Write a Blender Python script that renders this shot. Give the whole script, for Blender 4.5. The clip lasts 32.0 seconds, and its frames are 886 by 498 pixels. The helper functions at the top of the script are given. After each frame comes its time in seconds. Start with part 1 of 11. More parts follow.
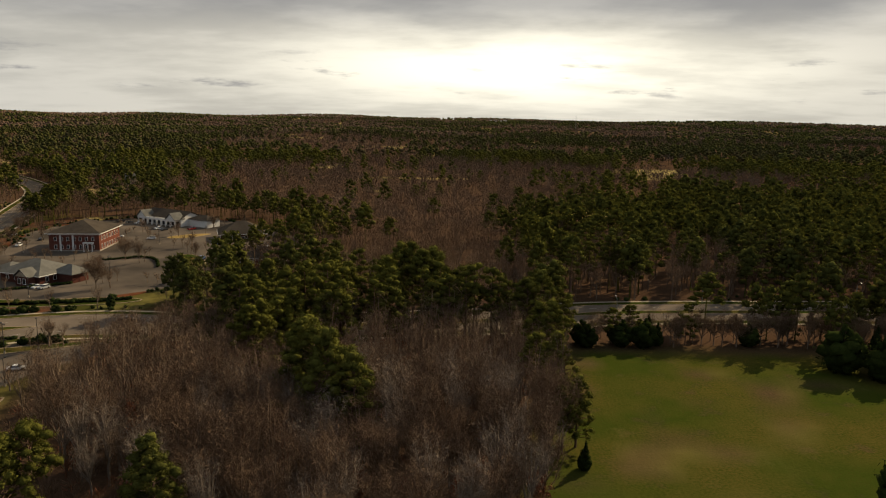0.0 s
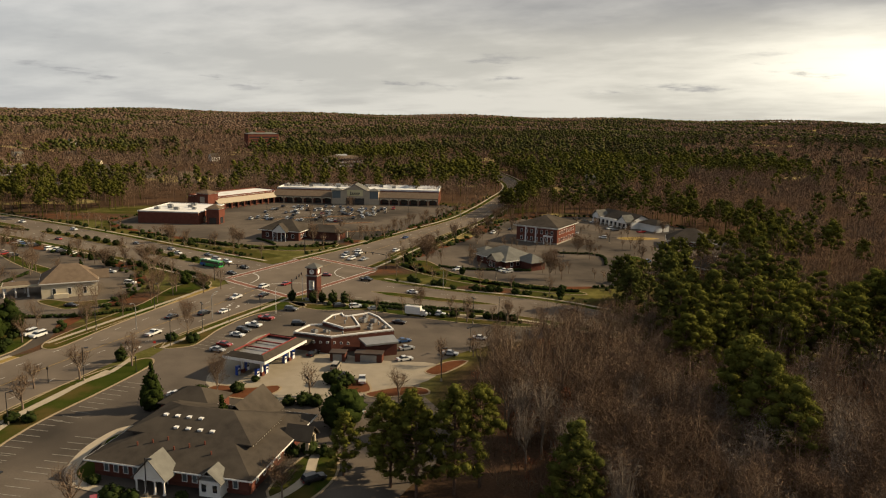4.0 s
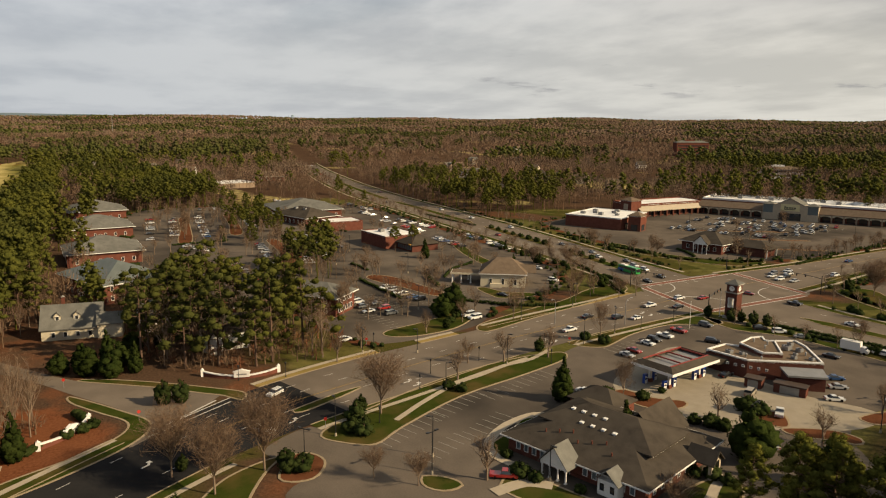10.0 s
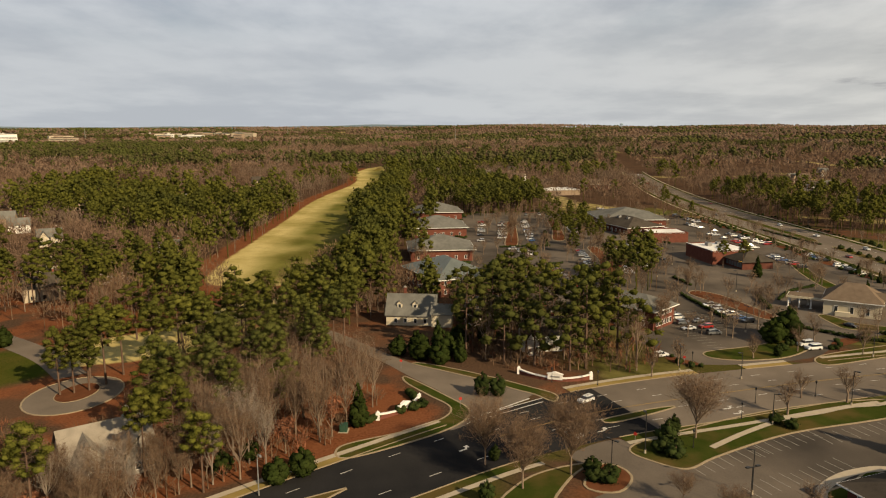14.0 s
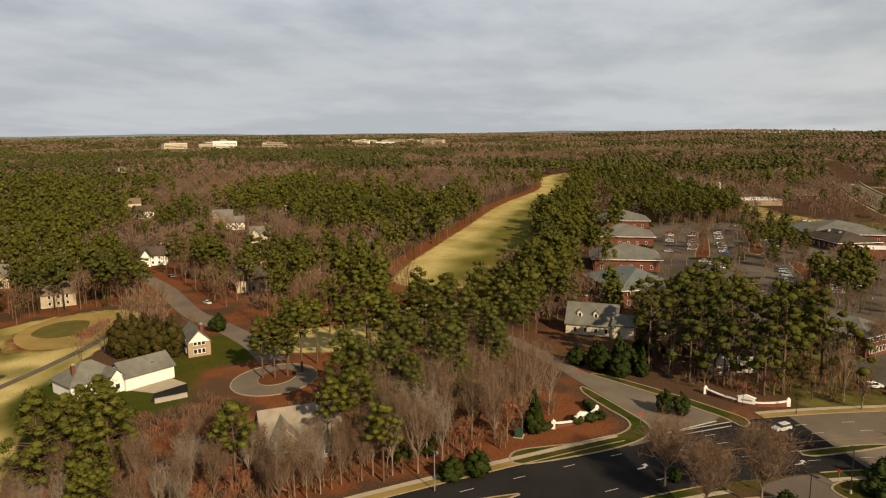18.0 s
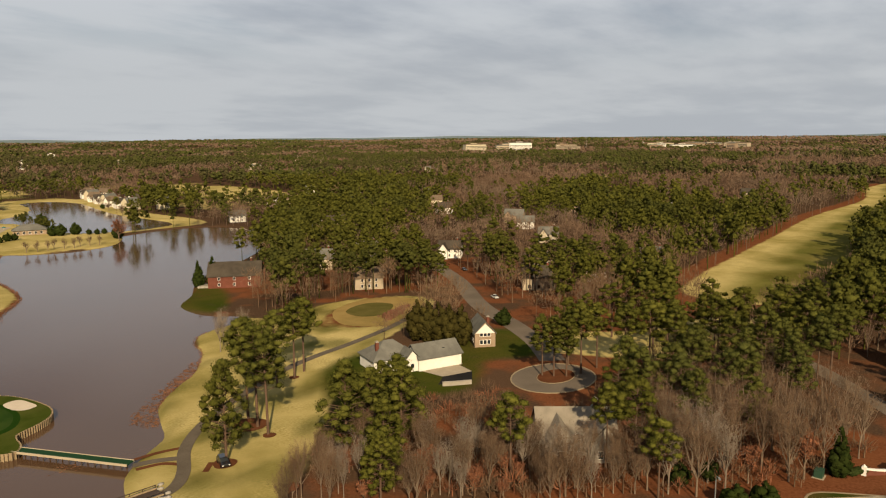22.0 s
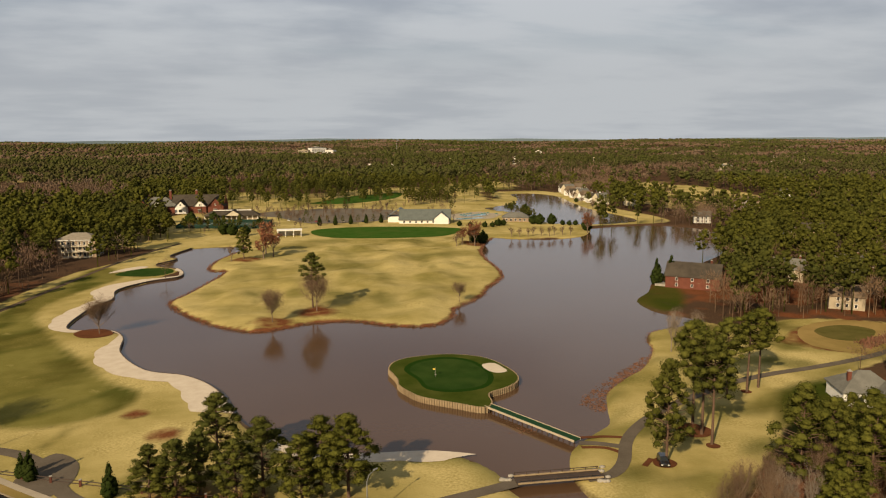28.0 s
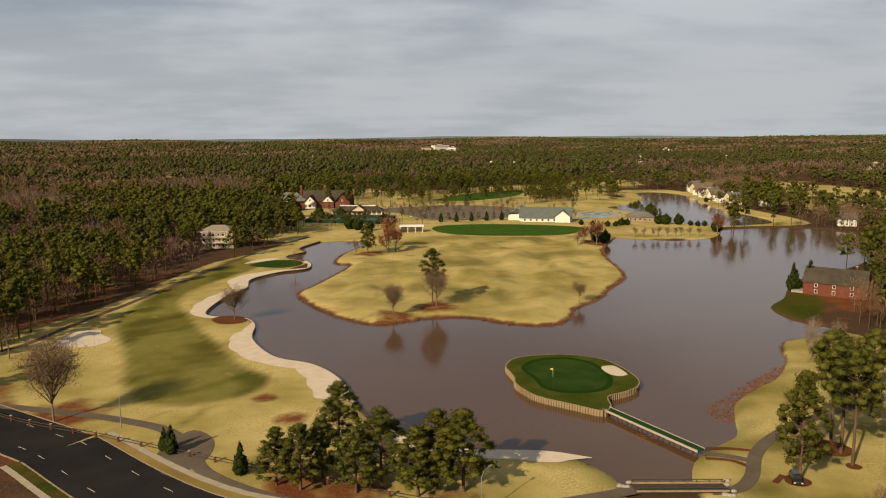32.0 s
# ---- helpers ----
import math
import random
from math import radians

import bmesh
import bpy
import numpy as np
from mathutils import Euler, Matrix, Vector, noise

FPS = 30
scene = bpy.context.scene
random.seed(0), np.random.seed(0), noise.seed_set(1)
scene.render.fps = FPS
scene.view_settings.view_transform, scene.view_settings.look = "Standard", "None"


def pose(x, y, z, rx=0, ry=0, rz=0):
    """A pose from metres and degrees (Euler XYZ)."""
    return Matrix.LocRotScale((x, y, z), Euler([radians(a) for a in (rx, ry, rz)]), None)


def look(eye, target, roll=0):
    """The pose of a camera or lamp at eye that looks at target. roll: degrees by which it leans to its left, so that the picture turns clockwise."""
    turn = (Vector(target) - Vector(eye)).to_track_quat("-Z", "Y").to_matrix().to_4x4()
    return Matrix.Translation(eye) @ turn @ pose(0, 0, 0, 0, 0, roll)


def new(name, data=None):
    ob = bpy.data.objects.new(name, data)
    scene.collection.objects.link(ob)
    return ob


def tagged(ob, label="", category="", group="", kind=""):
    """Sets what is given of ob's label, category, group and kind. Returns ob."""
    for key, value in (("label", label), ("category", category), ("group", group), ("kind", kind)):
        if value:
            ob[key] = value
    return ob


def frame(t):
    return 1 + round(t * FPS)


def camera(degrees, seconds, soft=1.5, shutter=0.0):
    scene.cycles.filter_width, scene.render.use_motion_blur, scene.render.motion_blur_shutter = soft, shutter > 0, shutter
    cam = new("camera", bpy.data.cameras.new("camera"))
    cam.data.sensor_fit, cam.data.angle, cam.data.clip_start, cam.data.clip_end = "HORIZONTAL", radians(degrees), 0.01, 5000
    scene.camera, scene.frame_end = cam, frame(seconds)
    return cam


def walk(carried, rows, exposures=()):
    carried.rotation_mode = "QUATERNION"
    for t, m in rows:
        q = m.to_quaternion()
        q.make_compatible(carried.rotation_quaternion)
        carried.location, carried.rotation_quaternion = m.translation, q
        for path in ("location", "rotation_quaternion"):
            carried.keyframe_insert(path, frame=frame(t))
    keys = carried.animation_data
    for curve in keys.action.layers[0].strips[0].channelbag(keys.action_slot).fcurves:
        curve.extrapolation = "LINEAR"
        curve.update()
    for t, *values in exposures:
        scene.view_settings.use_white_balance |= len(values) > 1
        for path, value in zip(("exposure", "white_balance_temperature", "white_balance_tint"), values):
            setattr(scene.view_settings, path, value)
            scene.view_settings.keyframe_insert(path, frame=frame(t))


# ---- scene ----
cam = camera(62.5, 32.0, 1.15)
EYE = (0.0, 0.0, 69.0)
# seconds, heading (degrees to the left of +y), tilt, lean to the right
TURNS = [
    (0.0, -0.00, -10.28, -0.99),
    (0.5, 4.45, -10.22, -1.15),
    (1.0, 9.36, -10.30, -0.95),
    (1.5, 14.08, -10.18, -1.41),
    (2.0, 18.90, -10.21, -1.48),
    (2.5, 23.47, -10.33, -1.27),
    (3.0, 27.86, -10.42, -1.18),
    (3.5, 31.64, -10.46, -1.18),
    (5.5, 41.19, -10.61, -0.91),
    (6.0, 43.84, -10.62, -0.83),
    (6.5, 46.61, -10.60, -0.77),
    (7.0, 49.39, -10.55, -0.70),
    (7.5, 52.23, -10.51, -0.62),
    (8.0, 55.20, -10.50, -0.54),
    (8.5, 58.09, -10.44, -0.51),
    (9.0, 61.01, -10.39, -0.49),
    (9.5, 64.02, -10.35, -0.41),
    (10.0, 67.07, -10.28, -0.36),
    (10.5, 70.19, -10.25, -0.26),
    (11.0, 73.43, -10.20, -0.15),
    (11.5, 77.02, -10.11, -0.09),
    (12.0, 80.37, -10.01, -0.03),
    (12.5, 83.76, -9.90, 0.07),
    (13.0, 87.13, -9.81, 0.15),
    (13.5, 90.14, -9.72, 0.25),
    (14.0, 92.20, -9.64, 0.33),
    (14.5, 93.63, -9.54, 0.36),
    (16.5, 100.17, -9.25, 0.57),
    (17.0, 102.25, -9.17, 0.60),
    (17.5, 104.22, -9.11, 0.60),
    (18.0, 106.58, -9.05, 0.59),
    (18.5, 109.10, -8.98, 0.60),
    (19.0, 111.92, -8.95, 0.59),
    (19.5, 114.71, -8.87, 0.54),
    (20.0, 117.67, -8.80, 0.53),
    (20.5, 120.75, -8.78, 0.50),
    (21.0, 123.51, -8.74, 0.49),
    (21.5, 126.25, -8.73, 0.44),
    (22.0, 129.04, -8.67, 0.43),
    (22.5, 132.25, -8.66, 0.40),
    (23.0, 135.55, -8.67, 0.39),
    (23.5, 139.08, -8.65, 0.33),
    (24.0, 142.88, -8.65, 0.27),
    (24.5, 146.35, -8.65, 0.26),
    (25.0, 149.37, -8.64, 0.27),
    (25.5, 152.34, -8.63, 0.26),
    (26.0, 155.16, -8.62, 0.26),
    (26.5, 157.81, -8.61, 0.29),
    (28.5, 166.60, -8.50, 0.22),
    (29.0, 168.65, -8.49, 0.20),
    (29.5, 169.84, -8.51, 0.21),
    (30.0, 171.44, -8.53, 0.29),
    (30.5, 172.72, -8.57, 0.29),
    (31.0, 173.35, -8.62, 0.34),
    (31.5, 173.66, -8.63, 0.36),
    (32.0, 173.92, -8.67, 0.38),
]


def heading(yaw, tilt):
    a, p = radians(yaw), radians(tilt)
    return Vector((-math.sin(a) * math.cos(p), math.cos(a) * math.cos(p), math.sin(p)))


EXPOSURES = [(0.0, 0.7), (3.0, 0.83), (9.0, 0.85), (20.0, 0.81), (23.0, 0.7), (32.0, 0.65)]
walk(cam, [(t, look(EYE, Vector(EYE) + heading(yaw, tilt), -lean)) for t, yaw, tilt, lean in TURNS], EXPOSURES)

# ---- sky and sun: broken overcast, a low winter sun behind thin cloud ----
SUN_AZ, SUN_EL = -42.0, 29.0
world = bpy.data.worlds.new("sky")
scene.world = world
world.use_nodes = True


def build_sky():
    nt = world.node_tree
    nt.nodes.clear()
    N, L = nt.nodes.new, nt.links.new
    out, bg = N("ShaderNodeOutputWorld"), N("ShaderNodeBackground")
    sky = N("ShaderNodeTexSky")
    sky.sky_type, sky.sun_disc = "NISHITA", False
    sky.sun_elevation, sky.sun_rotation = radians(SUN_EL), radians(-SUN_AZ)
    sky.air_density, sky.dust_density, sky.ozone_density = 1.0, 2.0, 1.0
    co, sep = N("ShaderNodeTexCoord"), N("ShaderNodeSeparateXYZ")
    L(co.outputs["Generated"], sep.inputs[0])

    def m(op, a, b=0.0, c=None, clamp=False):
        n = N("ShaderNodeMath")
        n.operation, n.use_clamp = op, clamp
        for i, v in enumerate((a, b, c)):
            if v is None:
                continue
            if isinstance(v, (int, float)):
                n.inputs[i].default_value = v
            else:
                L(v, n.inputs[i])
        return n.outputs[0]

    def mix(fac, a, b, kind="MIX"):
        n = N("ShaderNodeMix")
        n.data_type, n.blend_type = "RGBA", kind
        for s, v in ((0, fac), (6, a), (7, b)):
            if isinstance(v, (int, float)):
                n.inputs[s].default_value = v
            elif isinstance(v, tuple):
                n.inputs[s].default_value = (*v, 1)
            else:
                L(v, n.inputs[s])
        return n.outputs[2]

    def ramp(v, stops):
        n = N("ShaderNodeMapRange")
        n.interpolation_type = "SMOOTHSTEP"
        n.inputs[1].default_value, n.inputs[2].default_value, n.inputs[3].default_value, n.inputs[4].default_value = stops
        L(v, n.inputs[0])
        return n.outputs[0]

    # cloud deck: the view direction carried up to a flat layer
    z = m("MAXIMUM", sep.outputs[2], 0.0)
    inv = m("DIVIDE", 1.0, m("ADD", z, 0.13))
    flat = N("ShaderNodeCombineXYZ")
    L(m("MULTIPLY", sep.outputs[0], inv), flat.inputs[0])
    L(m("MULTIPLY", sep.outputs[1], inv), flat.inputs[1])

    def noise_tex(vec, scale, detail, rough, stretch=(1, 1, 1), turn=0.0):
        mp, n = N("ShaderNodeMapping"), N("ShaderNodeTexNoise")
        mp.inputs["Scale"].default_value = stretch
        mp.inputs["Rotation"].default_value = (0, 0, turn)
        L(vec, mp.inputs[0])
        L(mp.outputs[0], n.inputs["Vector"])
        n.inputs["Scale"].default_value, n.inputs["Detail"].default_value, n.inputs["Roughness"].default_value = scale, detail, rough
        return n.outputs["Fac"]

    deck = noise_tex(flat.outputs[0], 0.55, 6, 0.5, (1.0, 0.6, 1), 0.5)
    wisps = noise_tex(flat.outputs[0], 2.0, 7, 0.55, (0.7, 1.2, 1), 0.9)
    cover = m("ADD", m("MULTIPLY", deck, 0.7), m("MULTIPLY", wisps, 0.3))
    # how near a direction is to the bright side of the sky
    bright = Vector((math.sin(radians(18)) * math.cos(radians(9)), math.cos(radians(18)) * math.cos(radians(9)), math.sin(radians(9))))
    dot = N("ShaderNodeVectorMath")
    dot.operation = "DOT_PRODUCT"
    L(co.outputs["Generated"], dot.inputs[0])
    dot.inputs[1].default_value = bright
    side = ramp(dot.outputs["Value"], (-0.55, 1.0, 0.0, 1.0))
    pol = N("ShaderNodeCombineXYZ")
    turn = m("ARCTAN2", sep.outputs[0], sep.outputs[1])
    L(turn, pol.inputs[0])
    L(sep.outputs[2], pol.inputs[1])
    away = m("ADD", m("POWER", m("DIVIDE", m("SUBTRACT", turn, 0.11), 0.30), 2.0), m("POWER", m("DIVIDE", m("SUBTRACT", sep.outputs[2], 0.066), 0.052), 2.0))
    glow = m("POWER", 2.718, m("MULTIPLY", away, -1.0))
    thin = ramp(cover, (0.41, 0.6, 1.0, 0.0))
    rift = noise_tex(flat.outputs[0], 0.85, 6, 0.55, (0.5, 1.1, 1), 0.25)
    blue = mix(0.55, sky.outputs[0], (1.6, 2.2, 2.9))
    shade = mix(side, (4.1, 4.55, 5.2), (3.7, 3.6, 3.45))
    light = mix(side, (6.4, 6.75, 7.15), (7.9, 7.5, 6.8))
    cloud = mix(thin, shade, light)
    gap = m("MULTIPLY", ramp(rift, (0.47, 0.62, 0.0, 1.0)), m("MULTIPLY", ramp(side, (0.2, 0.75, 0.5, 0.0)), ramp(z, (0.05, 0.17, 0.0, 1.0))))
    col = mix(gap, cloud, blue)
    # brighter band low over the horizon, and the sun's glow through the thin cloud
    band = m("MULTIPLY", ramp(z, (0.05, 0.22, 1.0, 0.0)), 0.55)
    col = mix(band, col, mix(side, (5.6, 5.75, 5.85), (8.2, 7.7, 6.4)))
    sunlit = m("MULTIPLY", glow, m("ADD", 0.55, m("MULTIPLY", thin, 0.5)))
    col = mix(sunlit, col, (17.0, 16.0, 13.0))
    # heavier deck above the glow
    edge = noise_tex(pol.outputs[0], 1.0, 5, 0.55, (5.0, 14.0, 1))
    deck_line = m("ADD", sep.outputs[2], m("MULTIPLY", m("SUBTRACT", edge, 0.5), 0.06))
    col = mix(m("MULTIPLY", ramp(deck_line, (0.095, 0.15, 0.0, 0.72)), ramp(side, (0.45, 0.95, 0.0, 1.0))), col, mix(thin, (3.3, 3.3, 3.35), (4.9, 4.8, 4.6)))
    # low dark cloud streaks on the bright side
    streak = noise_tex(pol.outputs[0], 1.0, 7, 0.6, (8.0, 46.0, 1))
    low = m("MULTIPLY", ramp(sep.outputs[2], (0.012, 0.04, 0.0, 1.0)), ramp(sep.outputs[2], (0.05, 0.10, 1.0, 0.0)))
    dark = m("MULTIPLY", m("MULTIPLY", ramp(streak, (0.56, 0.70, 0.0, 0.7)), low), ramp(side, (0.15, 0.6, 0.0, 1.0)))
    col = mix(dark, col, (2.5, 2.5, 2.7))
    L(col, bg.inputs[0])
    bg.inputs[1].default_value = 0.053
    L(bg.outputs[0], out.inputs[0])


build_sky()
sun = new("sun", bpy.data.lights.new("sun", "SUN"))
sun.data.energy, sun.data.angle, sun.data.color = 5.0, radians(0.8), (1.0, 0.785, 0.50)
sun.matrix_world = look((-math.sin(radians(SUN_AZ)) * 300, math.cos(radians(SUN_AZ)) * 300, 300 * math.tan(radians(SUN_EL))), (0, 0, 0))
# ---- materials ----
MATS = {}
DEEP = 0.70   # every base colour below is scaled down so shade renders deeper against the sky


def surface(name, a, b, scale=1.0, rough=0.85, bump=0.2, fine=12.0, metal=0.0, each=0.0, third=None, third_scale=0.02, third_amount=0.5, spec=0.3, trans=0.0, dist=0.05):
    """A procedural surface: two tones by coarse and fine noise in metres, a third tone in wide stains, some relief."""
    if name in MATS:
        return MATS[name]
    if rough >= 0.8:
        spec = 0.0   # dull weathered faces carry no sheen
    a, b, third = (tuple(c * DEEP for c in q) if q else q for q in (a, b, third))
    mat = bpy.data.materials.new(name)
    mat.use_nodes = True
    nt = mat.node_tree
    N, L = nt.nodes.new, nt.links.new
    bs = nt.nodes["Principled BSDF"]
    bs.inputs["Roughness"].default_value, bs.inputs["Metallic"].default_value = rough, metal
    bs.inputs["Specular IOR Level"].default_value = spec
    geo = N("ShaderNodeNewGeometry")
    co, fi = N("ShaderNodeTexNoise"), N("ShaderNodeTexNoise")
    for n, s, d in ((co, scale, 5), (fi, fine, 3)):
        L(geo.outputs["Position"], n.inputs["Vector"])
        n.inputs["Scale"].default_value, n.inputs["Detail"].default_value = s, d
    add = N("ShaderNodeMath")
    add.operation = "MULTIPLY_ADD"
    L(fi.outputs["Fac"], add.inputs[0])
    add.inputs[1].default_value = 0.45
    half = N("ShaderNodeMath")
    half.operation = "MULTIPLY"
    L(co.outputs["Fac"], half.inputs[0])
    half.inputs[1].default_value = 0.75
    L(half.outputs[0], add.inputs[2])
    rm = N("ShaderNodeMapRange")
    rm.inputs[1].default_value, rm.inputs[2].default_value = 0.38, 0.82
    L(add.outputs[0], rm.inputs[0])
    mx = N("ShaderNodeMix")
    mx.data_type = "RGBA"
    mx.inputs[6].default_value, mx.inputs[7].default_value = (*a, 1), (*b, 1)
    L(rm.outputs[0], mx.inputs[0])
    col = mx.outputs[2]
    if third:
        wide, wr, m3 = N("ShaderNodeTexNoise"), N("ShaderNodeMapRange"), N("ShaderNodeMix")
        L(geo.outputs["Position"], wide.inputs["Vector"])
        wide.inputs["Scale"].default_value, wide.inputs["Detail"].default_value = third_scale, 4
        wr.inputs[1].default_value, wr.inputs[2].default_value, wr.inputs[4].default_value = 0.45, 0.65, third_amount
        L(wide.outputs["Fac"], wr.inputs[0])
        m3.data_type = "RGBA"
        L(wr.outputs[0], m3.inputs[0])
        L(col, m3.inputs[6])
        m3.inputs[7].default_value = (*third, 1)
        col = m3.outputs[2]
    if each:
        info, isl = N("ShaderNodeObjectInfo"), N("ShaderNodeNewGeometry")
        sm, vr, hs = N("ShaderNodeMath"), N("ShaderNodeMapRange"), N("ShaderNodeHueSaturation")
        sm.operation = "ADD"
        L(info.outputs["Random"], sm.inputs[0])
        L(isl.outputs["Random Per Island"], sm.inputs[1])
        vr.inputs[2].default_value, vr.inputs[3].default_value, vr.inputs[4].default_value = 2.0, 1.0 - each, 1.0 + each
        L(sm.outputs[0], vr.inputs[0])
        L(vr.outputs[0], hs.inputs["Value"])
        L(col, hs.inputs["Color"])
        col = hs.outputs[0]
    L(col, bs.inputs["Base Color"])
    if bump:
        bp = N("ShaderNodeBump")
        bp.inputs["Strength"].default_value, bp.inputs["Distance"].default_value = bump, dist
        L(fi.outputs["Fac"], bp.inputs["Height"])
        L(bp.outputs[0], bs.inputs["Normal"])
    if trans:
        ad, tr = N("ShaderNodeMixShader"), N("ShaderNodeBsdfTranslucent")
        L(col, tr.inputs[0])
        ad.inputs[0].default_value = trans
        L(bs.outputs[0], ad.inputs[1])
        L(tr.outputs[0], ad.inputs[2])
        L(ad.outputs[0], nt.nodes["Material Output"].inputs[0])
    MATS[name] = mat
    return mat


def plain(name, colour, rough=0.5, metal=0.0, coat=0.0):
    if name in MATS:
        return MATS[name]
    mat = surface(name, tuple(c * 0.93 for c in colour), tuple(min(1, c * 1.05) for c in colour), 0.7, rough, 0.0, 5.0, metal, spec=0.4)
    if coat:
        mat.node_tree.nodes["Principled BSDF"].inputs["Coat Weight"].default_value = coat
    return mat


ASPHALT = surface("asphalt_worn", (0.138, 0.113, 0.089), (0.192, 0.158, 0.124), 0.12, 0.9, 0.15, 3.0, third=(0.10, 0.083, 0.067), third_scale=0.045, third_amount=0.5)
ASPHALT_NEW = surface("asphalt_new", (0.017, 0.017, 0.018), (0.028, 0.027, 0.027), 0.15, 0.9, 0.15, 3.0, third=(0.036, 0.034, 0.032), third_scale=0.06, third_amount=0.4)
ASPHALT_LOT = surface("asphalt_parking", (0.098, 0.082, 0.066), (0.155, 0.128, 0.102), 0.1, 0.9, 0.15, 3.0, third=(0.034, 0.031, 0.028), third_scale=0.02, third_amount=0.8)
CONCRETE = surface("concrete", (0.32, 0.27, 0.20), (0.43, 0.37, 0.28), 0.5, 0.9, 0.1, 6.0, third=(0.36, 0.31, 0.24), third_scale=0.1)
FORECOURT = surface("forecourt_concrete", (0.25, 0.215, 0.16), (0.34, 0.295, 0.225), 0.3, 0.85, 0.1, 4.0, third=(0.28, 0.24, 0.19), third_scale=0.12)
KERB = surface("kerb_stone", (0.25, 0.195, 0.125), (0.34, 0.27, 0.18), 0.8, 0.9, 0.1, 6.0)
PAINT_WHITE = surface("road_paint", (0.42, 0.40, 0.36), (0.60, 0.57, 0.52), 1.5, 0.7, 0.0, 6.0)
PAINT_FADED = surface("faded_paint", (0.20, 0.185, 0.16), (0.34, 0.32, 0.28), 1.5, 0.8, 0.0, 6.0)
PAINT_YELLOW = surface("yellow_paint", (0.22, 0.14, 0.035), (0.32, 0.20, 0.05), 1.5, 0.7, 0.0, 6.0)
PAVER = surface("red_paver", (0.17, 0.08, 0.058), (0.24, 0.115, 0.085), 0.8, 0.9, 0.1, 5.0)
LAWN = surface("lawn", (0.024, 0.038, 0.006), (0.050, 0.058, 0.012), 0.25, 0.95, 0.5, 5.0, third=(0.10, 0.068, 0.024), third_scale=0.09, third_amount=0.85)
GREEN = surface("putting_green", (0.017, 0.040, 0.008), (0.032, 0.063, 0.013), 0.2, 0.95, 0.2, 6.0, third=(0.05, 0.078, 0.018), third_scale=0.09)
OLD_GREEN = surface("olive_green", (0.075, 0.070, 0.018), (0.12, 0.105, 0.032), 0.2, 0.95, 0.2, 6.0, third=(0.15, 0.115, 0.04), third_scale=0.09)
CYPRESS = surface("cypress_foliage", (0.034, 0.032, 0.009), (0.085, 0.070, 0.020), 0.45, 0.8, 0.9, 2.5, each=0.35, trans=0.12, dist=0.4)
ISLE_GRASS = surface("island_grass", (0.034, 0.050, 0.007), (0.058, 0.074, 0.013), 0.25, 0.95, 0.3, 5.0, third=(0.080, 0.085, 0.020), third_scale=0.12, third_amount=0.6)
TEE_GREEN = surface("mown_tee", (0.030, 0.075, 0.010), (0.050, 0.105, 0.018), 0.15, 0.95, 0.2, 5.0, third=(0.065, 0.10, 0.02), third_scale=0.06)
DRYGRASS = surface("dormant_grass", (0.24, 0.165, 0.058), (0.34, 0.24, 0.09), 0.12, 0.95, 0.4, 4.0, third=(0.16, 0.125, 0.035), third_scale=0.035, third_amount=0.75)
STRAW = surface("pine_straw", (0.088, 0.034, 0.017), (0.140, 0.058, 0.028), 0.35, 0.95, 0.5, 5.0, third=(0.15, 0.06, 0.03), third_scale=0.08)
SAND = surface("bunker_sand", (0.52, 0.44, 0.34), (0.66, 0.57, 0.46), 0.3, 0.95, 0.3, 3.0)
BRICK = surface("red_brick", (0.120, 0.045, 0.032), (0.180, 0.070, 0.049), 0.6, 0.9, 0.3, 7.0)
BRICK_DARK = surface("dark_brick", (0.085, 0.035, 0.028), (0.14, 0.058, 0.042), 0.6, 0.9, 0.3, 7.0)
BRICK_TAN = surface("tan_brick", (0.27, 0.20, 0.14), (0.37, 0.28, 0.20), 0.6, 0.9, 0.3, 7.0)
ROOF_DARK = surface("dark_shingle", (0.046, 0.039, 0.032), (0.078, 0.066, 0.053), 0.5, 0.9, 0.4, 7.0, third=(0.095, 0.08, 0.062), third_scale=0.12)
ROOF_GREY = surface("grey_shingle", (0.12, 0.118, 0.105), (0.19, 0.185, 0.165), 0.5, 0.9, 0.4, 7.0, third=(0.095, 0.095, 0.085), third_scale=0.12)
ROOF_BROWN = surface("brown_shingle", (0.12, 0.088, 0.062), (0.185, 0.14, 0.10), 0.5, 0.9, 0.4, 7.0)
ROOF_GREEN = surface("green_metal", (0.085, 0.098, 0.090), (0.13, 0.145, 0.132), 0.4, 0.6, 0.1, 4.0)
ROOF_WHITE = surface("white_membrane", (0.66, 0.65, 0.62), (0.82, 0.81, 0.78), 0.2, 0.8, 0.1, 2.0, third=(0.48, 0.46, 0.42), third_scale=0.1)
SIDING = surface("cream_siding", (0.50, 0.44, 0.32), (0.60, 0.53, 0.39), 0.5, 0.75, 0.1, 6.0)
SIDING_WHITE = surface("white_siding", (0.70, 0.68, 0.63), (0.82, 0.80, 0.75), 0.5, 0.7, 0.1, 6.0)
SIDING_TAN = surface("tan_siding", (0.36, 0.30, 0.215), (0.45, 0.38, 0.28), 0.5, 0.75, 0.1, 6.0)
SIDING_PALE = surface("pale_stone", (0.30, 0.275, 0.235), (0.38, 0.35, 0.30), 0.5, 0.8, 0.1, 6.0)
ROOF_PALE = surface("weathered_shingle", (0.20, 0.175, 0.14), (0.29, 0.255, 0.205), 0.5, 0.9, 0.4, 7.0)
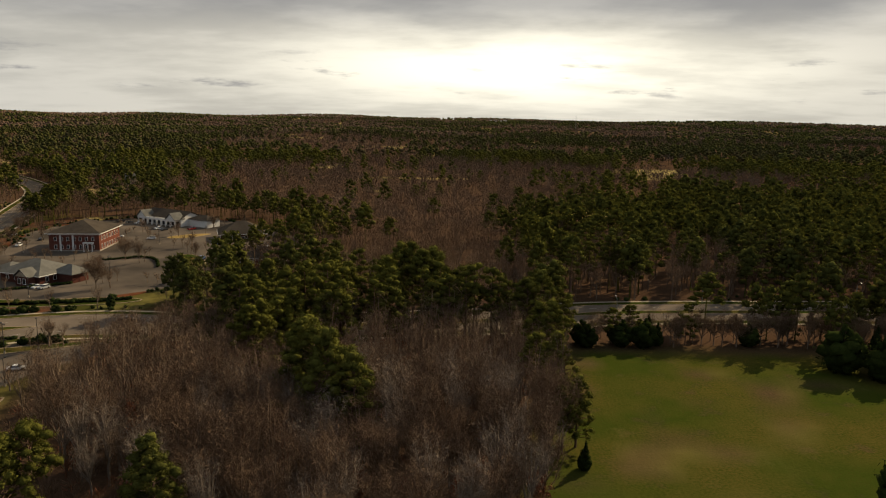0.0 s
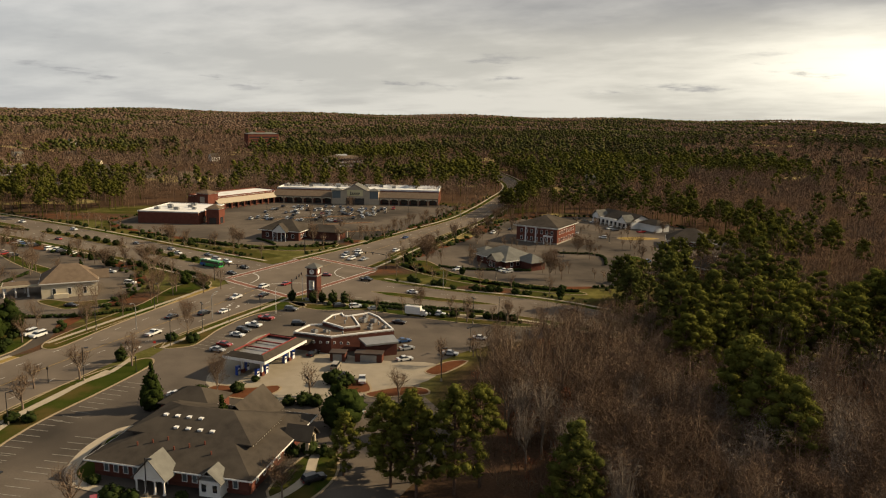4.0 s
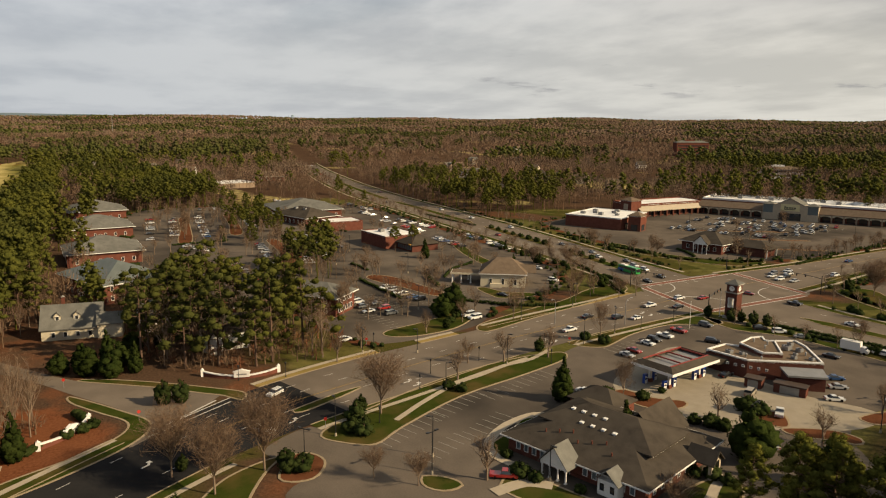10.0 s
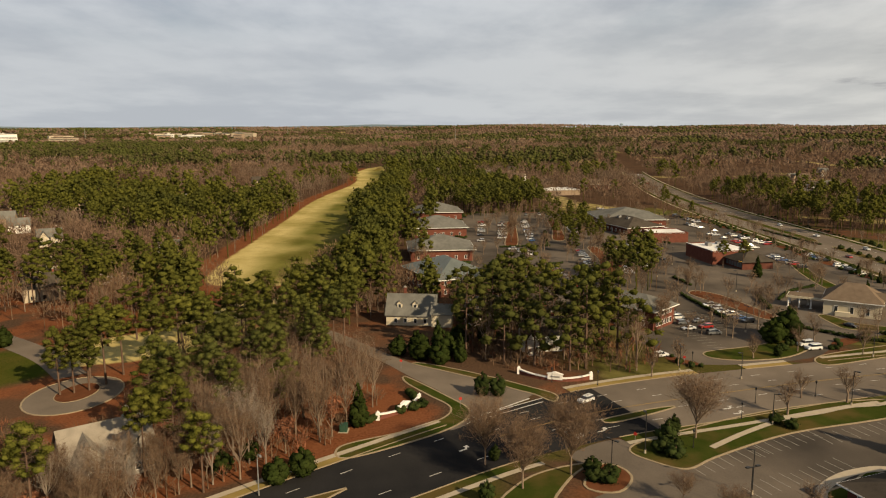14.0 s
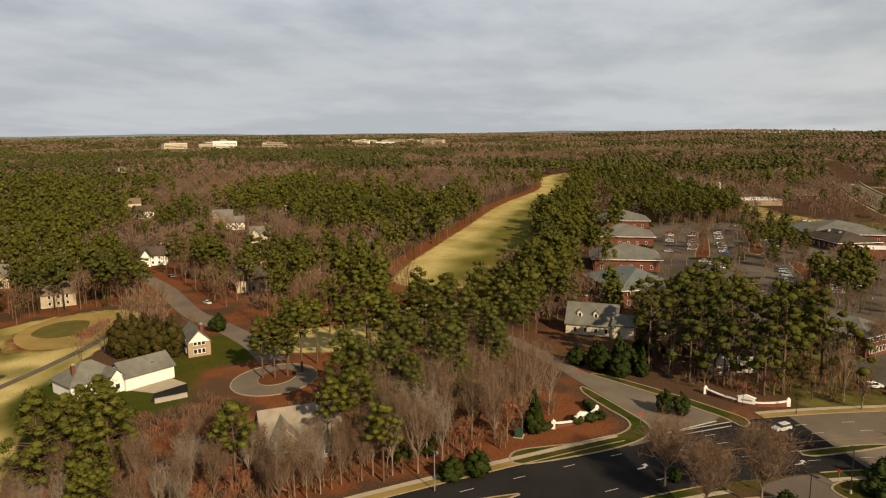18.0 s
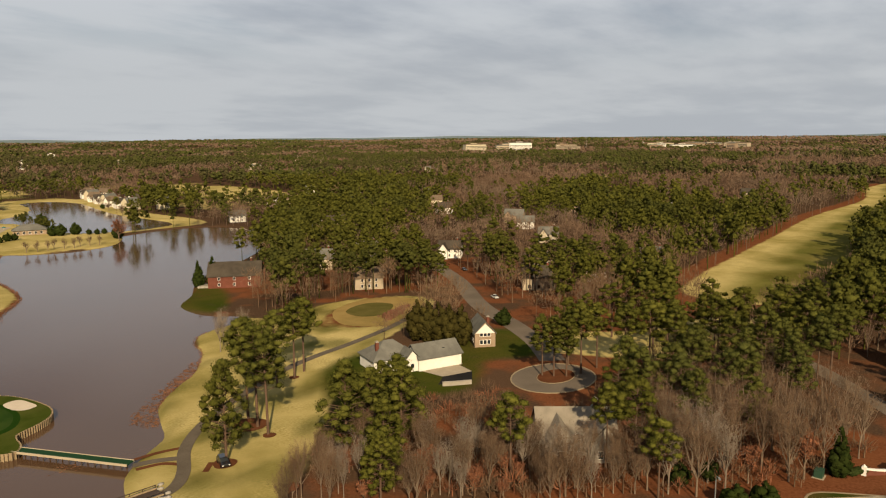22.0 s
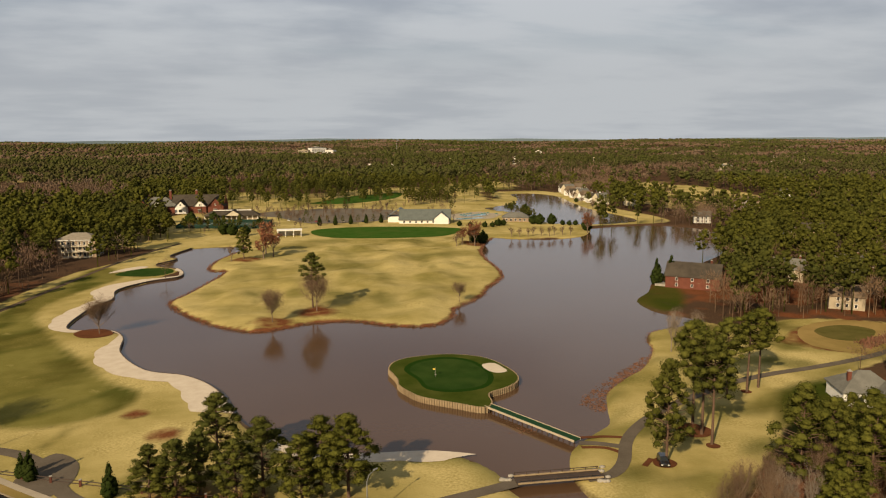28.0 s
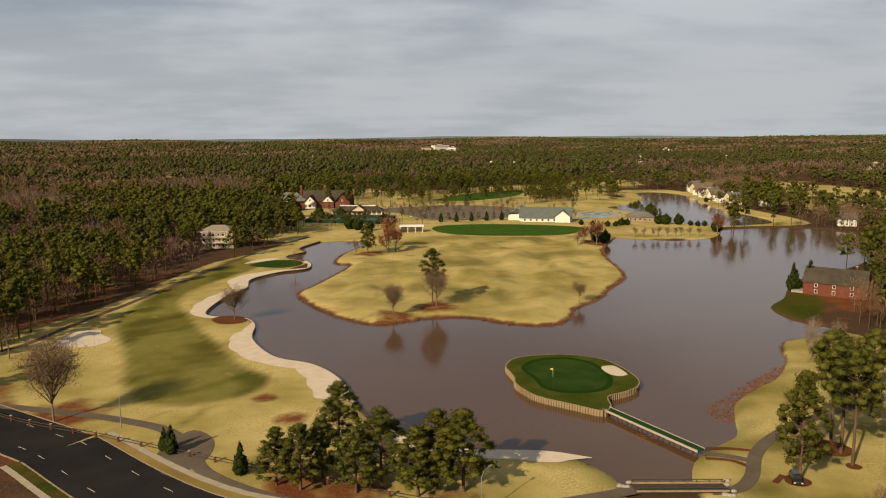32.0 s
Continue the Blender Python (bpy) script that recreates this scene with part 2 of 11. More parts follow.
TRIM = surface("white_trim", (0.72, 0.70, 0.66), (0.84, 0.82, 0.78), 0.8, 0.6, 0.0, 6.0)
METAL_GREY = surface("grey_metal", (0.22, 0.22, 0.22), (0.34, 0.34, 0.33), 0.6, 0.5, 0.05, 5.0, metal=0.4)
METAL_DARK = surface("dark_metal", (0.018, 0.018, 0.018), (0.03, 0.03, 0.03), 0.6, 0.5, 0.0, 5.0, metal=0.3)
METAL_BROWN = surface("weathered_steel", (0.05, 0.035, 0.027), (0.085, 0.058, 0.042), 0.6, 0.6, 0.0, 5.0, metal=0.2)
WOOD = surface("weathered_timber", (0.22, 0.165, 0.10), (0.36, 0.28, 0.18), 1.0, 0.85, 0.2, 8.0)
STONE = surface("grey_stone", (0.24, 0.22, 0.19), (0.40, 0.37, 0.32), 0.6, 0.9, 0.4, 4.0)
BARK_PINE = surface("pine_bark", (0.085, 0.055, 0.04), (0.16, 0.105, 0.075), 0.8, 0.95, 0.5, 5.0)
BARK_GREY = surface("grey_bark", (0.14, 0.10, 0.072), (0.25, 0.19, 0.14), 0.8, 0.95, 0.4, 5.0)
NEEDLE = surface("pine_needles", (0.048, 0.054, 0.010), (0.160, 0.157, 0.031), 0.3, 0.8, 0.7, 2.2, each=0.33, trans=0.2, dist=0.4, third=(0.062, 0.070, 0.022), third_scale=0.012, third_amount=0.7)
NEEDLE_DARK = surface("cedar_foliage", (0.015, 0.025, 0.006), (0.04, 0.052, 0.013), 0.45, 0.8, 0.9, 2.5, each=0.35, trans=0.12, dist=0.4)
SHRUB = surface("shrub_leaves", (0.018, 0.030, 0.008), (0.045, 0.056, 0.018), 0.6, 0.8, 0.0, 3.0, each=0.35, trans=0.2)
TWIG = surface("bare_twigs", (0.100, 0.064, 0.040), (0.19, 0.126, 0.080), 0.2, 0.95, 0.0, 2.0, each=0.35)
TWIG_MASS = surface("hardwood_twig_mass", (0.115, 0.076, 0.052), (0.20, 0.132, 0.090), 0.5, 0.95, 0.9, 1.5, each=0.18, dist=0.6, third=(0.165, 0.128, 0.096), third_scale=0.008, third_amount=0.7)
# needle tone lowered for far solid crowns: shade between needles put into the colour
CANOPY_SHADED = surface("pine_canopy_shaded", (0.042, 0.050, 0.014), (0.100, 0.104, 0.030), 0.06, 0.9, 0.6, 0.5, each=0.16, dist=1.0, third=(0.075, 0.058, 0.036), third_scale=0.006, third_amount=0.7)
TWIG_GREY = surface("pale_twigs", (0.17, 0.135, 0.105), (0.27, 0.22, 0.175), 0.2, 0.95, 0.0, 2.0, each=0.3)
TWIG_RED = surface("russet_leaves", (0.15, 0.062, 0.035), (0.24, 0.105, 0.058), 0.2, 0.95, 0.0, 2.0, each=0.35)
REED = surface("dead_reeds", (0.13, 0.065, 0.042), (0.20, 0.10, 0.065), 0.3, 0.95, 0.2, 4.0)
GLASS = plain("window_glass", (0.025, 0.03, 0.035), 0.08)
GLASS.node_tree.nodes["Principled BSDF"].inputs["Specular IOR Level"].default_value = 0.7
GLASS_PALE = plain("blue_grey_glass", (0.12, 0.15, 0.16), 0.12)


def water_material():
    mat = bpy.data.materials.new("lake_water")
    mat.use_nodes = True
    nt = mat.node_tree
    N, L = nt.nodes.new, nt.links.new
    bs = nt.nodes["Principled BSDF"]
    bs.inputs["Base Color"].default_value = (0.042, 0.026, 0.019, 1)
    bs.inputs["Roughness"].default_value = 0.10
    bs.inputs["IOR"].default_value = 1.33
    geo, mp, n1, bp = N("ShaderNodeNewGeometry"), N("ShaderNodeMapping"), N("ShaderNodeTexNoise"), N("ShaderNodeBump")
    L(geo.outputs["Position"], mp.inputs[0])
    mp.inputs["Scale"].default_value = (1.0, 0.7, 1)
    L(mp.outputs[0], n1.inputs["Vector"])
    n1.inputs["Scale"].default_value, n1.inputs["Detail"].default_value = 0.9, 4
    bp.inputs["Strength"].default_value, bp.inputs["Distance"].default_value = 0.16, 0.12
    L(n1.outputs["Fac"], bp.inputs["Height"])
    L(bp.outputs[0], bs.inputs["Normal"])
    n2, mx = N("ShaderNodeTexNoise"), N("ShaderNodeMix")
    L(geo.outputs["Position"], n2.inputs["Vector"])
    n2.inputs["Scale"].default_value = 0.02
    mx.data_type = "RGBA"
    mx.inputs[6].default_value, mx.inputs[7].default_value = (0.055, 0.031, 0.017, 1), (0.075, 0.043, 0.024, 1)
    L(n2.outputs["Fac"], mx.inputs[0])
    L(mx.outputs[2], bs.inputs["Base Color"])
    return mat


WATER = water_material()
# ---- tools for meshes ----
def smooth_line(points, closed=False, n=6):
    """A Catmull-Rom line through a few plan points."""
    p = np.array(points, float)
    k, out = len(p), []
    for i in range(k if closed else k - 1):
        a, b, c, d = (p[(i + j) % k] if closed else p[min(max(i + j, 0), k - 1)] for j in (-1, 0, 1, 2))
        for s in np.arange(n) / n:
            out.append(0.5 * (2 * b + (c - a) * s + (2 * a - 5 * b + 4 * c - d) * s * s + (3 * b - a - 3 * c + d) * s ** 3))
    if not closed:
        out.append(p[-1])
    return np.array(out)


def resample(line, step, closed=False):
    q = np.vstack([line, line[:1]]) if closed else line
    s = np.r_[0, np.cumsum(np.linalg.norm(np.diff(q, axis=0), axis=1))]
    t = np.linspace(0, s[-1], max(2, int(s[-1] / step) + 1))
    r = np.stack([np.interp(t, s, q[:, i]) for i in range(q.shape[1])], 1)
    return r[:-1] if closed else r


def side_of(line):
    d = np.gradient(line[:, :2], axis=0)
    d /= np.maximum(np.linalg.norm(d, axis=1, keepdims=True), 1e-9)
    return np.stack([d[:, 1], -d[:, 0]], 1)


def sheet(name, verts, faces, material, parent=None, smooth=False):
    me = bpy.data.meshes.new(name)
    me.from_pydata([tuple(map(float, v)) for v in verts], [], [tuple(map(int, f)) for f in faces])
    for m in (material if isinstance(material, (list, tuple)) else (material,)):
        me.materials.append(m)
    if smooth:
        me.polygons.foreach_set("use_smooth", np.ones(len(me.polygons), bool))
    ob = new(name, me)
    ob.parent = parent
    return ob


def tri_mesh(name, V, F, materials, index=None):
    """A mesh from arrays of points and triangles."""
    me = bpy.data.meshes.new(name)
    V, F = np.asarray(V, np.float32), np.asarray(F, np.int32)
    me.vertices.add(len(V))
    me.vertices.foreach_set("co", V.ravel())
    k = F.shape[1]
    me.loops.add(F.size)
    me.loops.foreach_set("vertex_index", F.ravel())
    me.polygons.add(len(F))
    me.polygons.foreach_set("loop_start", np.arange(0, F.size, k, dtype=np.int32))
    for m in materials:
        me.materials.append(m)
    if index is not None:
        me.polygons.foreach_set("material_index", np.asarray(index, np.int32))
    me.update(calc_edges=True)
    return me


def inside(poly, x, y):
    res = np.zeros(np.shape(x), bool)
    j = len(poly) - 1
    for i in range(len(poly)):
        (xi, yi), (xj, yj) = poly[i], poly[j]
        res ^= ((yi > y) != (yj > y)) & (x < (xj - xi) * (y - yi) / (yj - yi + 1e-12) + xi)
        j = i
    return res


def distance(poly, x, y, reach=30.0, closed=True):
    """Distance to a line, up to reach; beyond that, reach."""
    d = np.full(np.shape(x), float(reach))
    p = np.array(poly)
    q = np.roll(p, -1, 0) if closed else p[1:]
    for a, b in zip(p, q):
        near = (x > min(a[0], b[0]) - reach) & (x < max(a[0], b[0]) + reach) & (y > min(a[1], b[1]) - reach) & (y < max(a[1], b[1]) + reach)
        if not near.any():
            continue
        px, py = x[near] - a[0], y[near] - a[1]
        u, v = b - a
        t = np.clip((px * u + py * v) / (u * u + v * v + 1e-9), 0, 1)
        d[near] = np.minimum(d[near], np.hypot(px - t * u, py - t * v))
    return d


def signed(poly, x, y, reach=30.0):
    """Positive inside."""
    return np.where(inside(poly, x, y), 1, -1) * distance(poly, x, y, reach)


# ---- the lake ----
WEST_SHORE = [(-14, -156), (1, -177), (8, -205), (17, -221), (30, -231), (40, -253), (42, -273), (48, -285), (61, -289), (65, -299), (62, -326), (56, -344), (57, -365), (45, -383), (31, -393), (33, -415), (47, -434), (37, -452), (42, -467), (31, -497)]
FAIRWAY_SHORE = [(4, -499), (-3, -486), (14, -440), (17, -409), (9, -399), (25, -346), (31, -328), (20, -298), (8, -279), (-5, -269), (-23, -276), (-39, -276), (-52, -265), (-68, -260), (-79, -271), (-84, -284), (-102, -304), (-111, -321), (-128, -347), (-135, -379), (-137, -397), (-147, -439), (-172, -488)]
FAR_SHORE = [(-185, -481), (-209, -471), (-237, -478), (-255, -500), (-271, -521), (-322, -524), (-346, -492), (-338, -445), (-290, -385), (-240, -345), (-198, -315), (-180, -292), (-164, -275), (-162, -253)]
EAST_SHORE = [(-172, -238), (-156, -232), (-147, -230), (-141, -227), (-134.5, -218), (-131, -208.5), (-123, -198), (-116, -190.5), (-108, -185), (-99.5, -178), (-95, -173), (-90, -163), (-86, -154.5), (-81, -151), (-74, -146), (-69.7, -142), (-66, -135), (-64, -128), (-63, -112), (-56, -112), (-49.5, -128), (-49.5, -136.5), (-47.5, -142), (-43, -147.8), (-35, -152.4), (-25, -153)]
LAKE = smooth_line(WEST_SHORE + FAIRWAY_SHORE + FAR_SHORE + EAST_SHORE, True, 5)
BAY = smooth_line([(-266, -545), (-252, -556), (-246, -583), (-254, -640), (-240, -692), (-246, -712), (-285, -745), (-318, -812), (-333, -874), (-362, -884), (-378, -837), (-367, -785), (-351, -723), (-342, -680), (-338, -645), (-337, -600), (-334, -570), (-320, -547), (-288, -539)], True, 5)
BAY_BANK = smooth_line([(-240, -532), (-234, -560), (-240, -640), (-226, -700), (-296, -822), (-312, -892), (-372, -908), (-428, -862), (-404, -780), (-374, -710), (-362, -650), (-360, -580), (-346, -536), (-304, -530)], True, 5)
ISLE = smooth_line([(-41.2, -208.4), (-43.8, -214.3), (-48, -217.2), (-53.7, -218.3), (-61.9, -217.9), (-69.1, -214.2), (-73, -209.4), (-75, -202.2), (-75.8, -195.1), (-75.3, -190.6), (-73.2, -186.5), (-68.8, -183.1), (-63.6, -180.8), (-62, -178), (-61.1, -173.1), (-58.2, -170.3), (-52.3, -175.3), (-44.9, -182.1), (-42.3, -187.9), (-41, -193.4), (-41.7, -198.2), (-41.4, -203.5)], True, 4)
PENINSULA = smooth_line(FAIRWAY_SHORE + [(-160, -520), (-60, -530)], True, 4)


def rolling(x, y, seed=4, n=9, short=11.0, long=42.0):
    """Irregular low swells: waves of many lengths and bearings laid over one another."""
    rng = np.random.default_rng(seed)
    z = 0.0
    for _ in range(n):
        a, w, p = rng.uniform(0, 6.28), rng.uniform(short, long), rng.uniform(0, 6.28)
        z = z + np.sin((x * np.cos(a) + y * np.sin(a)) * 6.28 / w + p) / n ** 0.5
    return z


def terrain(x, y):
    r = np.hypot(x, y)
    far = np.clip((r - 1000) / 3800, 0, 1)
    z = 52 * far ** 2.1 + 6 * far * (np.sin(x / 410) * np.cos(y / 530) + np.sin(x / 190 + y / 260))
    lake = np.maximum(signed(LAKE, x, y), signed(BAY, x, y))
    z = z - 2.2 * np.clip((lake + 1.0) / 4.0, 0, 1)
    pen = inside(PENINSULA, x, y)
    hump = 0.42 + 0.5 * rolling(x, y, 4, 11, 11.0, 44.0)
    return z + np.where(pen, np.clip((-lake - 1) / 9.0, 0, 1) * np.maximum(hump, 0.05) * np.clip((y + 505) / 40, 0.0, 1.0) * 1.5, 0)


def lines(lo, hi, fine_lo, fine_hi, fine, coarse, grow):
    mid = list(np.arange(fine_lo, fine_hi, fine))
    up, v, s = [], fine_hi, fine
    while v < hi:
        up.append(v)
        s = min(s * 1.25, coarse) if abs(v) < 520 else s * grow
        v += s
    down, v, s = [], fine_lo - fine, fine
    while v > lo:
        down.append(v)
        s = min(s * 1.25, coarse) if abs(v) < 520 else s * grow
        v -= s
    return np.array(down[::-1] + mid + up)


def glade(x, y):
    """Where the far woods open: hay fields, yards and cuttings."""
    r = np.hypot(x, y)
    a = rolling(x, y, 41, 9, 120.0, 420.0) + 0.6 * rolling(x, y, 43, 8, 50.0, 140.0)
    return np.clip((a - 0.8 - np.interp(r, (300, 600, 1500), (0.9, 0.25, 0.0))) * 2.5, 0, 1)


# ---- plan of the open ground ----
FAIRWAY_2 = smooth_line([(-310, -112), (-345, -125), (-445, -132), (-534, -137), (-686, -146), (-862, -140), (-960, -150), (-1090, -172), (-1170, -165), (-1120, -138), (-960, -110), (-870, -98), (-736, -97), (-555, -86), (-448, -76), (-360, -60), (-318, -68)], True, 4)
TEE_MEADOW = smooth_line([(-200, -128), (-206, -100), (-222, -78), (-258, -55), (-290, -62), (-285, -88), (-240, -108), (-225, -125)], True, 4)
SHORE_ROUGH = smooth_line([(-64, -122), (-66, -113), (-80, -108), (-92, -113), (-104, -123), (-122, -137), (-150, -158), (-170, -168), (-205, -180), (-236, -196), (-232, -215), (-205, -228), (-176, -222), (-166, -236), (-148, -236), (-121, -196), (-105, -185), (-95, -174), (-85, -157), (-73, -147), (-66, -138)], True, 4)
WEST_FAIRWAY = smooth_line([(-30, -120), (20, -125), (60, -152), (100, -182), (150, -210), (150, -245), (118, -290), (105, -330), (98, -370), (85, -420), (65, -455), (52, -495), (30, -520), (20, -500), (38, -460), (30, -420), (50, -370), (55, -320), (40, -270), (5, -200), (-16, -158)], True, 4)
CLUB_GROUNDS = smooth_line([(60, -500), (100, -560), (110, -640), (60, -720), (-40, -720), (-120, -720), (-220, -740), (-250, -680), (-240, -600), (-262, -535), (-262, -500), (-235, -470), (-180, -475), (-140, -430), (0, -430), (20, -490)], True, 4)
FAR_FAIRWAY_1 = smooth_line([(60, -930), (-30, -800), (-140, -780), (-250, -830), (-310, -930), (-390, -1000), (-420, -1150), (-330, -1120), (-240, -960), (-120, -880), (0, -1000)], True, 4)
FAR_MEADOW = smooth_line([(40, -722), (25, -800), (-50, -920), (-190, -1010), (-340, -1030), (-300, -900), (-250, -745), (-120, -715)], True, 4)
FAR_FAIRWAY_2 = smooth_line([(-620, -1010), (-640, -880), (-590, -700), (-545, -690), (-500, -720), (-500, -800), (-540, -960)], True, 4)
SPORTS_FIELD = smooth_line([(12, 40), (16, 125), (25, 175), (30, 208), (60, 213), (110, 212), (190, 212), (260, 180), (280, 60), (140, 10)], True, 4)
TOWN = smooth_line([(-100, 20), (-120, -30), (-150, -10), (-180, 10), (-230, 15), (-290, -15), (-420, -25), (-560, -15), (-600, 60), (-610, 150), (-600, 195), (-500, 228), (-480, 290), (-450, 340), (-440, 400), (-330, 470), (-215, 480), (-120, 460), (-85, 420), (-70, 330), (-104, 250), (-103, 205), (-102, 152), (-86, 124), (-76, 60)], True, 4)
GARDENS = smooth_line([(-150, -158), (-136, -140), (-150, -118), (-168, -122), (-180, -128), (-196, -118), (-210, -128), (-215, -145), (-196, -155), (-170, -152)], True, 4)
LAKE_LAWN = smooth_line([(-163, -277), (-163, -256), (-170, -254), (-181, -266), (-192, -284), (-198, -304), (-188, -302)], True, 4)
WEST_MOWN = smooth_line([(95, -280), (82, -248), (69, -208), (61, -194), (49, -189), (34, -195), (29, -209), (38, -221), (54, -253), (70, -289), (82, -325), (75, -359), (59, -399), (73, -433), (84, -402), (93, -352), (98, -299)], True, 4)
RUSSET_BANK = smooth_line([(-180, -207), (-197, -218), (-220, -222), (-233, -209), (-224, -192), (-197, -181), (-187, -185), (-174, -201)], True, 4)
HOUSE_LAWN = smooth_line([(-142, -162), (-167, -166), (-160, -154), (-138, -138), (-123, -138)], True, 4)
NEAR_BANK = smooth_line([(-64, -112), (-57, -130), (-53, -143), (-40, -150), (-14, -156), (4, -165), (30, -150), (10, -130), (-20, -113), (-45, -104)], True, 4)
DRIVE_VERGE = smooth_line([(-135, -42), (-150, -22), (-168, -8), (-190, -28), (-176, -40), (-150, -52), (-125, -62)], True, 4)

NEAR_WOOD = smooth_line([(-150, -28), (-176, -20), (-196, -34), (-204, -60), (-196, -92), (-160, -84), (-150, -120), (-108, -118), (-82, -108), (-80, -96), (-96, -84), (-112, -64), (-132, -46)], True, 4)


def cover_of(x, y):
    """Shares of dormant grass, green grass and pine straw; the rest is leaf litter."""
    def soft(poly, w):
        return np.clip(0.5 + signed(poly, x, y) / w, 0, 1)
    dry = np.maximum.reduce([soft(p, w) for p, w in ((FAIRWAY_2, 5), (TEE_MEADOW, 6), (SHORE_ROUGH, 3), (WEST_FAIRWAY, 4), (NEAR_BANK, 3), (CLUB_GROUNDS, 6), (FAR_FAIRWAY_1, 10), (FAR_MEADOW, 12), (FAR_FAIRWAY_2, 10), (PENINSULA, 3), (BAY_BANK, 6))])
    swirl = 0.8 * rolling(x, y, 9, 8, 24.0, 90.0)
    green = np.maximum.reduce([soft(p, w) for p, w in ((SPORTS_FIELD, 7), (GARDENS, 4), (HOUSE_LAWN, 4), (LAKE_LAWN, 4))])
    inner = np.clip(signed(PENINSULA, x, y) / 22, 0, 1)
    green = np.maximum(green, 0.25 * inner * np.clip(0.8 * swirl, 0, 1) + 0.5 * inner * np.clip(rolling(x, y, 31, 8, 9.0, 34.0) - 0.95, 0, 1))
    field = np.clip((signed(FAIRWAY_2, x + 10, y - 14) + 4) / 16, 0, 1)
    west = np.clip(0.5 + signed(WEST_MOWN, x, y) / 3, 0, 1)
    patch = rolling(x, y, 17, 8, 12.0, 50.0)
    fair = 0.95 * west
    green = np.maximum(green, west * np.clip(0.14 + 0.55 * patch + 0.2 * rolling(x, y, 77, 8, 6.0, 18.0), 0.0, 0.72))
    fair = np.maximum(fair, field * np.clip(0.95 + 0.3 * rolling(x, y, 23, 7, 20.0, 70.0), 0.3, 1.0))
    lo = np.interp(-x, (310, 445, 686, 862), (-112, -132, -146, -137))
    hi = np.interp(-x, (318, 448, 555, 736, 870), (-68, -76, -86, -97, -98))
    half = np.clip(((y - lo) / (hi - lo) - 0.42 + 0.06 * rolling(x, y, 23, 7, 20.0, 70.0)) * 9, 0, 1) * field
    green = np.maximum(green, half * np.clip(0.42 + 0.1 * patch, 0.15, 0.6))
    fair = np.maximum(fair, 0.6 * inner * np.clip(rolling(x, y, 61, 9, 16.0, 60.0) - 0.1, 0, 1))
    fair = np.maximum(fair, 0.8 * soft(FAR_FAIRWAY_1, 20) * (rolling(x, y, 51, 7, 60.0, 200.0) > 0.2))
    cut = np.clip(1 - np.abs((x - 41) * 0.94 - (y + 189) * 0.36) / 1.6, 0, 1) * (y > -189) * (y < -168)
    green = np.maximum(green, 0.55 * cut)
    straw = np.maximum.reduce([soft(p, 8) for p in (DRIVE_VERGE,)] + [1.0 * np.clip(1.3 - np.abs(signed(FAIRWAY_2, x, y) + 5) / 9, 0, 1), 0.4 * soft(TOWN, 10) * (np.clip(swirl, 0, 1) > 0.35)])
    straw = np.maximum(straw, np.where((y < -60) & (x < 0), 0.85, 0.45) * np.clip(np.sin(x / 57 + np.sin(y / 41)) * 0.6 + 0.35 + 0.3 * rolling(x, y, 113, 8, 9.0, 40.0), 0, 1) * (np.hypot(x, y) < 420) * (y < 60))
    straw = np.maximum(straw, 0.8 * soft(NEAR_WOOD, 10) * np.clip(0.7 + 0.5 * rolling(x, y, 71, 8, 8.0, 30.0), 0.15, 1))
    fair = np.maximum(fair, 0.75 * np.clip(signed(SPORTS_FIELD, x, y) / 14, 0, 1) * np.clip(0.25 + 0.6 * rolling(x, y, 101, 9, 14.0, 70.0), 0, 1))
    worn = np.clip(signed(SPORTS_FIELD, x, y) / 10, 0, 1) * np.clip(rolling(x, y, 103, 9, 10.0, 48.0) - 0.15, 0, 1)
    green = green * (1 - 0.75 * worn)
    shore = soft(SHORE_ROUGH, 4)
    green = np.maximum(green, 0.6 * shore * np.clip(rolling(x, y, 83, 9, 9.0, 40.0) - 0.25, 0, 1))
    fair = np.maximum(fair, 0.7 * np.maximum(shore, soft(NEAR_BANK, 3)) * np.clip(rolling(x, y, 89, 9, 8.0, 36.0) - 0.1, 0, 1))
    straw = np.maximum(straw, 0.55 * shore * np.clip(rolling(x, y, 97, 9, 7.0, 30.0) - 0.55, 0, 1) * (x > -125))
    rim = np.clip(1 - signed(PENINSULA, x, y) / 3.5, 0, 1) * (y > -440) * inside(PENINSULA, x, y)
    for tx, ty, tr in ((-10, -279, 9), (-28, -290, 10), (-2, -434, 11), (78, -186, 12), (20, -177, 5), (28, -193, 4), (-150, -458, 12), (14, -140, 10), (4, -136, 9), (-15, -127, 9), (86, -178, 9), (98, -190, 10), (108, -204, 12)):
        rim = np.maximum(rim, 0.9 * np.clip(1.5 - np.hypot(x - tx, y - ty) / tr, 0, 1))
    rim = np.maximum(rim, 0.8 * soft(RUSSET_BANK, 3))
    straw = np.maximum(straw, rim)
    dry = dry * (1 - 0.75 * rim)
    dry = np.maximum(dry, 0.55 * glade(x, y) * (np.hypot(x, y) > 380))
    town = soft(TOWN, 10)
    dry = np.maximum(dry, 0.5 * town * (swirl < -0.2))
    green = np.maximum(green, 0.75 * town * (swirl < 0.25))
    return dry, green, straw, fair * (1 - np.clip(rim, 0, 1))


